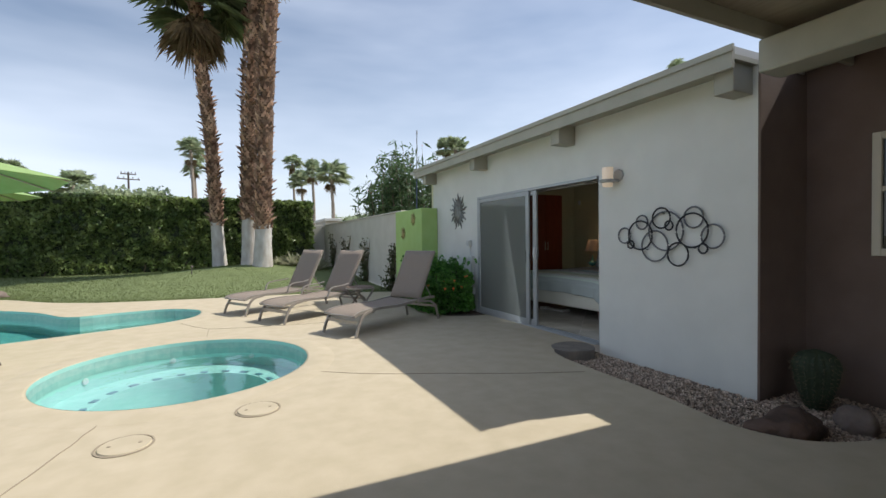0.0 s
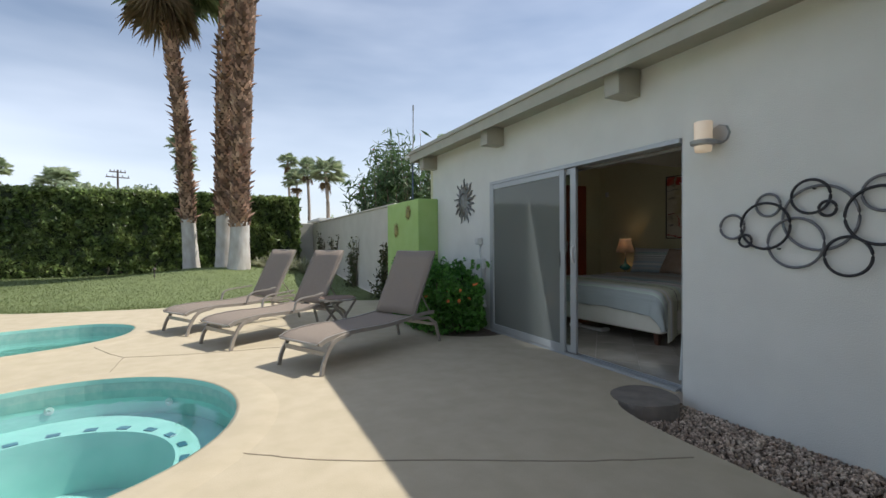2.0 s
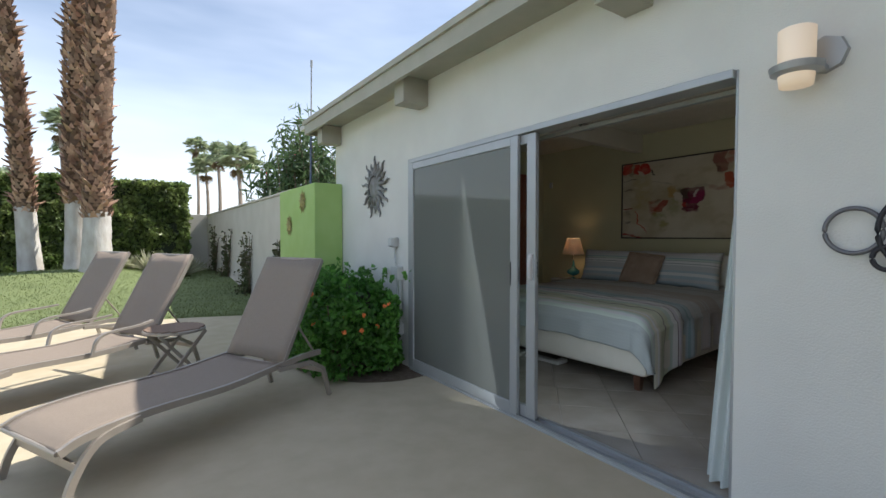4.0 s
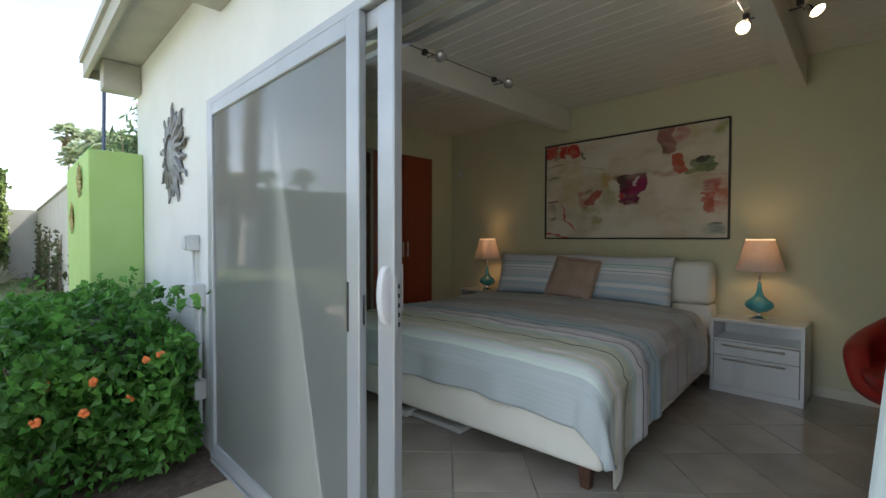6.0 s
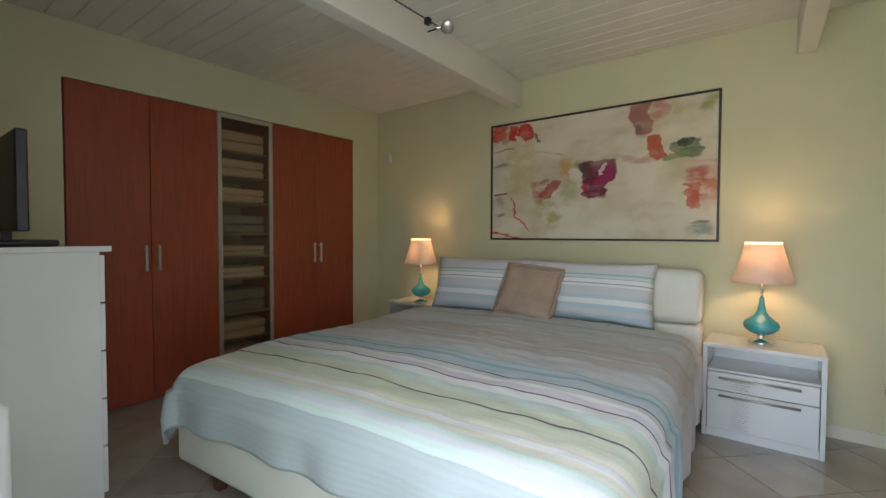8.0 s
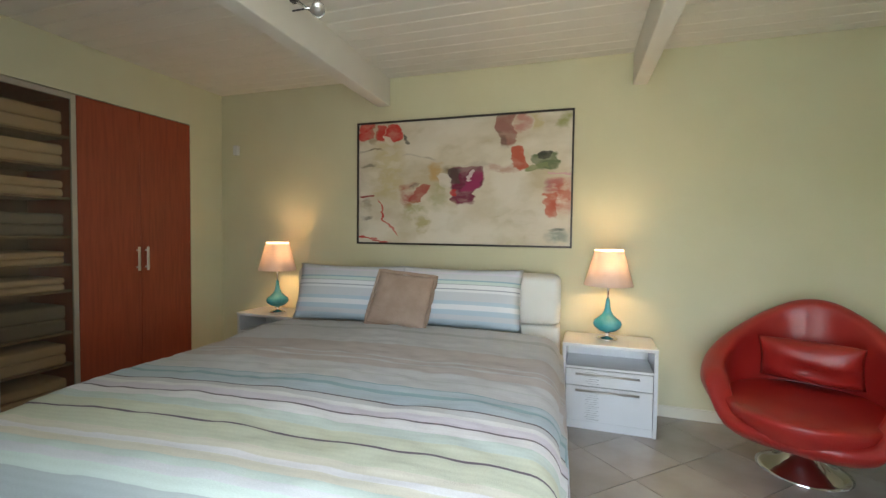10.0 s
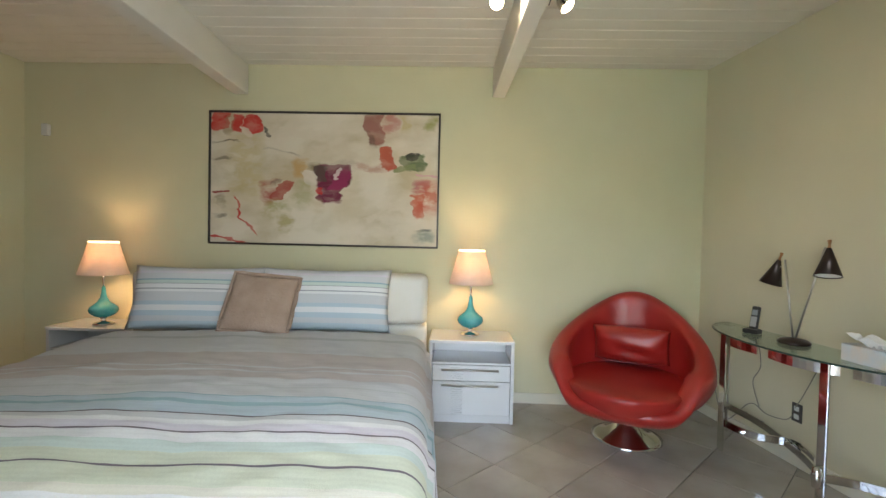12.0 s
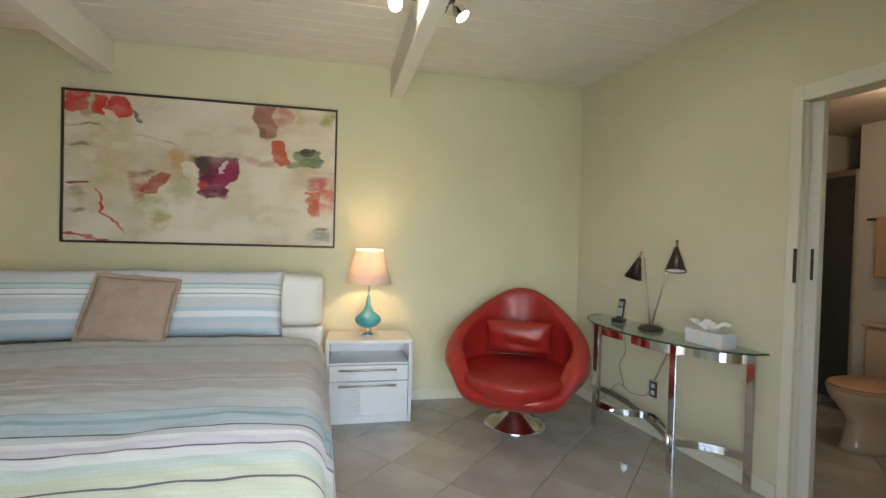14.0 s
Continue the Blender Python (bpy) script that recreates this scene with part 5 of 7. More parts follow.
# chest of drawers and television
chest = thing("chest_of_drawers", "tall white chest of drawers against the wall by the sliding door", "chest of drawers")
wpart("body", (4.83, 5.30, 7.54, 8.45, 0.0, 1.235), M_LACQUER, chest)
wpart("top", (4.825, 5.345, 7.525, 8.465, 1.2355, 1.262), M_LACQUER, chest, "", 0.003)
for k in range(5):
    z = 0.06 + k * 0.233
    d = wpart("drawer", (5.3005, 5.322, 7.55, 8.44, z, z + 0.225), M_LACQUER, chest, "", 0.003)
    part("handle", tube([(5.342, 7.85, z + 0.19), (5.342, 8.15, z + 0.19)], 0.006, 8), M_CHROME, d)
    for y in (7.88, 8.12):
        part("handle_post", tube([(5.322, y, z + 0.19), (5.342, y, z + 0.19)], 0.004, 6), M_CHROME, d)
tv = thing("television", "black flat television standing on the white chest of drawers", "television")
wpart("housing", (5.02, 5.065, 7.60, 8.40, 1.33, 1.78), M_BLACK, tv, "", 0.006)
wpart("screen", (5.0655, 5.067, 7.62, 8.38, 1.36, 1.765), mat("dark_screen", (0.01, 0.01, 0.012), 0.08), tv, "", 0)
part("stand", soft_box(4.93, 5.20, 7.75, 8.25, 1.2625, 1.29, 0.01, 2), M_BLACK, tv)
part("neck", box(5.02, 5.06, 7.95, 8.05, 1.29, 1.34), M_BLACK, tv)


# red swivel chair: a thick shell round a seat, from rings of (radius, height)
chair = thing("swivel_chair", "round red leather swivel tub chair on a chrome trumpet base", "armchair")
CHAIR = pose(7.86, 3.96, 0, 0, 0, 154) @ Matrix.Diagonal((0.95, 0.92, 0.98, 1))
chair.matrix_world = CHAIR
bm = bmesh.new()
n = 64
LOWER, RINGS = None, []


def rim_height(a):
    """Rim over the floor by direction; 0 is the front."""
    b = abs((a + math.pi) % math.tau - math.pi)
    k = (1 - math.cos(b)) / 2
    q = max(0.0, min(1.0, (b - 0.62) / 0.42))
    return 0.40 + 0.17 * q * q * (3 - 2 * q) + 0.44 * k ** 1.7


def shell(a, u):
    """u: 0 under the middle, 0.5 at the rim's outside, 1 at the seat's middle."""
    H = rim_height(a)
    ca, sa = math.cos(a), math.sin(a)
    k = (1 - ca) / 2
    side = abs(sa)
    rx = 0.40 + 0.03 * k
    if u < 0.5:
        q = u / 0.5
        r = 0.56 * (math.sin(q * math.pi / 2) ** 0.72)
        z = 0.185 + (H - 0.06 - 0.185) * (1 - math.cos(q * math.pi / 2)) ** 0.8
        r *= 0.86 + 0.14 * side * (1 - 0.5 * k)
    else:
        q = (u - 0.5) / 0.5
        thick = 0.13
        outer = 0.56 * (0.86 + 0.14 * side * (1 - 0.5 * k))
        if q < 0.3:
            w_ = q / 0.3 * math.pi
            r = outer - thick / 2 + thick / 2 * math.cos(w_)
            z = H - 0.06 + (0.035 + 0.025 * k) * math.sin(w_)
        else:
            w_ = (q - 0.3) / 0.7
            z0 = 0.385
            r = (outer - thick) * (1 - w_ ** 1.6)
            z = z0 + max(0.0, (H - 0.06 - z0)) * (1 - min(1, w_ / 0.42)) ** 1.7
    narrow = 1.10 - 0.24 * max(0.0, min(1.0, (z - 0.50) / 0.45))
    return r * ca + 0.05 - 0.02 * k, r * sa * narrow, z


rows = []
M_ = 44
for k in range(1, M_):
    u = k / M_
    rows.append([bm.verts.new(shell(i * math.tau / n, u)) for i in range(n)])
for a, b in zip(rows, rows[1:]):
    for i in range(n):
        bm.faces.new((a[i - 1], a[i], b[i], b[i - 1]))
bm.faces.new(rows[0])
bm.faces.new(rows[-1][::-1])
bmesh.ops.recalc_face_normals(bm, faces=bm.faces)
part("shell", bm, M_RED, chair, "rounded red leather shell", True)
bm = bmesh.new()
rows = []
for k in range(12):
    q = k / 11
    row = []
    for i in range(48):
        a = i * math.tau / 48
        R = 0.455 * (1 + 0.06 * math.cos(2 * a))
        if q < 0.5:
            r, z = R * (0.9 + 0.1 * math.sin(q * math.pi)), 0.33 + 0.115 * q * 2
        else:
            w_ = (q - 0.5) * 2
            r, z = R * math.cos(w_ * math.pi / 2) ** 0.5, 0.445 + 0.03 * math.sin(w_ * math.pi / 2)
        row.append(bm.verts.new((r * math.cos(a) + 0.115, r * math.sin(a), z)))
    rows.append(row)
for a, b in zip(rows, rows[1:]):
    for i in range(48):
        bm.faces.new((a[i - 1], a[i], b[i], b[i - 1]))
bmesh.ops.recalc_face_normals(bm, faces=bm.faces)
part("seat_cushion", bm, M_RED, chair, smooth=True)
part("base", lathe([(0.0, 0.012), (0.25, 0.004), (0.255, 0.010), (0.22, 0.018), (0.155, 0.040), (0.10, 0.08), (0.065, 0.13), (0.05, 0.24), (0.0, 0.24)], 48), M_CHROME, chair, "chrome trumpet base", True)
cushion("back_cushion", "small red leather cushion with a creased middle in the chair", "cushion", 0.56, 0.29, 0.20, M_RED, CHAIR @ pose(-0.20, 0, 0.50, 0, 0, 90) @ pose(0, 0, 0, 20), "", 0.0, 0.35)

# chrome console with a half-round glass top
con = thing("console_table", "half-round glass-topped console table with chrome legs and rails", "console table")
CX, CY, CZ = 7.415, 3.037, 0.785
RX, RY = 0.69, 0.40


def half(rx, ry, k=28):
    c8, s8 = math.cos(radians(8)), math.sin(radians(8))
    out = []
    for i in range(k + 1):
        x, y = rx * math.cos(i * math.pi / k), ry * math.sin(i * math.pi / k)
        out.append((CX + x * c8 - y * s8, CY + x * s8 + y * c8))
    return out


def at_angle(deg, f=1.0):
    c8, s8 = math.cos(radians(8)), math.sin(radians(8))
    x, y = RX * f * math.cos(radians(deg)), RY * f * math.sin(radians(deg))
    return CX + x * c8 - y * s8, CY + x * s8 + y * c8


line = half(RX, RY)
bm = skirt(line, CZ - 0.006, CZ + 0.006)
merge(bm, sheet([line], CZ + 0.006))
merge(bm, sheet([line], CZ - 0.006))
bmesh.ops.remove_doubles(bm, verts=bm.verts, dist=0.0001)
part("top", bm, clear("table_glass", (0.80, 0.90, 0.86), 1.0, body=(0.25, 0.33, 0.30), opacity=0.10, ior=1.5), con, "clear greenish glass top").visible_shadow = False
part("top_edge", tube([(x, y, CZ) for x, y in half(RX + 0.002, RY + 0.002)], 0.0055, 6), mat("glass_edge", (0.02, 0.05, 0.04), 0.1), con, "dark green glass edge", True)
LEGS = [at_angle(8, 0.93), at_angle(57, 0.93), at_angle(123, 0.93), at_angle(172, 0.93)]
for x, y in LEGS:
    leg = merge(None, box(-0.025, 0.025, -0.007, 0.007, 0.0, 0.778, 0.003), pose(x, y, 0, 0, 0, 8))
    part("leg", leg, M_CHROME, con, "flat chrome leg")
for a0, a1 in ((4, 44), (50, 86), (94, 130), (136, 176)):
    pts = []
    for k in range(13):
        u = k / 12
        x, y = at_angle(a0 + (a1 - a0) * u, 0.86 + 0.08 * math.sin(u * math.pi))
        pts.append((x, y, 0.748))
    part("top_rail", tube(pts, 0, flat=(0.006, 0.028)), M_CHROME, con, "curved chrome band")
for a in (30, 65, 115, 150):
    x, y = at_angle(a, 0.80)
    part("collar", lathe([(0.0, 0.74), (0.022, 0.74), (0.022, 0.778), (0.0, 0.778)], 16, at=(x, y, 0)), M_CHROME, con)
FLg, FRg, BLg, BRg = LEGS[1], LEGS[2], LEGS[0], LEGS[3]
mid = (CX, CY + 0.12)
for pts in ([FLg, (FLg[0] - 0.2, FLg[1] - 0.07), mid, (FRg[0] + 0.2, FRg[1] - 0.12), FRg], [BLg, (BLg[0] - 0.3, BLg[1] - 0.03), (mid[0] - 0.02, mid[1] + 0.03), (FRg[0] + 0.15, FRg[1] - 0.06), FRg], [FRg, (FRg[0] - 0.05, FRg[1] - 0.12), (BRg[0] + 0.1, BRg[1] + 0.06), BRg]):
    part("stretcher", tube(smooth_line([(x, y, 0.19) for x, y in pts], 6), 0, flat=(0.007, 0.022)), M_CHROME, con, "curved chrome stretcher")
part("knob", lathe([(0, 0.13), (0.02, 0.14), (0.025, 0.19), (0.02, 0.24), (0, 0.25)], 16, at=(FRg[0], FRg[1] + 0.02, 0)), M_CHROME, con, smooth=True)

desk = thing("desk_lamp", "two-headed desk lamp with dark cone shades on the console", "lamp", at=(7.40, 3.18, CZ + 0.0065))
part("base", lathe([(0, 0), (0.080, 0), (0.083, 0.012), (0.066, 0.026), (0.028, 0.034), (0, 0.036)], 32), M_LAMPBRONZE, desk, "round dark base", True)
for sx, hx, top in ((1, 0.15, 0.42), (-1, -0.245, 0.50)):
    lean = sx * (abs(hx) - 0.05)
    part("stem", tube([(sx * 0.01, 0, 0.035), (lean, 0.0, top + 0.07)], 0.006, 10), M_STEEL, desk, "thin steel stem", True)
    part("arm", tube([(lean * 0.97, 0, top + 0.03), (hx, 0.02, top + 0.02)], 0.004, 8), M_STEEL, desk)
    tilt = pose(hx, 0.02, top, 10, -sx * 12, 0)
    s_ = part("shade", merge(None, lathe([(0.010, 0.07), (0.014, 0.06), (0.062, -0.085), (0.059, -0.085), (0.010, 0.052)], 32, caps=False), tilt), M_LAMPBRONZE, desk, "dark bronze cone shade", True)
    part("lining", merge(None, lathe([(0.056, -0.080), (0.016, 0.035)], 32, caps=False), tilt), mat("white_lining", (0.75, 0.73, 0.7), 0.5), s_, "white inside", True)
    part("finial", merge(None, lathe([(0, 0.068), (0.008, 0.07), (0.006, 0.09), (0.010, 0.115), (0, 0.117)], 12), tilt), M_BRASS, s_, "copper tip", True)

phone = thing("telephone", "black and silver cordless telephone standing in its charger", "telephone", at=(7.68, 3.24, CZ + 0.0065), turn=30)
part("charger", soft_box(-0.045, 0.045, -0.035, 0.035, 0, 0.03, 0.008, 2), M_BLACK, phone)
hs = merge(None, soft_box(-0.024, 0.024, -0.012, 0.012, 0.0, 0.155, 0.008, 3), pose(0, -0.01, 0.022, 14))
h_ = part("handset", hs, M_BLACK, phone, "black handset", True)
part("keypad", merge(None, box(-0.018, 0.018, 0.0125, 0.014, 0.02, 0.085), pose(0, -0.01, 0.022, 14)), mat("silver_plastic", (0.45, 0.46, 0.48), 0.3, 0.4), h_)
part("display", merge(None, box(-0.016, 0.016, 0.0125, 0.014, 0.095, 0.13), pose(0, -0.01, 0.022, 14)), mat("grey_display", (0.3, 0.34, 0.36), 0.2), h_)
tis = thing("tissue_box", "pastel cardboard tissue box with a tissue pulled up", "tissue box", at=(6.95, 3.12, CZ + 0.0065), turn=8)
part("box", box(-0.12, 0.12, -0.06, 0.06, 0, 0.085, 0.002), M_TISSUEBOX, tis)
bm = bmesh.new()
rows = []
for k in range(7):
    row = []
    for i in range(28):
        a = i * math.tau / 28
        r = (0.02 + 0.055 * (k / 6) ** 0.7) * (1 + 0.35 * noise.noise(Vector((math.cos(a) * 2, math.sin(a) * 2, k * 0.4))))
        row.append(bm.verts.new((r * 1.4 * math.cos(a), r * 0.8 * math.sin(a), 0.086 + 0.045 * math.sin(k / 6 * 2.2) + 0.012 * math.sin(a * 5))))
    rows.append(row)
for a, b in zip(rows, rows[1:]):
    for i in range(28):
        bm.faces.new((a[i - 1], a[i], b[i], b[i - 1]))
part("tissue", bm, M_TISSUE, tis, "crumpled white tissue", True)

o = thing("wall_outlet", "dark wall outlet with two white sockets low on the wall", "outlet")
o.matrix_world = SOUTH @ pose(0.93, 0, 0.33)
part("plate", box(-0.036, 0.036, -0.007, -0.001, -0.058, 0.058, 0.002), M_OUTLET, o)
for zz in (-0.025, 0.025):
    part("socket", box(-0.017, 0.017, -0.010, -0.0071, zz - 0.015, zz + 0.015, 0.001, 1), M_LACQUER, o, "white socket face")
o = thing("wall_outlet", "small outlet with a black plug near the corner", "outlet")
o.matrix_world = SOUTH @ pose(0.18, 0, 0.36)
part("plate", box(-0.036, 0.036, -0.007, -0.001, -0.058, 0.058, 0.002), M_BASE, o)
part("plug", soft_box(-0.022, 0.022, -0.045, -0.0071, -0.04, 0.03, 0.006, 2), M_BLACK, o)
for label, pts in (("thin grey cord hanging behind the console table", [(0.2, 0.33), (0.35, 0.06), (0.58, 0.26), (0.72, 0.24), (0.86, 0.26), (0.92, 0.31)]), ("thin grey cord dropping from the console's top", [(0.62, 0.76), (0.66, 0.55), (0.60, 0.42), (0.66, 0.26)]),
                   ("thin grey cord looping down to the wall outlet", [(1.12, 0.75), (1.05, 0.6), (0.98, 0.45), (0.93, 0.36)])):
    cord = thing("power_cord", label, "cord")
    cord.matrix_world = SOUTH
    part("cable", tube(smooth_line([(x, -0.02, z) for x, z in pts], 8), 0.0028, 6), mat("cord_grey", (0.2, 0.19, 0.17), 0.6), cord)

# bathroom door, jambs and what shows of the bathroom
pocket = thing("door_2", "", "", kind="structure")
pocket.matrix_world = SOUTH
bm = None
for b in ((1.81, 1.867, -0.022, -0.001, 0, 2.22), (1.867, 2.86, -0.022, -0.001, 2.135, 2.22), (1.8685, 1.876, 0.0, 0.13, 0, 2.135)):
    bm = box(*b, 0.003, 1, bm)
part("door_frame", bm, M_BASE, pocket, "white painted door frame")
leaf = part("door_leaf", box(1.8765, 1.935, 0.03, 0.07, 0.01, 2.13, 0.002), mat("sliding_door_paint", (0.60, 0.58, 0.52), 0.45), pocket, "edge of the white sliding door")
part("pull", box(1.902, 1.916, 0.026, 0.0295, 1.21, 1.37, 0.0005), M_LAMPBRONZE, leaf)
part("pull", box(1.85, 1.868, -0.0245, -0.0225, 1.19, 1.37, 0.0005), M_LAMPBRONZE, pocket)
wall_box("bath_wall_east", [(7.95, 8.05, 0.5, 2.96, 0, 2.4)], M_BATHWALL)
wall_box("bath_wall_south", [(5.46, 7.62, 1.02, 1.14, 0, 2.4)], M_BATHWALL)
wall_box("shower_wall", [(7.50, 7.95, 0.40, 0.5, 0, 2.4), (7.50, 7.62, 0.5, 1.02, 0, 2.4)], mat("dark_shower_tile", (0.07, 0.065, 0.055), 0.25, color2=(0.14, 0.12, 0.09), scale=12))
wall_box("bath_wall_west", [(5.46, 5.5, 1.14, 2.62, 0, 2.4)], M_BATHWALL)
wall_box("bath_ceiling", [(5.46, 8.05, 0.5, 2.75, 2.4, 2.45)], mat("bath_ceiling_paint", (0.45, 0.36, 0.28), 0.8))
toilet = thing("toilet", "beige porcelain toilet with a tan closed lid", "toilet")
toilet.matrix_world = pose(7.13, 1.62, 0, 0, 0, 90) @ Matrix.Diagonal((1.0, 1.0, 1.08, 1))


def oval(cx, rx, ry, z, n=36, back=0.0):
    return [(cx + rx * math.cos(a), ry * math.sin(a), z) for a in [i * math.tau / n for i in range(n)]]


bm = bmesh.new()
rows = [[bm.verts.new(p) for p in oval(cx, rx, ry, z)] for cx, rx, ry, z in ((0.02, 0.21, 0.125, 0.0), (0.02, 0.19, 0.11, 0.04), (0.01, 0.17, 0.10, 0.18), (0.03, 0.20, 0.13, 0.25), (0.05, 0.25, 0.175, 0.33), (0.05, 0.265, 0.19, 0.375), (0.05, 0.26, 0.185, 0.385))]
for a, b in zip(rows, rows[1:]):
    for i in range(36):
        bm.faces.new((a[i - 1], a[i], b[i], b[i - 1]))
bm.faces.new(rows[0])
bm.faces.new(rows[-1])
bmesh.ops.recalc_face_normals(bm, faces=bm.faces)
part("bowl", bm, M_BEIGEPORC, toilet, smooth=True)
part("seat", lathe([(0, 0.386), (0.19, 0.386), (0.195, 0.395), (0.19, 0.404), (0, 0.404)], 36), M_SEATWOOD, toilet).matrix_local = Matrix.Diagonal((1.38, 1, 1, 1)) @ pose(0.035, 0, 0)
part("lid", lathe([(0, 0.406), (0.185, 0.406), (0.19, 0.414), (0.17, 0.424), (0, 0.428)], 36), M_SEATWOOD, toilet, "tan closed lid", True).matrix_local = Matrix.Diagonal((1.38, 1, 1, 1)) @ pose(0.035, 0, 0)
part("tank", soft_box(-0.42, -0.23, -0.24, 0.24, 0.37, 0.74, 0.03, 3), M_BEIGEPORC, toilet, smooth=True)
part("tank_lid", soft_box(-0.43, -0.22, -0.25, 0.25, 0.741, 0.775, 0.012, 2), M_BEIGEPORC, toilet, smooth=True)
towel = thing("towel", "tan towel hanging on a dark rail in the bathroom", "towel")
part("rail", tube([(6.92, 1.21, 1.62), (7.50, 1.21, 1.62)], 0.01, 10), M_LAMPBRONZE, towel)
part("rail_bracket", tube([(7.48, 1.14, 1.62), (7.48, 1.21, 1.62)], 0.008, 8), M_LAMPBRONZE, towel)
part("cloth", soft_box(6.98, 7.43, 1.19, 1.23, 1.17, 1.64, 0.015, 3), M_TOWEL, towel, smooth=True)
shower = thing("shower_screen", "dark tiled shower with a framed glass screen", "shower")
part("frame", box(7.625, 7.665, 1.08, 1.12, 0.0, 2.05, 0.004), M_STEEL, shower)
part("frame", box(7.665, 7.945, 1.08, 1.12, 2.0, 2.05, 0.004), mat("shower_frame_bronze", (0.20, 0.135, 0.09), 0.4, 0.4), shower)
part("pane", box(7.665, 7.945, 1.096, 1.104, 0.1, 2.0), clear("shower_glass", (0.2, 0.22, 0.2), 1.0, body=(0.05, 0.055, 0.05), opacity=0.7), shower)
# unseen fill light added to brighten the bathroom, there is no fixture
lamp("bath_fill_light", "POINT", 0.8, pose(6.7, 2.0, 2.25), (1.0, 0.78, 0.55), size=0.08)

# curtain at the opening
bm = bmesh.new()
rows = []
for k in range(30):
    z = 0.02 + 2.0 * k / 29
    row = []
    for i in range(46):
        u = i / 45
        row.append(bm.verts.new((4.865 + 0.03 * math.sin(u * 34 + 0.6 * math.sin(z * 2)) - 0.05 * (1 - k / 29) * math.sin(u * 3), 4.0 + u * (0.19 + 0.155 * (1 - k / 29)), z)))
    rows.append(row)
for a, b in zip(rows, rows[1:]):
    for i in range(45):
        bm.faces.new((a[i], a[i + 1], b[i + 1], b[i]))
curtain = thing("curtain", "sheer pale curtain drawn aside at the sliding door", "curtain")
part("cloth", bm, M_CURTAIN, curtain, "", True)
part("track", box(4.83, 4.87, 3.9, 7.4, 2.03, 2.055, 0.003), M_ALU, curtain)


# ceiling spots on two tracks
def spot_track(y, zt, x0, x1, heads, label):
    o = thing("spot_track", label, "track light")
    part("wire", tube([(x0, y, zt), (x1, y, zt)], 0.004, 6), M_BLACK, o)
    beam = 6.93 if y > 6 else (4.87 if y > 4.8 else 4.76)
    for bx in (x0 + 0.06, (x0 + x1) / 2, x1 - 0.06):
        part("bracket", tube([(bx, y, zt), (bx, beam, zt)], 0.005, 6), M_BLACK, o)
    for hx, hy, target, on in heads:
        part("clamp", soft_box(hx - 0.02, hx + 0.02, y - 0.018, y + 0.018, zt - 0.03, zt + 0.012, 0.005, 2), M_BLACK, o, "black clamp")
        c = Vector((hx + 0.05, hy, zt - 0.05))
        m = look(c, target)
        part("arm", tube([(hx, y, zt - 0.02), (hx + 0.02, (y + hy) / 2, zt - 0.06), tuple(c)], 0.004, 6), M_CHROME, o)
        hd = part("head", merge(None, lathe([(0.018, 0.05), (0.036, 0.02), (0.040, -0.03), (0.042, -0.035), (0.038, -0.03), (0.03, 0.0)], 24, caps=False), m), M_CHROME, o, "small chrome spot head", True)
        part("bulb", merge(None, lathe([(0, -0.025), (0.037, -0.027), (0.037, -0.033), (0.02, -0.04), (0, -0.042)], 20), m), M_BULB if on else M_STEEL, hd)
        if on:
            d = (Vector(target) - c).normalized()
            lamp("spot", "SPOT", 1.3 * on, look(c + d * 0.05, target), (1.0, 0.88, 0.74), size=0.03, spot=radians(125))


spot_track(6.80, 2.70, 5.2, 7.05, [(6.03, 6.68, (5.0, 5.2, 0.5), 0), (6.86, 6.68, (5.2, 5.5, 0.5), 0)], "thin black track with chrome spots along the ceiling beam")
spot_track(4.97, 2.72, 5.7, 7.3, [(6.09, 4.93, (3.6, 4.05, 1.2), 1.1), (7.17, 5.0, (3.8, 4.1, 1.2), 1.1)], "thin track with lit chrome spots along the beam")
spot_track(4.69, 2.70, 6.7, 7.3, [(7.13, 4.63, (6.6, 3.6, 1.0), 0.7)], "short track with a lit chrome spot")
o = thing("wall_sensor", "small white sensor on the wall above the wardrobe corner", "sensor")
part("case", soft_box(8.42, 8.458, 8.66, 8.72, 2.16, 2.26, 0.008, 2), M_LACQUER, o)
# added fill lamp just inside the opening, boosts the daylight on the bed
area = bpy.data.lights.new("door_fill_light", "AREA")
area.shape, area.size, area.size_y, area.energy, area.color = "RECTANGLE", 2.6, 1.5, 2.7, (0.88, 0.95, 1.0)
ao = new("door_fill_light", area)
ao.matrix_world = look((4.80, 5.45, 1.05), (6.5, 6.2, 0.85), 90)


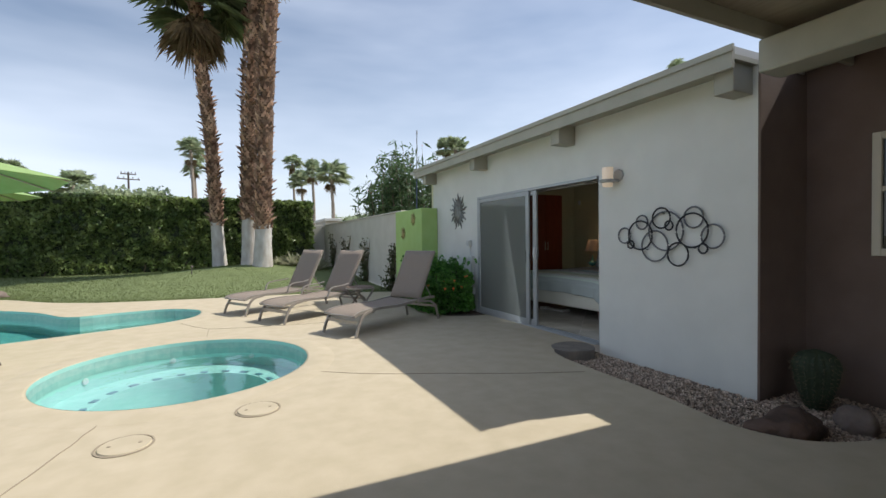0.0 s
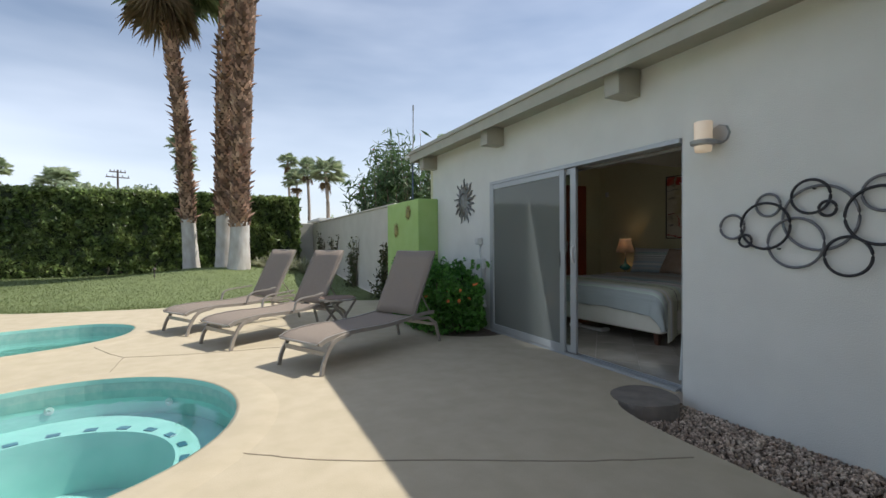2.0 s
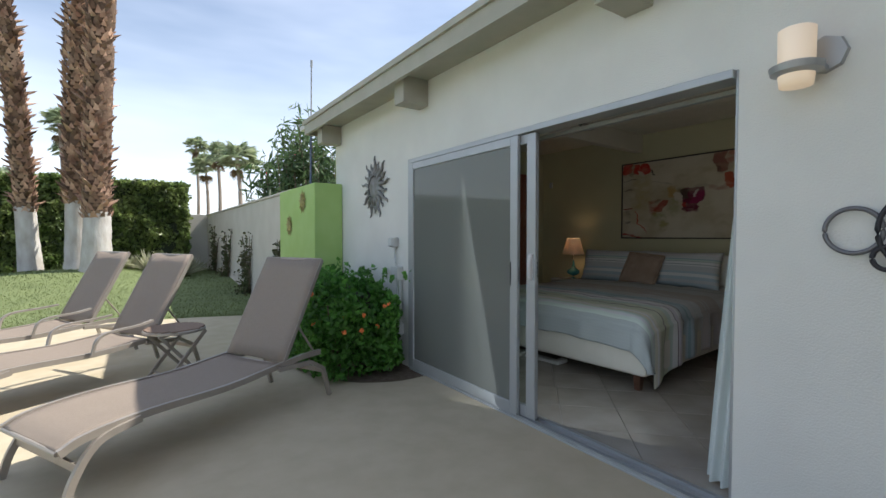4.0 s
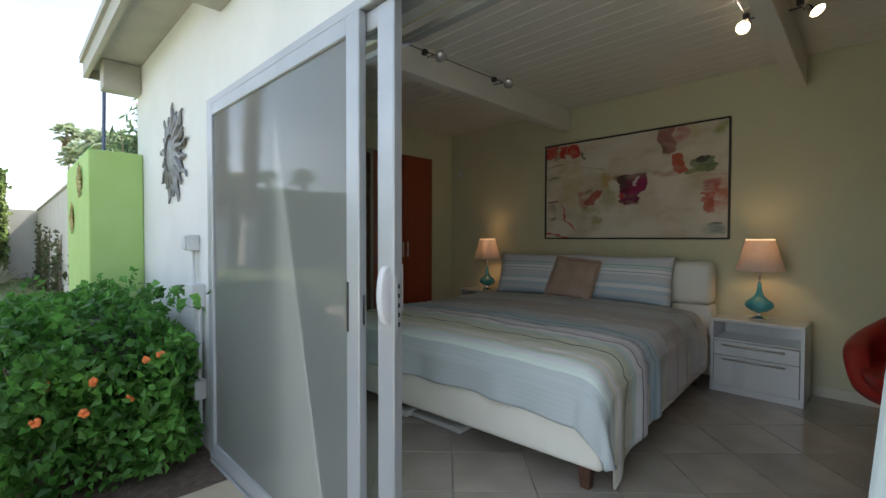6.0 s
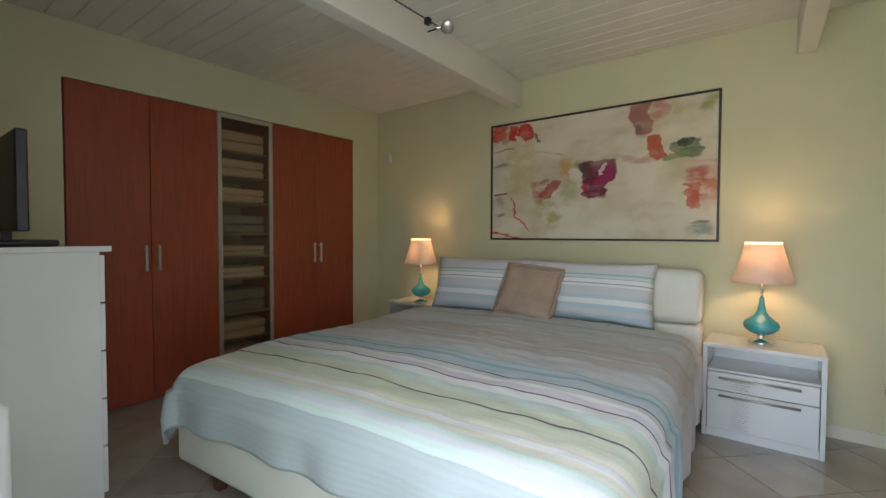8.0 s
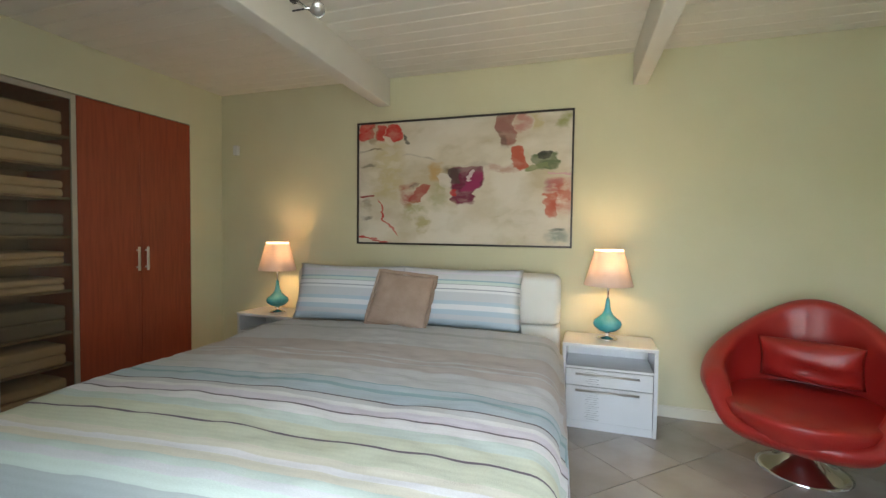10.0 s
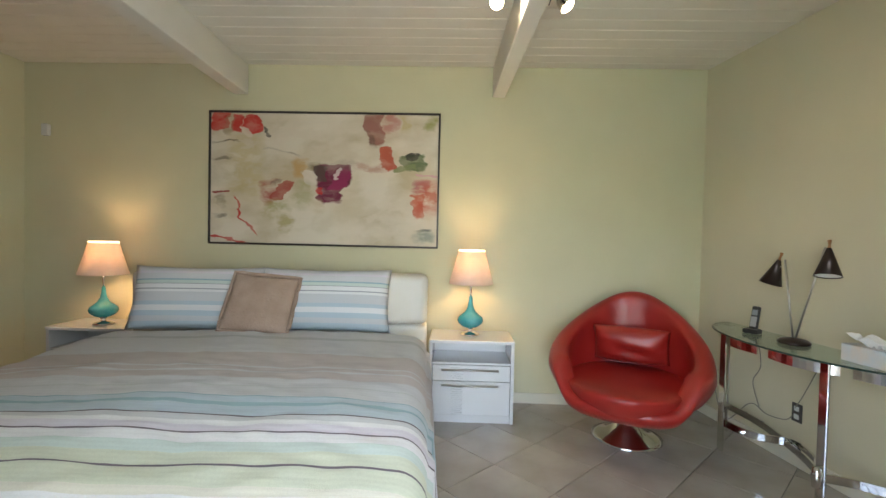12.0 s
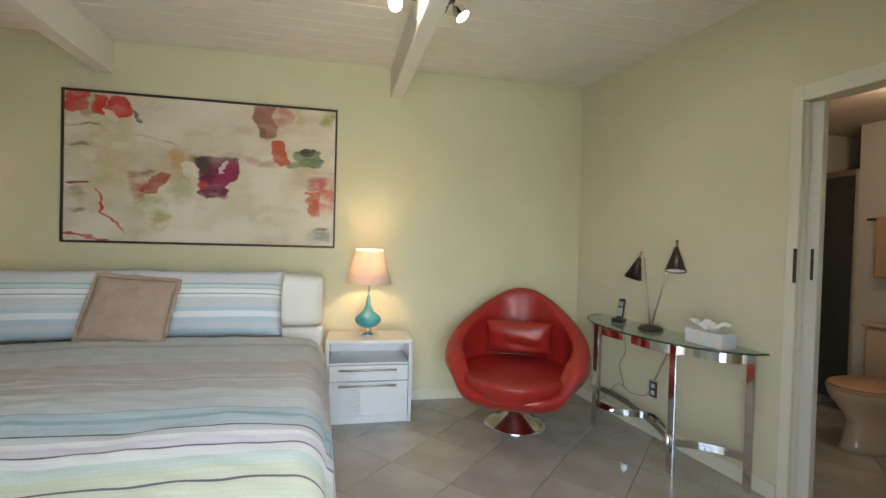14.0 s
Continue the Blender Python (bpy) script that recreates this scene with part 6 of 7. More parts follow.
# ---- outdoors: furniture on the deck ----
def lounge(x, y, turn, arms):
    """Foot-end middle at x, y; the length runs along local x."""
    lab = "taupe sling pool lounger with a raised back on the deck" if not arms else "taupe sling pool lounger with armrests and raised back"
    o = thing("sun_lounger", lab, "lounger", "pool loungers", (x, y, 0), turn)
    W = 0.30
    prof = smooth_line([(0.0, 0, 0.285), (0.12, 0, 0.325), (0.42, 0, 0.345), (0.90, 0, 0.335), (1.34, 0, 0.365)], 6)
    bm = bmesh.new()
    rows = []
    for p in prof:
        sag = 0.018
        rows.append([bm.verts.new((p.x, (W + 0.018) * (k / 4 - 1), p.z + 0.014 - sag * (1 - (k / 4 - 1) ** 2) - (0.010 if k in (0, 8) else 0))) for k in range(9)])
    for a, b in zip(rows, rows[1:]):
        for k in range(8):
            bm.faces.new((a[k], a[k + 1], b[k + 1], b[k]))
    s = part("seat_sling", bm, M_SLING, o, "woven taupe sling", True)
    s.modifiers.new("thick", "SOLIDIFY").thickness = 0.006
    back0, back1 = Vector((1.37, 0, 0.375)), Vector((1.78, 0, 1.12))
    bm = bmesh.new()
    rows = []
    for i in range(9):
        p = back0.lerp(back1, i / 8)
        rows.append([bm.verts.new((p.x - 0.020 + 0.02 * (1 - (k / 4 - 1) ** 2) + (0.012 if k in (0, 8) else 0), (W + 0.014) * (k / 4 - 1), p.z + 0.006)) for k in range(9)])
    for a, b in zip(rows, rows[1:]):
        for k in range(8):
            bm.faces.new((a[k], a[k + 1], b[k + 1], b[k]))
    s = part("back_sling", bm, M_SLING, o, "woven taupe backrest sling", True)
    s.modifiers.new("thick", "SOLIDIFY").thickness = 0.006
    for sy in (-1, 1):
        rail = [(q.x, sy * (W + 0.012), q.z) for q in prof] + [(1.55, sy * (W + 0.012), 0.38), (1.74, sy * (W + 0.012), 0.375)]
        part("side_rail", tube(rail, 0, flat=(0.012, 0.02)), M_LOUNGEFRAME, o)
        part("back_rail", tube([tuple(back0 + Vector((0, sy * (W + 0.002), 0))), tuple(back1 + Vector((0, sy * (W + 0.002), 0)))], 0, flat=(0.013, 0.016)), M_LOUNGEFRAME, o)
        part("leg", tube(smooth_line([(0.36, sy * (W + 0.03), 0.335), (0.16, sy * (W + 0.03), 0.29), (0.05, sy * (W + 0.035), 0.15), (0.0, sy * (W + 0.04), 0.002)], 5), 0, flat=(0.013, 0.018)), M_LOUNGEFRAME, o, "curved front leg")
        part("leg", tube([(1.30, sy * (W + 0.03), 0.345), (1.62, sy * (W + 0.03), 0.32), (1.75, sy * (W + 0.035), 0.24), (1.82, sy * (W + 0.04), 0.002)], 0, flat=(0.013, 0.016)), M_LOUNGEFRAME, o)
        part("strut", tube([tuple(back0.lerp(back1, 0.35) + Vector((0.02, sy * (W - 0.03), 0))), (1.72, sy * (W - 0.03), 0.37)], 0.009, 8), M_LOUNGEFRAME, o)
        if arms:
            part("armrest", tube(smooth_line([(0.86, sy * (W + 0.05), 0.34), (0.90, sy * (W + 0.055), 0.46), (1.0, sy * (W + 0.055), 0.505), (1.22, sy * (W + 0.05), 0.52), (1.37, sy * (W + 0.02), 0.54)], 5), 0, flat=(0.016, 0.009)), M_LOUNGEFRAME, o, "curved armrest")
    part("crossbar", tube([(0.07, -W - 0.03, 0.19), (0.07, W + 0.03, 0.19)], 0, flat=(0.008, 0.022)), M_LOUNGEFRAME, o)
    part("crossbar", tube([(1.76, -W - 0.03, 0.22), (1.76, W + 0.03, 0.22)], 0, flat=(0.008, 0.018)), M_LOUNGEFRAME, o)
    part("crossbar", tube([(0.0, -W, 0.283), (0.0, W, 0.283)], 0.012, 10), M_LOUNGEFRAME, o)
    part("crossbar", tube([(1.36, -W, 0.357), (1.36, W, 0.357)], 0.010, 10), M_LOUNGEFRAME, o)
    part("crossbar", tube([tuple(back1 + Vector((0, -W, 0))), tuple(back1 + Vector((0, W, 0)))], 0.014, 10), M_LOUNGEFRAME, o)


lounge(1.87, 6.19, 28.0, False)
lounge(1.10, 7.66, 30.0, True)
lounge(0.57, 8.83, 30.0, True)

o = thing("side_table", "round folding side table with a brown slatted top between the loungers", "side table", at=(2.61, 7.88, 0), turn=20)
part("rim", lathe([(0.235, 0.455), (0.25, 0.46), (0.25, 0.478), (0.235, 0.482)], 40), M_LOUNGEFRAME, o)
for k in range(9):
    yy = -0.2 + 0.05 * k
    hw = math.sqrt(max(0.0, 0.234 ** 2 - yy ** 2))
    part("slat", box(-hw, hw, yy - 0.022, yy + 0.022, 0.4825, 0.492, 0.002), mat("slat_brown", (0.22, 0.15, 0.11), 0.7), o) if k == 0 else part("slat", box(-hw, hw, yy - 0.022, yy + 0.022, 0.4825, 0.492, 0.002), bpy.data.materials["slat_brown"], o)
for sy in (-0.17, 0.17):
    part("leg", tube([(-0.19, sy, 0.002), (0.19, sy, 0.455)], 0, flat=(0.010, 0.014)), M_LOUNGEFRAME, o)
    part("leg", tube([(0.19, sy * 0.88, 0.002), (-0.19, sy * 0.88, 0.455)], 0, flat=(0.010, 0.014)), M_LOUNGEFRAME, o)
part("crossbar", tube([(-0.12, -0.17, 0.09), (-0.12, 0.17, 0.09)], 0.008, 8), M_LOUNGEFRAME, o)
part("crossbar", tube([(0.12, -0.15, 0.09), (0.12, 0.15, 0.09)], 0.008, 8), M_LOUNGEFRAME, o)


# umbrellas at the pool's far side: only their edges show
def umbrella(x, y, top, r, turn, tilt, label):
    o = thing("umbrella", label, "umbrella", "green umbrellas by the pool", (x, y, 0), turn)
    bm = bmesh.new()
    n = 8
    tilt_m = pose(0, 0, top, 0, tilt, 0)
    apex = bm.verts.new(tilt_m @ Vector((0, 0, 0.42)))
    ring = []
    for i in range(n * 6):
        a = i * math.tau / (n * 6)
        k = (i % 6) / 6
        rr = r * (1 - 0.07 * math.sin(math.pi * k))
        ring.append((rr * math.cos(a), rr * math.sin(a)))
    mid = [bm.verts.new(tilt_m @ Vector((p[0] * 0.5, p[1] * 0.5, 0.27))) for p in ring]
    low = [bm.verts.new(tilt_m @ Vector((p[0], p[1], 0.0))) for p in ring]
    hem = [bm.verts.new(tilt_m @ Vector((p[0], p[1], -0.10))) for p in ring]
    for i in range(len(ring)):
        bm.faces.new((apex, mid[i - 1], mid[i]))
        bm.faces.new((mid[i - 1], low[i - 1], low[i], mid[i]))
    c = part("canopy", bm, M_UMBRELLA, o, "faded green canvas canopy")
    c.modifiers.new("thick", "SOLIDIFY").thickness = 0.006
    for i in range(n):
        a = i * math.tau / n
        part("rib", tube([tuple(tilt_m @ Vector((0, 0, 0.39))), tuple(tilt_m @ Vector((r * 0.5 * math.cos(a), r * 0.5 * math.sin(a), 0.24))), tuple(tilt_m @ Vector((r * 0.99 * math.cos(a), r * 0.99 * math.sin(a), -0.02)))], 0.010, 6), M_LOUNGEFRAME, o)
    part("pole", tube([(0, 0, 0.05), (0, 0, top + 0.3)], 0.022, 12), M_STEEL, o)
    part("base", lathe([(0, 0), (0.3, 0), (0.3, 0.05), (0.06, 0.07), (0.05, 0.2), (0, 0.2)], 32), M_ROCK, o)
    return o


umbrella(-2.92, 7.3, 2.03, 1.6, 2, -4, "green canvas market umbrella standing beside the pool")
umbrella(-5.15, 12.6, 2.36, 1.9, 10, 0, "second green canvas umbrella farther along the pool")

# wall things
o = thing("ring_sculpture", "wall sculpture of interlocking black and grey iron rings", "wall sculpture")
for y, z, r, dark in ((3.70, 1.335, 0.085, 0), (3.475, 1.335, 0.155, 1), (3.46, 1.475, 0.075, 0), (3.60, 1.235, 0.042, 1), (3.30, 1.22, 0.16, 0), (3.17, 1.375, 0.20, 0),
                      (3.21, 1.51, 0.105, 1), (3.12, 1.43, 0.045, 1), (3.02, 1.14, 0.115, 1), (2.86, 1.50, 0.10, 0), (2.87, 1.375, 0.165, 1), (2.755, 1.20, 0.045, 1), (2.67, 1.315, 0.11, 0)):
    pts = [(4.575 - (0.012 if dark else 0.0), y + r * math.cos(a), z + r * math.sin(a)) for a in [i * math.tau / 40 for i in range(40)]]
    part("ring", tube(pts, 0.009, 8, closed=True), M_RING if dark else M_RINGGREY, o, "black iron ring" if dark else "grey iron ring", True)
for y, z in ((3.4, 1.18), (3.2, 1.56), (2.85, 1.205)):
    part("stand_off", tube([(4.575, y, z), (4.6, y, z)], 0.006, 8), M_RING, o)


def sun_art(m, r, material, label, face=True):
    o = thing("sun_ornament", label, "wall ornament")
    o.matrix_world = m
    part("face", lathe([(0, 0.02), (r * 0.2, 0.028), (r * 0.38, 0.018), (r * 0.42, 0.0), (0, 0.0)], 36), material, o, smooth=True)
    for i in range(18):
        a = i * math.tau / 18
        L = r * (1.0 if i % 2 == 0 else 0.82)
        pts = [(r * 0.36 * math.cos(a), r * 0.36 * math.sin(a), 0.008)]
        for k in range(1, 7):
            q = r * 0.36 + (L - r * 0.36) * k / 6
            b = a + 0.05 * math.sin(k * 1.6)
            pts.append((q * math.cos(b), q * math.sin(b), 0.008))
        part("ray", tube(pts, [r * 0.085 * (1 - k / 7.5) for k in range(7)], 6), material, o)


sun_art(pose(4.592, 7.83, 1.865, 0, -90, 0), 0.36, M_SUNMETAL, "weathered metal sun ornament on the white wall")
sun_art(pose(4.214, 9.30, 1.78, 0, -90, 0), 0.16, M_RUSTY, "small rusty gilt sun ornament on the lime pillar")
sun_art(pose(4.214, 9.95, 1.47, 0, -90, 0), 0.16, M_RUSTY, "small rusty gilt sun ornament low on the lime pillar")

o = thing("wall_sconce", "grey metal wall sconce with a glowing frosted glass cylinder", "wall lamp", at=(4.6, 3.86, 2.0))
part("plate", merge(None, lathe([(0.0, 0.0), (0.075, 0.0), (0.07, 0.02), (0.0, 0.022)], 8), pose(-0.001, -0.06, 0.03, 0, -90, 0)), M_SCONCEMETAL, o)
part("arm", box(-0.13, -0.015, -0.075, -0.045, -0.04, -0.015, 0.004), M_SCONCEMETAL, o)
part("cup", lathe([(0.05, -0.06), (0.085, -0.045), (0.09, -0.02), (0.08, -0.015), (0.05, -0.02)], 32, at=(-0.115, 0.0, 0)), M_SCONCEMETAL, o, "grey metal ring")
part("glass", lathe([(0.0, -0.10), (0.055, -0.098), (0.06, -0.06), (0.062, 0.12), (0.055, 0.124), (0.0, 0.124)], 32, at=(-0.115, 0.0, 0)), M_SCONCEGLASS, o, "frosted glass cylinder", True)

o = thing("meter_box", "grey outdoor electric boxes and conduit on the white wall", "electric box")
part("box", box(4.53, 4.599, 7.30, 7.40, 1.20, 1.30, 0.006), M_METER, o)
part("cover", box(4.515, 4.5295, 7.31, 7.39, 1.21, 1.29, 0.004), M_METER, o)
part("box", box(4.52, 4.599, 7.20, 7.34, 0.86, 1.0, 0.006), M_METER, o)
part("pipe", tube([(4.575, 7.345, 1.2), (4.575, 7.345, 1.08), (4.56, 7.30, 1.04), (4.56, 7.28, 1.0)], 0.011, 8), M_METER, o)
part("pipe", tube([(4.57, 7.28, 0.86), (4.57, 7.28, 0.02)], 0.016, 8), M_METER, o)
part("pipe", tube([(4.57, 7.22, 0.86), (4.57, 7.22, 0.02)], 0.012, 8), M_METER, o)
part("box", box(4.53, 4.599, 7.19, 7.29, 0.30, 0.42, 0.006), M_METER, o)

o = thing("antenna_pole", "thin blue-grey pole rising behind the lime pillar", "pole")
part("pole", tube([(4.42, 9.6, 2.0), (4.44, 9.62, 2.9)], 0.016, 8), M_BLUEPOLE, o)
part("rod", tube([(4.44, 9.62, 2.9), (4.46, 9.64, 3.75)], 0.010, 8), M_SUNMETAL, o)
part("tip", tube([(4.46, 9.64, 3.75), (4.465, 9.65, 3.85)], 0.015, 8), M_SUNMETAL, o)


# ---- plants ----
def foliage(name, label, cat, at, rng, centres, size, material, stems, flowers=(), aspect=1.7, flower_mat=None, droop=0.0):
    o = thing(name, label, cat, at=at)
    v, f = leaves(rng, centres, size, aspect=aspect, droop=droop)
    mesh_of("leaves", v, f, material, o)
    bm = None
    for s in stems:
        bm = tube(s, [0.022 * (1 - 0.75 * k / (len(s) - 1)) for k in range(len(s))], 5, bm)
    if bm:
        part("stems", bm, M_STEM, o)
    for c in flowers:
        fl = None
        for q in range(6):
            d = Vector((rng.gauss(0, 1), rng.gauss(0, 1), rng.gauss(0, 1))).normalized() * 0.013
            e = bmesh.new()
            bmesh.ops.create_icosphere(e, subdivisions=1, radius=0.012)
            fl = merge(fl, e, Matrix.Translation(Vector(c) + d))
        part("flower", fl, flower_mat or M_ORANGE, o, "small orange flower cluster" if flower_mat is None else "")
    return o


rng = random.Random(21)
pts, fl = [], []
BX0, BX1, BY0, BY1, BZ = 3.62, 4.55, 6.92, 8.78, 0.99


def bush_top(x, y):
    return BZ - 0.10 + 0.09 * noise.noise(Vector((x * 2.6, y * 2.2, 0))) + 0.03 * noise.noise(Vector((x * 9, y * 9, 0)))


while len(pts) < 16000:
    x, y, z = rng.uniform(BX0 - 0.05, BX1 + 0.05), rng.uniform(BY0 - 0.1, BY1), rng.uniform(0.03, BZ + 0.05)
    u, v = (x - (BX0 + BX1) / 2) / (BX1 - BX0) * 2, (y - (BY0 + BY1) / 2) / (BY1 - BY0) * 2
    w_ = z / bush_top(x, y)
    lim = 1.0 + 0.16 * noise.noise(Vector((x * 3, y * 3, z * 3)))
    d = (abs(u) ** 4.5 + abs(v) ** 5 + abs(max(w_, 0.0)) ** 6) ** (1 / 5.0)
    if d > lim or d < 0.62 or (z < 0.12 and d < 0.8):
        continue
    pts.append((x, y, z))
surface = [p for p in pts if p[0] < BX0 + 0.09 and p[2] > 0.4 or p[1] < BY0 + 0.08 and p[2] > 0.3]
for k in range(15):
    p = surface[int(rng.random() * len(surface))]
    fl.append((p[0] - 0.04, p[1] - 0.03, p[2] + 0.02))
stems = []
for k in range(26):
    x0, y0 = rng.uniform(BX0 + 0.15, BX1 - 0.1), rng.uniform(BY0 + 0.15, BY1 - 0.15)
    x1, y1 = x0 + rng.uniform(-0.25, 0.15), y0 + rng.uniform(-0.25, 0.25)
    stems.append([(x0, y0, -0.02), ((x0 + x1) / 2, (y0 + y1) / 2, 0.3), (x1, y1, 0.7)])
for k in range(40):
    x0, y0 = rng.uniform(BX0, BX1), rng.uniform(BY0, BY1)
    h = rng.uniform(0.03, 0.12)
    for q in range(5):
        pts.append((x0 + rng.gauss(0, 0.015), y0 + rng.gauss(0, 0.015), bush_top(x0, y0) + h * q / 4))
foliage("flowering_bush", "dense green bush with small orange flowers by the white wall", "bush", (0, 0, 0), rng, pts, 0.045, M_BUSH, stems, fl, aspect=1.35)
# solid filler painted near-black as the bush's inner shade
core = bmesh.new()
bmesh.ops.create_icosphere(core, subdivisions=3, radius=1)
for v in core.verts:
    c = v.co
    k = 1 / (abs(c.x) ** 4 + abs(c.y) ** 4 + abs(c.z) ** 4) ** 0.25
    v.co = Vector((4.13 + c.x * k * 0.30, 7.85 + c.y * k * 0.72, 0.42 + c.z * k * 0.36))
core_ob = part("core", core, M_HEDGESHADE, bpy.data.objects["flowering_bush"], "near-black solid for the shade inside the bush")

# hedge at the back
hedge = thing("hedge", "tall clipped green hedge along the back of the lawn", "hedge")
rng = random.Random(31)
HV, HN = [], []


def hedge_top(x):
    return 2.98 - 0.004 * x + 0.05 * noise.noise(Vector((x * 0.8, 0, 0))) + 0.03 * noise.noise(Vector((x * 4, 2, 0)))


for k in range(44000):
    x = rng.uniform(-13, 3.62)
    if rng.random() < 0.82:
        z = 0.15 + (hedge_top(x) - 0.15) * rng.random()
        y = 20.0 - 0.22 * noise.noise(Vector((x * 1.7, z * 1.7, 0))) - 0.16 * noise.noise(Vector((x * 4, z * 4, 3))) + abs(rng.gauss(0, 0.07))
        if z < 0.4 and rng.random() < 0.3:
            continue
    else:
        z = hedge_top(x) + rng.gauss(0, 0.05)
        y = rng.uniform(20.0, 20.9)
    HV.append((x, y, z))
for k in range(5000):
    z = rng.uniform(0.3, 3.0)
    HV.append((3.62 + rng.gauss(0, 0.06), rng.uniform(20, 20.9), z))
v, f = leaves(rng, HV, 0.105, aspect=1.5)
mesh_of("leaves", v, f, M_HEDGE, hedge)
# plain box behind the leaves, its dark colour is the hedge's inner shade
part("core", box(-13, 3.5, 20.12, 20.85, 0.02, 2.88), M_HEDGESHADE, hedge, "near-black box for the shade inside the hedge")
bm = None
for k in range(34):
    x = -12.8 + k * 0.49 + rng.uniform(-0.1, 0.1)
    bm = tube([(x, 20.15, lawn_z(min(x, 4.3), 20.0) - 0.1), (x + rng.uniform(-0.1, 0.1), 20.1, 0.4), (x + rng.uniform(-0.25, 0.25), 20.15, 0.9)], [0.05, 0.035, 0.02], 6, bm)
part("trunks", bm, M_STEM, hedge, "thin grey hedge trunks")


def fan_leaf(bm_v, bm_f, base, direction, length, rng, width=1.0, droop=0.35):
    """A fan-palm leaf: a stalk and a half-round fan of narrow blades."""
    d = Vector(direction).normalized()
    s = d.cross(Vector((0, 0, 1)))
    s = s.normalized() if s.length > 0.1 else Vector((1, 0, 0))
    u = s.cross(d).normalized()
    tip = Vector(base) + d * length * 0.45
    b = len(bm_v)
    w = 0.02
    bm_v += [Vector(base) - s * w, Vector(base) + s * w, tip + s * w * 0.6, tip - s * w * 0.6]
    bm_f.append((b, b + 1, b + 2, b + 3))
    n = 21
    R = length * 0.55
    for i in range(n):
        a = (i / (n - 1) - 0.5) * math.radians(210)
        q = d * math.cos(a) + s * math.sin(a)
        perp = (s * math.cos(a) - d * math.sin(a)) * R * 0.052 * width
        end = tip + q * R * rng.uniform(0.85, 1.1) - Vector((0, 0, droop * R * rng.uniform(0.5, 1.1)))
        mid = tip + q * R * 0.55 + u * 0.02 - Vector((0, 0, droop * R * 0.15))
        b = len(bm_v)
        bm_v += [tip, mid - perp, end, mid + perp]
        bm_f += [(b, b + 1, b + 2), (b, b + 2, b + 3)]


def fan_palm(name, label, line, r0, r1, white_to, crown, seed, bark_size=0.2, spray=46, leaf=1.6, group="", bark=1.0):
    rng = random.Random(seed)
    o = thing(name, label, "palm tree", group, tuple(line[0]))
    pts = smooth_line([Vector(p) - Vector(line[0]) for p in line], 8)
    L = len(pts) - 1
    radii = [r0 * 0.35 * math.exp(-14.0 * k / L) + (r0 + (r1 - r0) * k / L) * (1 - math.exp(-30 * (k + 1) / L) * 0.2) for k in range(L + 1)]
    radii = [min(r, r0 * 1.6) for r in radii]
    kw = max(1, min(range(L + 1), key=lambda q: abs(pts[q].z - white_to))) if white_to else 0
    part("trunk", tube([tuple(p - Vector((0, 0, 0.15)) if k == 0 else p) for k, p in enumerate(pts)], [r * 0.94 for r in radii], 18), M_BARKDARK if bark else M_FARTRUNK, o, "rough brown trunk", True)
    if white_to > 0:
        zw = pts[kw].z
        wl_ = [p for p in pts if p.z <= zw]
        bm = bmesh.new()
        rows = []
        K = 30
        for k in range(K + 1):
            q = k / K * (len(wl_) - 1)
            i = min(int(q), len(wl_) - 2)
            c = wl_[i].lerp(wl_[i + 1], q - i)
            rr = radii[i] + (radii[i + 1] - radii[i]) * (q - i)
            rows.append([bm.verts.new((c.x + math.cos(a) * rr * (1.02 + 0.05 * noise.noise(Vector((math.cos(a) * 3, math.sin(a) * 3, c.z * 4)))), c.y + math.sin(a) * rr * (1.02 + 0.05 * noise.noise(Vector((math.cos(a) * 3, math.sin(a) * 3, c.z * 4 + 7)))),
                                       c.z - (0.1 if k == 0 else 0))) for a in [j * math.tau / 24 for j in range(24)]])
        for a, b in zip(rows, rows[1:]):
            for i in range(24):
                bm.faces.new((a[i - 1], a[i], b[i], b[i - 1]))
        part("painted_foot", bm, M_WHITEWASH, o, "whitewashed lower trunk", True)
    if bark:
        v, f = [], []
        height = pts[-1].z
        z = pts[kw].z - 0.15 if white_to else 0
        row = 0
        while z < height:
            q = z / height * L
            i = min(int(q), L - 1)
            c = pts[i].lerp(pts[i + 1], q - i)
            rr = radii[i] + (radii[i + 1] - radii[i]) * (q - i)
            n = max(7, int(math.tau * rr / bark_size))
            for k in range(n):
                a = (k + 0.5 * (row % 2) + rng.uniform(-0.15, 0.15)) * math.tau / n
                out = Vector((math.cos(a), math.sin(a), 0))
                sd = Vector((-math.sin(a), math.cos(a), 0))
                w = bark_size * rng.uniform(0.38, 0.55)
                h = bark_size * rng.uniform(0.6, 1.35)
                fl_ = rng.uniform(0.03, 0.12) + (0.14 if rng.random() < 0.10 else 0)
                c0 = Vector((c.x, c.y, z)) + out * rr * 0.93
                b = len(v)
                v += [c0 - sd * w, c0 + sd * w, c0 + sd * w * 0.5 + out * fl_ * 0.7 + Vector((0, 0, h * 0.6)), c0 + out * fl_ + sd * rng.uniform(-0.03, 0.03) + Vector((0, 0, h)), c0 - sd * w * 0.5 + out * fl_ * 0.7 + Vector((0, 0, h * 0.6)),
                      c0 - out * 0.02 + Vector((0, 0, h * 0.5))]
                f += [(b, b + 1, b + 2, b + 4), (b + 4, b + 2, b + 3), (b + 1, b + 5, b + 2), (b + 5, b, b + 4), (b + 2, b + 5, b + 3), (b + 5, b + 4, b + 3)]
            z += bark_size * 0.55
            row += 1
        mesh_of("bark", v, f, M_BARK, o, "shaggy brown bark stubs")
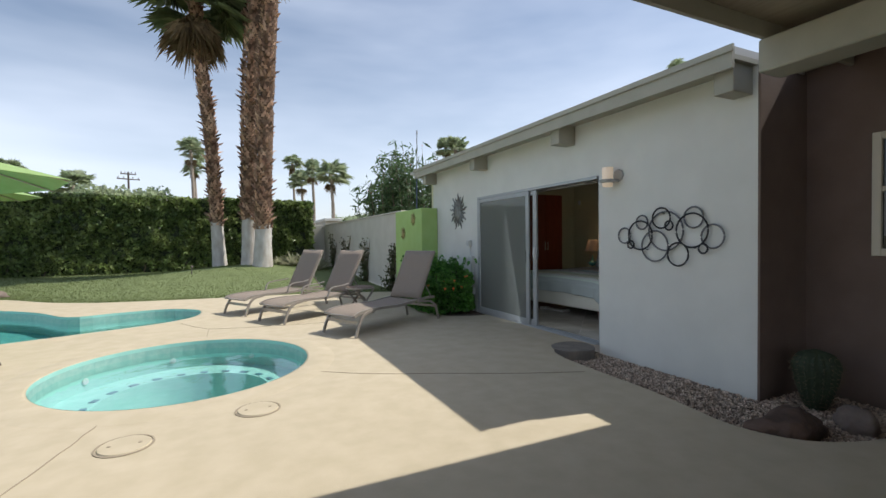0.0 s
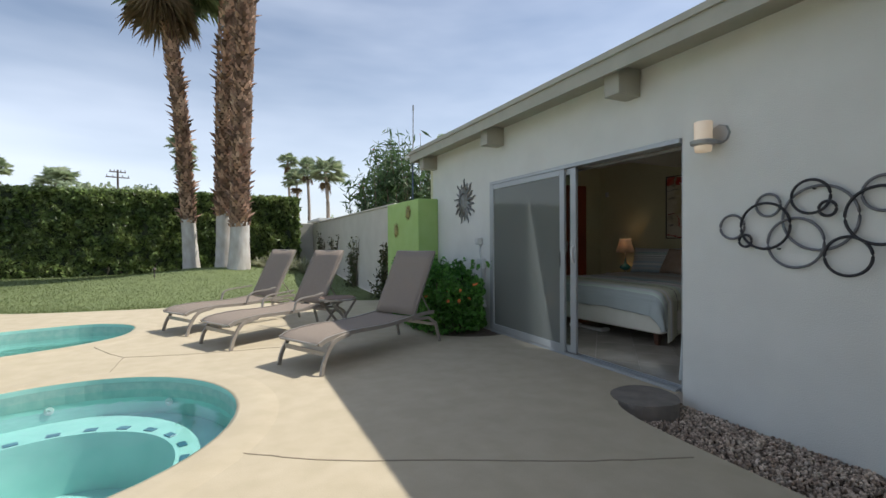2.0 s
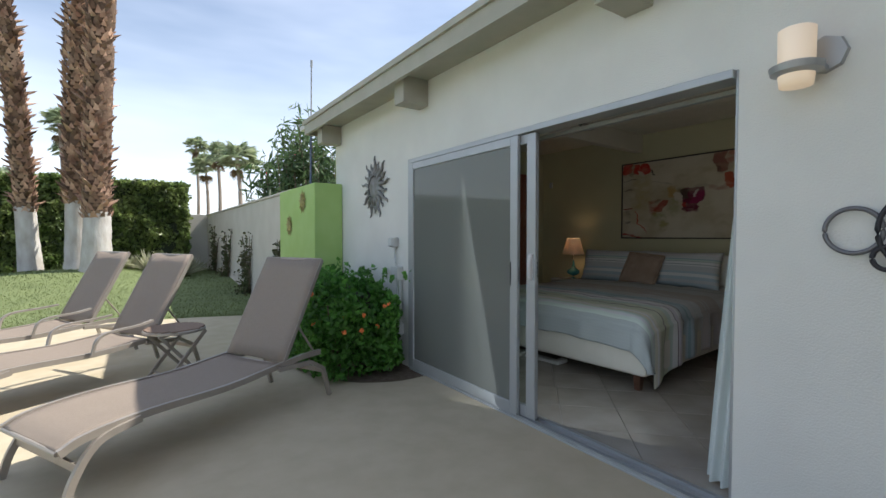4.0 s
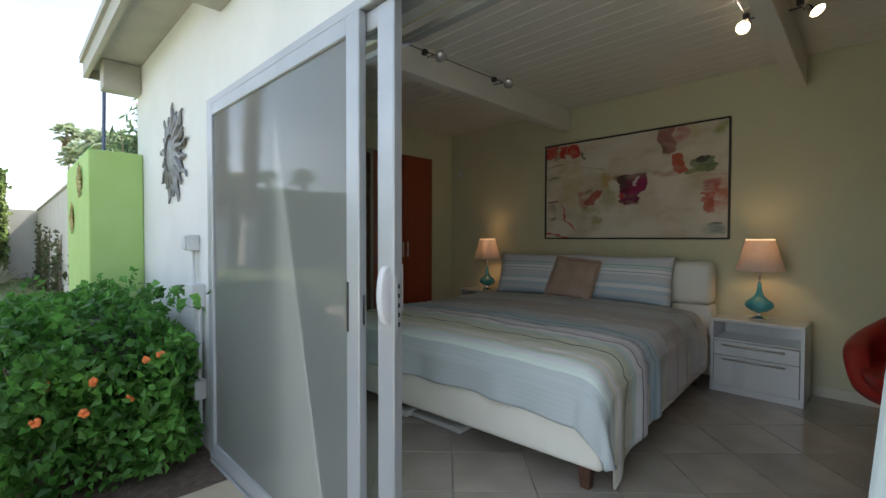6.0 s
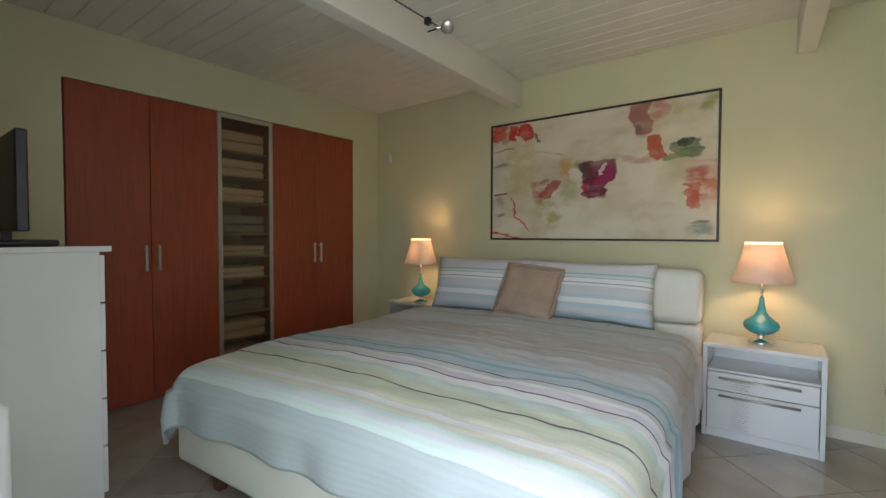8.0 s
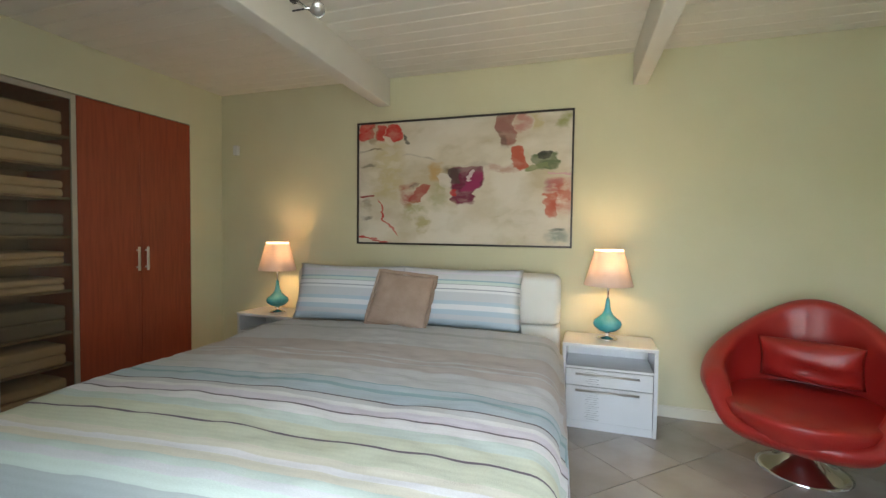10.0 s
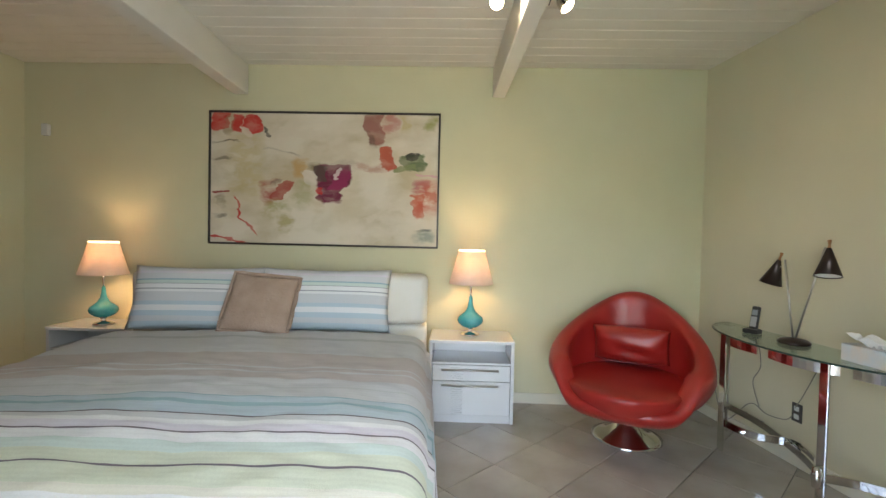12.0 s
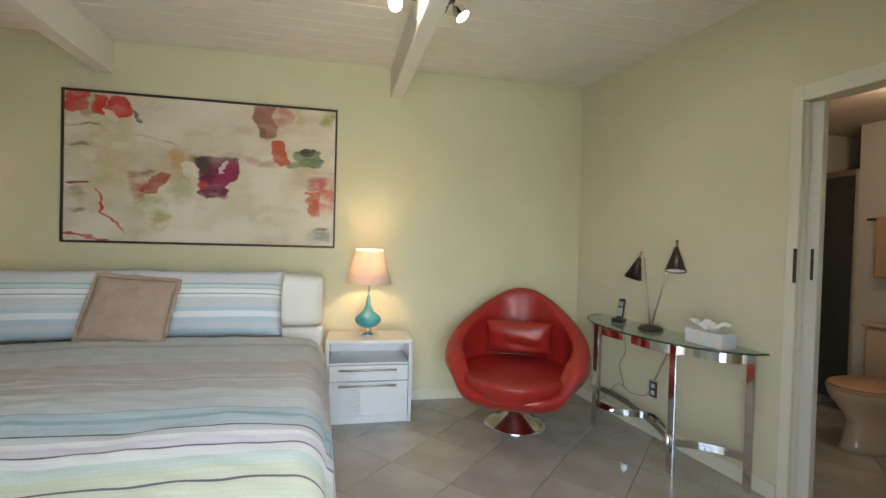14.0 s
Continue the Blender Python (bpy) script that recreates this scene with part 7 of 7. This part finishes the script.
    top = pts[-1]
    v, f = [], []
    for k in range(spray):
        a, e = rng.uniform(0, math.tau), rng.uniform(-0.5, 1.3)
        fan_leaf(v, f, top + Vector((0, 0, rng.uniform(-0.3, 0.1))), (math.cos(a) * math.cos(e), math.sin(a) * math.cos(e), math.sin(e)), leaf * rng.uniform(0.8, 1.15), rng)
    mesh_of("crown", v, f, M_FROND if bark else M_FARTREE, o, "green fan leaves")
    v, f = [], []
    for k in range(int(spray * (0.5 if bark else 0.12))):
        a, e = rng.uniform(0, math.tau), rng.uniform(-1.45, -0.7)
        fan_leaf(v, f, top + Vector((0, 0, rng.uniform(-0.9, -0.2))), (math.cos(a) * math.cos(e), math.sin(a) * math.cos(e), math.sin(e)), leaf * rng.uniform(0.5, 0.8), rng, 0.7, 0.6)
    mesh_of("dead_fronds", v, f, M_DRYFROND, o, "dry hanging fronds")
    return o


fan_palm("palm_tree", "tall fan palm with a shaggy leaning trunk and whitewashed foot", [(0.14, 18.2, 0.42), (0.03, 18.2, 2.6), (-0.10, 18.2, 4.97), (-0.33, 18.2, 7.5), (-0.50, 18.2, 10.0)], 0.20, 0.19, 1.75, True, 1, 0.15, 40, 2.2)
fan_palm("palm_tree", "tall straight fan palm with thick shaggy bark and whitewashed foot", [(1.13, 17.6, 0.38), (1.15, 17.6, 3.0), (1.33, 17.6, 7.0), (1.78, 17.6, 13.0)], 0.25, 0.25, 1.75, True, 2, 0.16)
fan_palm("palm_tree", "tall reddish-barked fan palm close beside another palm", [(1.51, 16.9, 0.33), (1.60, 16.9, 3.0), (1.79, 16.9, 7.0), (2.08, 16.9, 12.0)], 0.27, 0.24, 1.6, True, 3, 0.16)


def toward(px, dist, py=426):
    """A place far off, by its bearing from the path's start: x, y, and a height."""
    a = radians(24.9) + math.atan((px - 784) / 792)
    flat = dist * math.cos(math.atan((px - 784) / 792))
    return 0.55 + dist * math.sin(a), -0.02 + dist * math.cos(a), 1.3 + (426 + (px - 784) * -0.011 - py) / 792 * flat


for px, py, dist, leaf, seed in ((525, 290, 72, 2.0, 11), (540, 322, 66, 2.4, 12), (559, 302, 60, 2.0, 13), (592, 308, 48, 2.6, 14), (347, 268, 60, 2.3, 15), (352, 300, 66, 2.0, 16), (29, 305, 80, 2.4, 17), (140, 330, 60, 2.6, 18), (812, 262, 40, 1.6, 19), (795, 262, 42, 1.5, 20), (-60, 290, 70, 2.4, 22), (1205, 125, 46, 1.4, 23)):
    x, y, z = toward(px, dist, py)
    fan_palm("palm_tree", "distant fan palm with a slim trunk and a round crown", [(x, y, 0), (x + 0.2, y, z * 0.5), (x, y, z)], 0.22, 0.17, 0, True, seed, 0.3, 30, leaf * 0.85, "distant palms", 0)


def far_tree(px, py, dist, w, h, seed, label):
    x, y, z = toward(px, dist, py)
    rng = random.Random(seed)
    o = thing("tree", label, "tree", "distant trees", (x, y, 0))
    part("trunk", tube([(0, 0, 0), (0.1, 0, z - h * 0.6)], [0.2, 0.12], 8), M_STEM, o)
    pts = []
    for k in range(26):
        c = Vector((rng.gauss(0, w * 0.25), rng.gauss(0, w * 0.2), z - h * 0.5 + rng.uniform(-0.4, 0.35) * h))
        for q in range(50):
            pts.append(c + Vector((rng.gauss(0, 0.12 * w), rng.gauss(0, 0.12 * w), rng.gauss(0, 0.10 * h))))
    v, f = leaves(rng, pts, 0.32)
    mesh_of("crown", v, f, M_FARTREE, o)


for a in ((205, 335, 55, 5.0, 3.0, 1, "distant low green tree beyond the hedge"), (275, 332, 60, 3.6, 3.2, 2, "distant rounded green tree beyond the hedge"), (100, 345, 50, 3.0, 2.0, 3, "distant low tree beyond the hedge"),
          (620, 385, 70, 3.0, 2.4, 4, "distant dark green tree beyond the garden wall"), (640, 383, 75, 3.0, 1.6, 5, "distant tree beyond the garden wall"), (660, 380, 70, 3.0, 2.0, 6, "distant low tree beyond the garden wall"),
          (680, 376, 70, 3.5, 2.0, 7, "distant green tree beyond the wall"), (305, 350, 62, 3.0, 1.6, 8, "distant low shrub tree beyond the hedge")):
    far_tree(*a)
o = thing("utility_pole", "distant wooden utility pole with two crossarms", "utility pole", at=(*toward(237, 75)[:2], 0), turn=20)
zt = toward(237, 75, 306)[2]
part("pole", tube([(0, 0, 0), (0, 0, zt)], [0.16, 0.12], 8), M_POLE, o)
for dz, w_ in ((0.3, 0.9), (1.0, 1.3)):
    part("crossarm", box(-w_, w_, -0.06, 0.06, zt - dz - 0.07, zt - dz + 0.07), M_POLE, o)
    for xx in (-0.9, -0.4, 0.4, 0.9):
        part("insulator", tube([(xx * w_, 0, zt - dz + 0.07), (xx * w_, 0, zt - dz + 0.3)], 0.05, 6), M_POLE, o)
o = thing("house_roof", "low white roof edge of a neighbouring house beyond the wall", "house")
x, y, z = toward(590, 44, 388)
part("roof", box(x - 0.7, x + 0.9, y - 1, y + 5, z - 0.25, z, 0.02), M_STUCCO, o)
part("wall", box(x - 0.6, x + 0.8, y - 0.7, y + 4.7, 0, z - 0.251), M_GARDENWALL, o)

# oleander behind the wall's corner
rng = random.Random(41)
pts, stems, fl = [], [], []
for k in range(80):
    bx, by = rng.uniform(5.6, 8.2), rng.uniform(15.5, 19.0)
    tx, ty, tz = bx + rng.uniform(-0.6, 0.6), by + rng.uniform(-0.6, 0.8), rng.uniform(3.0, 5.3)
    if tx < 6.2:
        tz = min(tz, 3.6)
    stems.append([(bx, by, 0.0), ((bx + tx) / 2, (by + ty) / 2, tz * 0.6), (tx, ty, tz)])
    for q in range(66):
        u = 0.35 + 0.65 * rng.random()
        c = Vector((bx, by, 0)).lerp(Vector((tx, ty, tz)), u)
        pts.append(c + Vector((rng.gauss(0, 0.14), rng.gauss(0, 0.14), rng.gauss(0, 0.12))))
    if rng.random() < 0.2:
        fl.append((tx, ty, tz + 0.03))
ole = foliage("oleander", "tall oleander shrub with narrow leaves and pink flowers behind the wall", "shrub", (0, 0, 0), rng, pts, 0.075, M_OLEANDER, stems, fl, aspect=5.0, flower_mat=M_PINK)


def vine(y0, z1, spread, seed, n=9):
    rng = random.Random(seed)
    pts, stems = [], []
    for k in range(n):
        ty, tz = y0 + rng.uniform(-spread, spread), rng.uniform(0.5, 1.0) * z1
        s = [(4.36, y0 + rng.uniform(-0.1, 0.1), -0.05), (4.36, y0 + (ty - y0) * 0.3, tz * 0.45), (4.37, ty, tz)]
        stems.append(s)
        for q in range(48):
            u = rng.uniform(0.1, 1)
            p = Vector(s[0]).lerp(Vector(s[1]), u * 2) if u < 0.5 else Vector(s[1]).lerp(Vector(s[2]), u * 2 - 1)
            pts.append(p + Vector((-abs(rng.gauss(0, 0.05)), rng.gauss(0, 0.07), rng.gauss(0, 0.05))))
    for k in range(110):
        pts.append(Vector((4.3 - abs(rng.gauss(0, 0.12)), y0 + rng.gauss(0, 0.16), abs(rng.gauss(0.1, 0.25)))))
    foliage("climbing_plant", "sparse climbing plant growing up the garden wall", "climber", (0, 0, 0), rng, pts, 0.05, M_VINE, stems, (), aspect=1.6)


for a in ((11.2, 1.3, 0.35, 51), (13.7, 1.6, 0.9, 52), (16.5, 1.5, 0.7, 55), (18.8, 1.7, 0.8, 53)):
    vine(*a)


def agave(x, y, r, seed):
    rng = random.Random(seed)
    v, f = [], []
    for k in range(46):
        a, e = rng.uniform(0, math.tau), rng.uniform(0.35, 1.35)
        d = Vector((math.cos(a) * math.cos(e), math.sin(a) * math.cos(e), math.sin(e)))
        s = Vector((-math.sin(a), math.cos(a), 0))
        L = r * rng.uniform(0.7, 1.1)
        b = len(v)
        v += [s * 0.03, -s * 0.03, d * L * 0.5 - s * 0.035, d * L - Vector((0, 0, 0.05)), d * L * 0.5 + s * 0.035]
        f.append((b, b + 1, b + 2, b + 3, b + 4))
    o = thing("agave", "pale spiky agave clump on the lawn's edge by the wall", "agave", "agaves by the garden wall", (x, y, lawn_z(x, y)))
    mesh_of("leaves", v, f, M_AGAVE, o)


for x, y, r in ((2.55, 17.4, 0.65), (3.0, 17.0, 0.7), (3.35, 16.4, 0.62), (3.6, 17.3, 0.6), (2.2, 18.2, 0.5)):
    agave(x, y, r, int(x * 10))
o = thing("sprinkler", "small garden spike light standing in the lawn", "garden light", at=(-0.62, 16.2, lawn_z(-0.62, 16.2)))
part("stake", tube([(0, 0, 0), (0, 0, 0.22)], 0.015, 6), M_POLE, o)
part("head", lathe([(0, 0.2), (0.05, 0.21), (0.04, 0.26), (0, 0.27)], 12), M_POLE, o)
# slim dark irrigation edging at the hedge's foot
# ---- floor tiles, last ----
floor = thing("floor", "", "", kind="structure")
TS = 0.42
tb = box(-TS / 2 + 0.0025, TS / 2 - 0.0025, -TS / 2 + 0.0025, TS / 2 - 0.0025, -0.01, 0.0, 0.0015)
tile_me = bpy.data.meshes.new("floor_tile")
tb.to_mesh(tile_me)
tb.free()
tile_me.materials.append(M_TILE)
c45 = math.sqrt(0.5)


def clip_tile(cx, cy, x0, x1, y0, y1):
    bm = box(-TS / 2 + 0.0025, TS / 2 - 0.0025, -TS / 2 + 0.0025, TS / 2 - 0.0025, -0.01, 0.0)
    bmesh.ops.transform(bm, matrix=pose(cx, cy, 0, 0, 0, 45), verts=bm.verts)
    for co, no in (((x0, 0, 0), (-1, 0, 0)), ((x1, 0, 0), (1, 0, 0)), ((0, y0, 0), (0, -1, 0)), ((0, y1, 0), (0, 1, 0))):
        r = bmesh.ops.bisect_plane(bm, geom=bm.verts[:] + bm.edges[:] + bm.faces[:], plane_co=co, plane_no=no, clear_outer=True)
        es = [e for e in bm.edges if e.is_boundary]
        if es:
            bmesh.ops.edgeloop_fill(bm, edges=es)
    return bm


for i in range(-20, 40):
    for j in range(-40, 40):
        cx, cy = 7.41 + (i - j) * TS * c45, 4.92 + TS * c45 + (i + j) * TS * c45
        h = TS * c45
        for x0, x1, y0, y1 in ((4.742, 8.458, 2.60, 8.898), (5.5, 7.95, 0.6, 2.598)):
            if x0 + h <= cx <= x1 - h and y0 + h <= cy <= y1 - h:
                o = new("tile", tile_me)
                o.parent = floor
                o.matrix_world = pose(cx, cy, 0, 0, 0, 45)
            elif x0 - h < cx < x1 + h and y0 - h < cy < y1 + h:
                bm = clip_tile(cx, cy, x0, x1, y0, y1)
                if bm.faces:
                    part("tile", bm, M_TILE, floor)
                else:
                    bm.free()
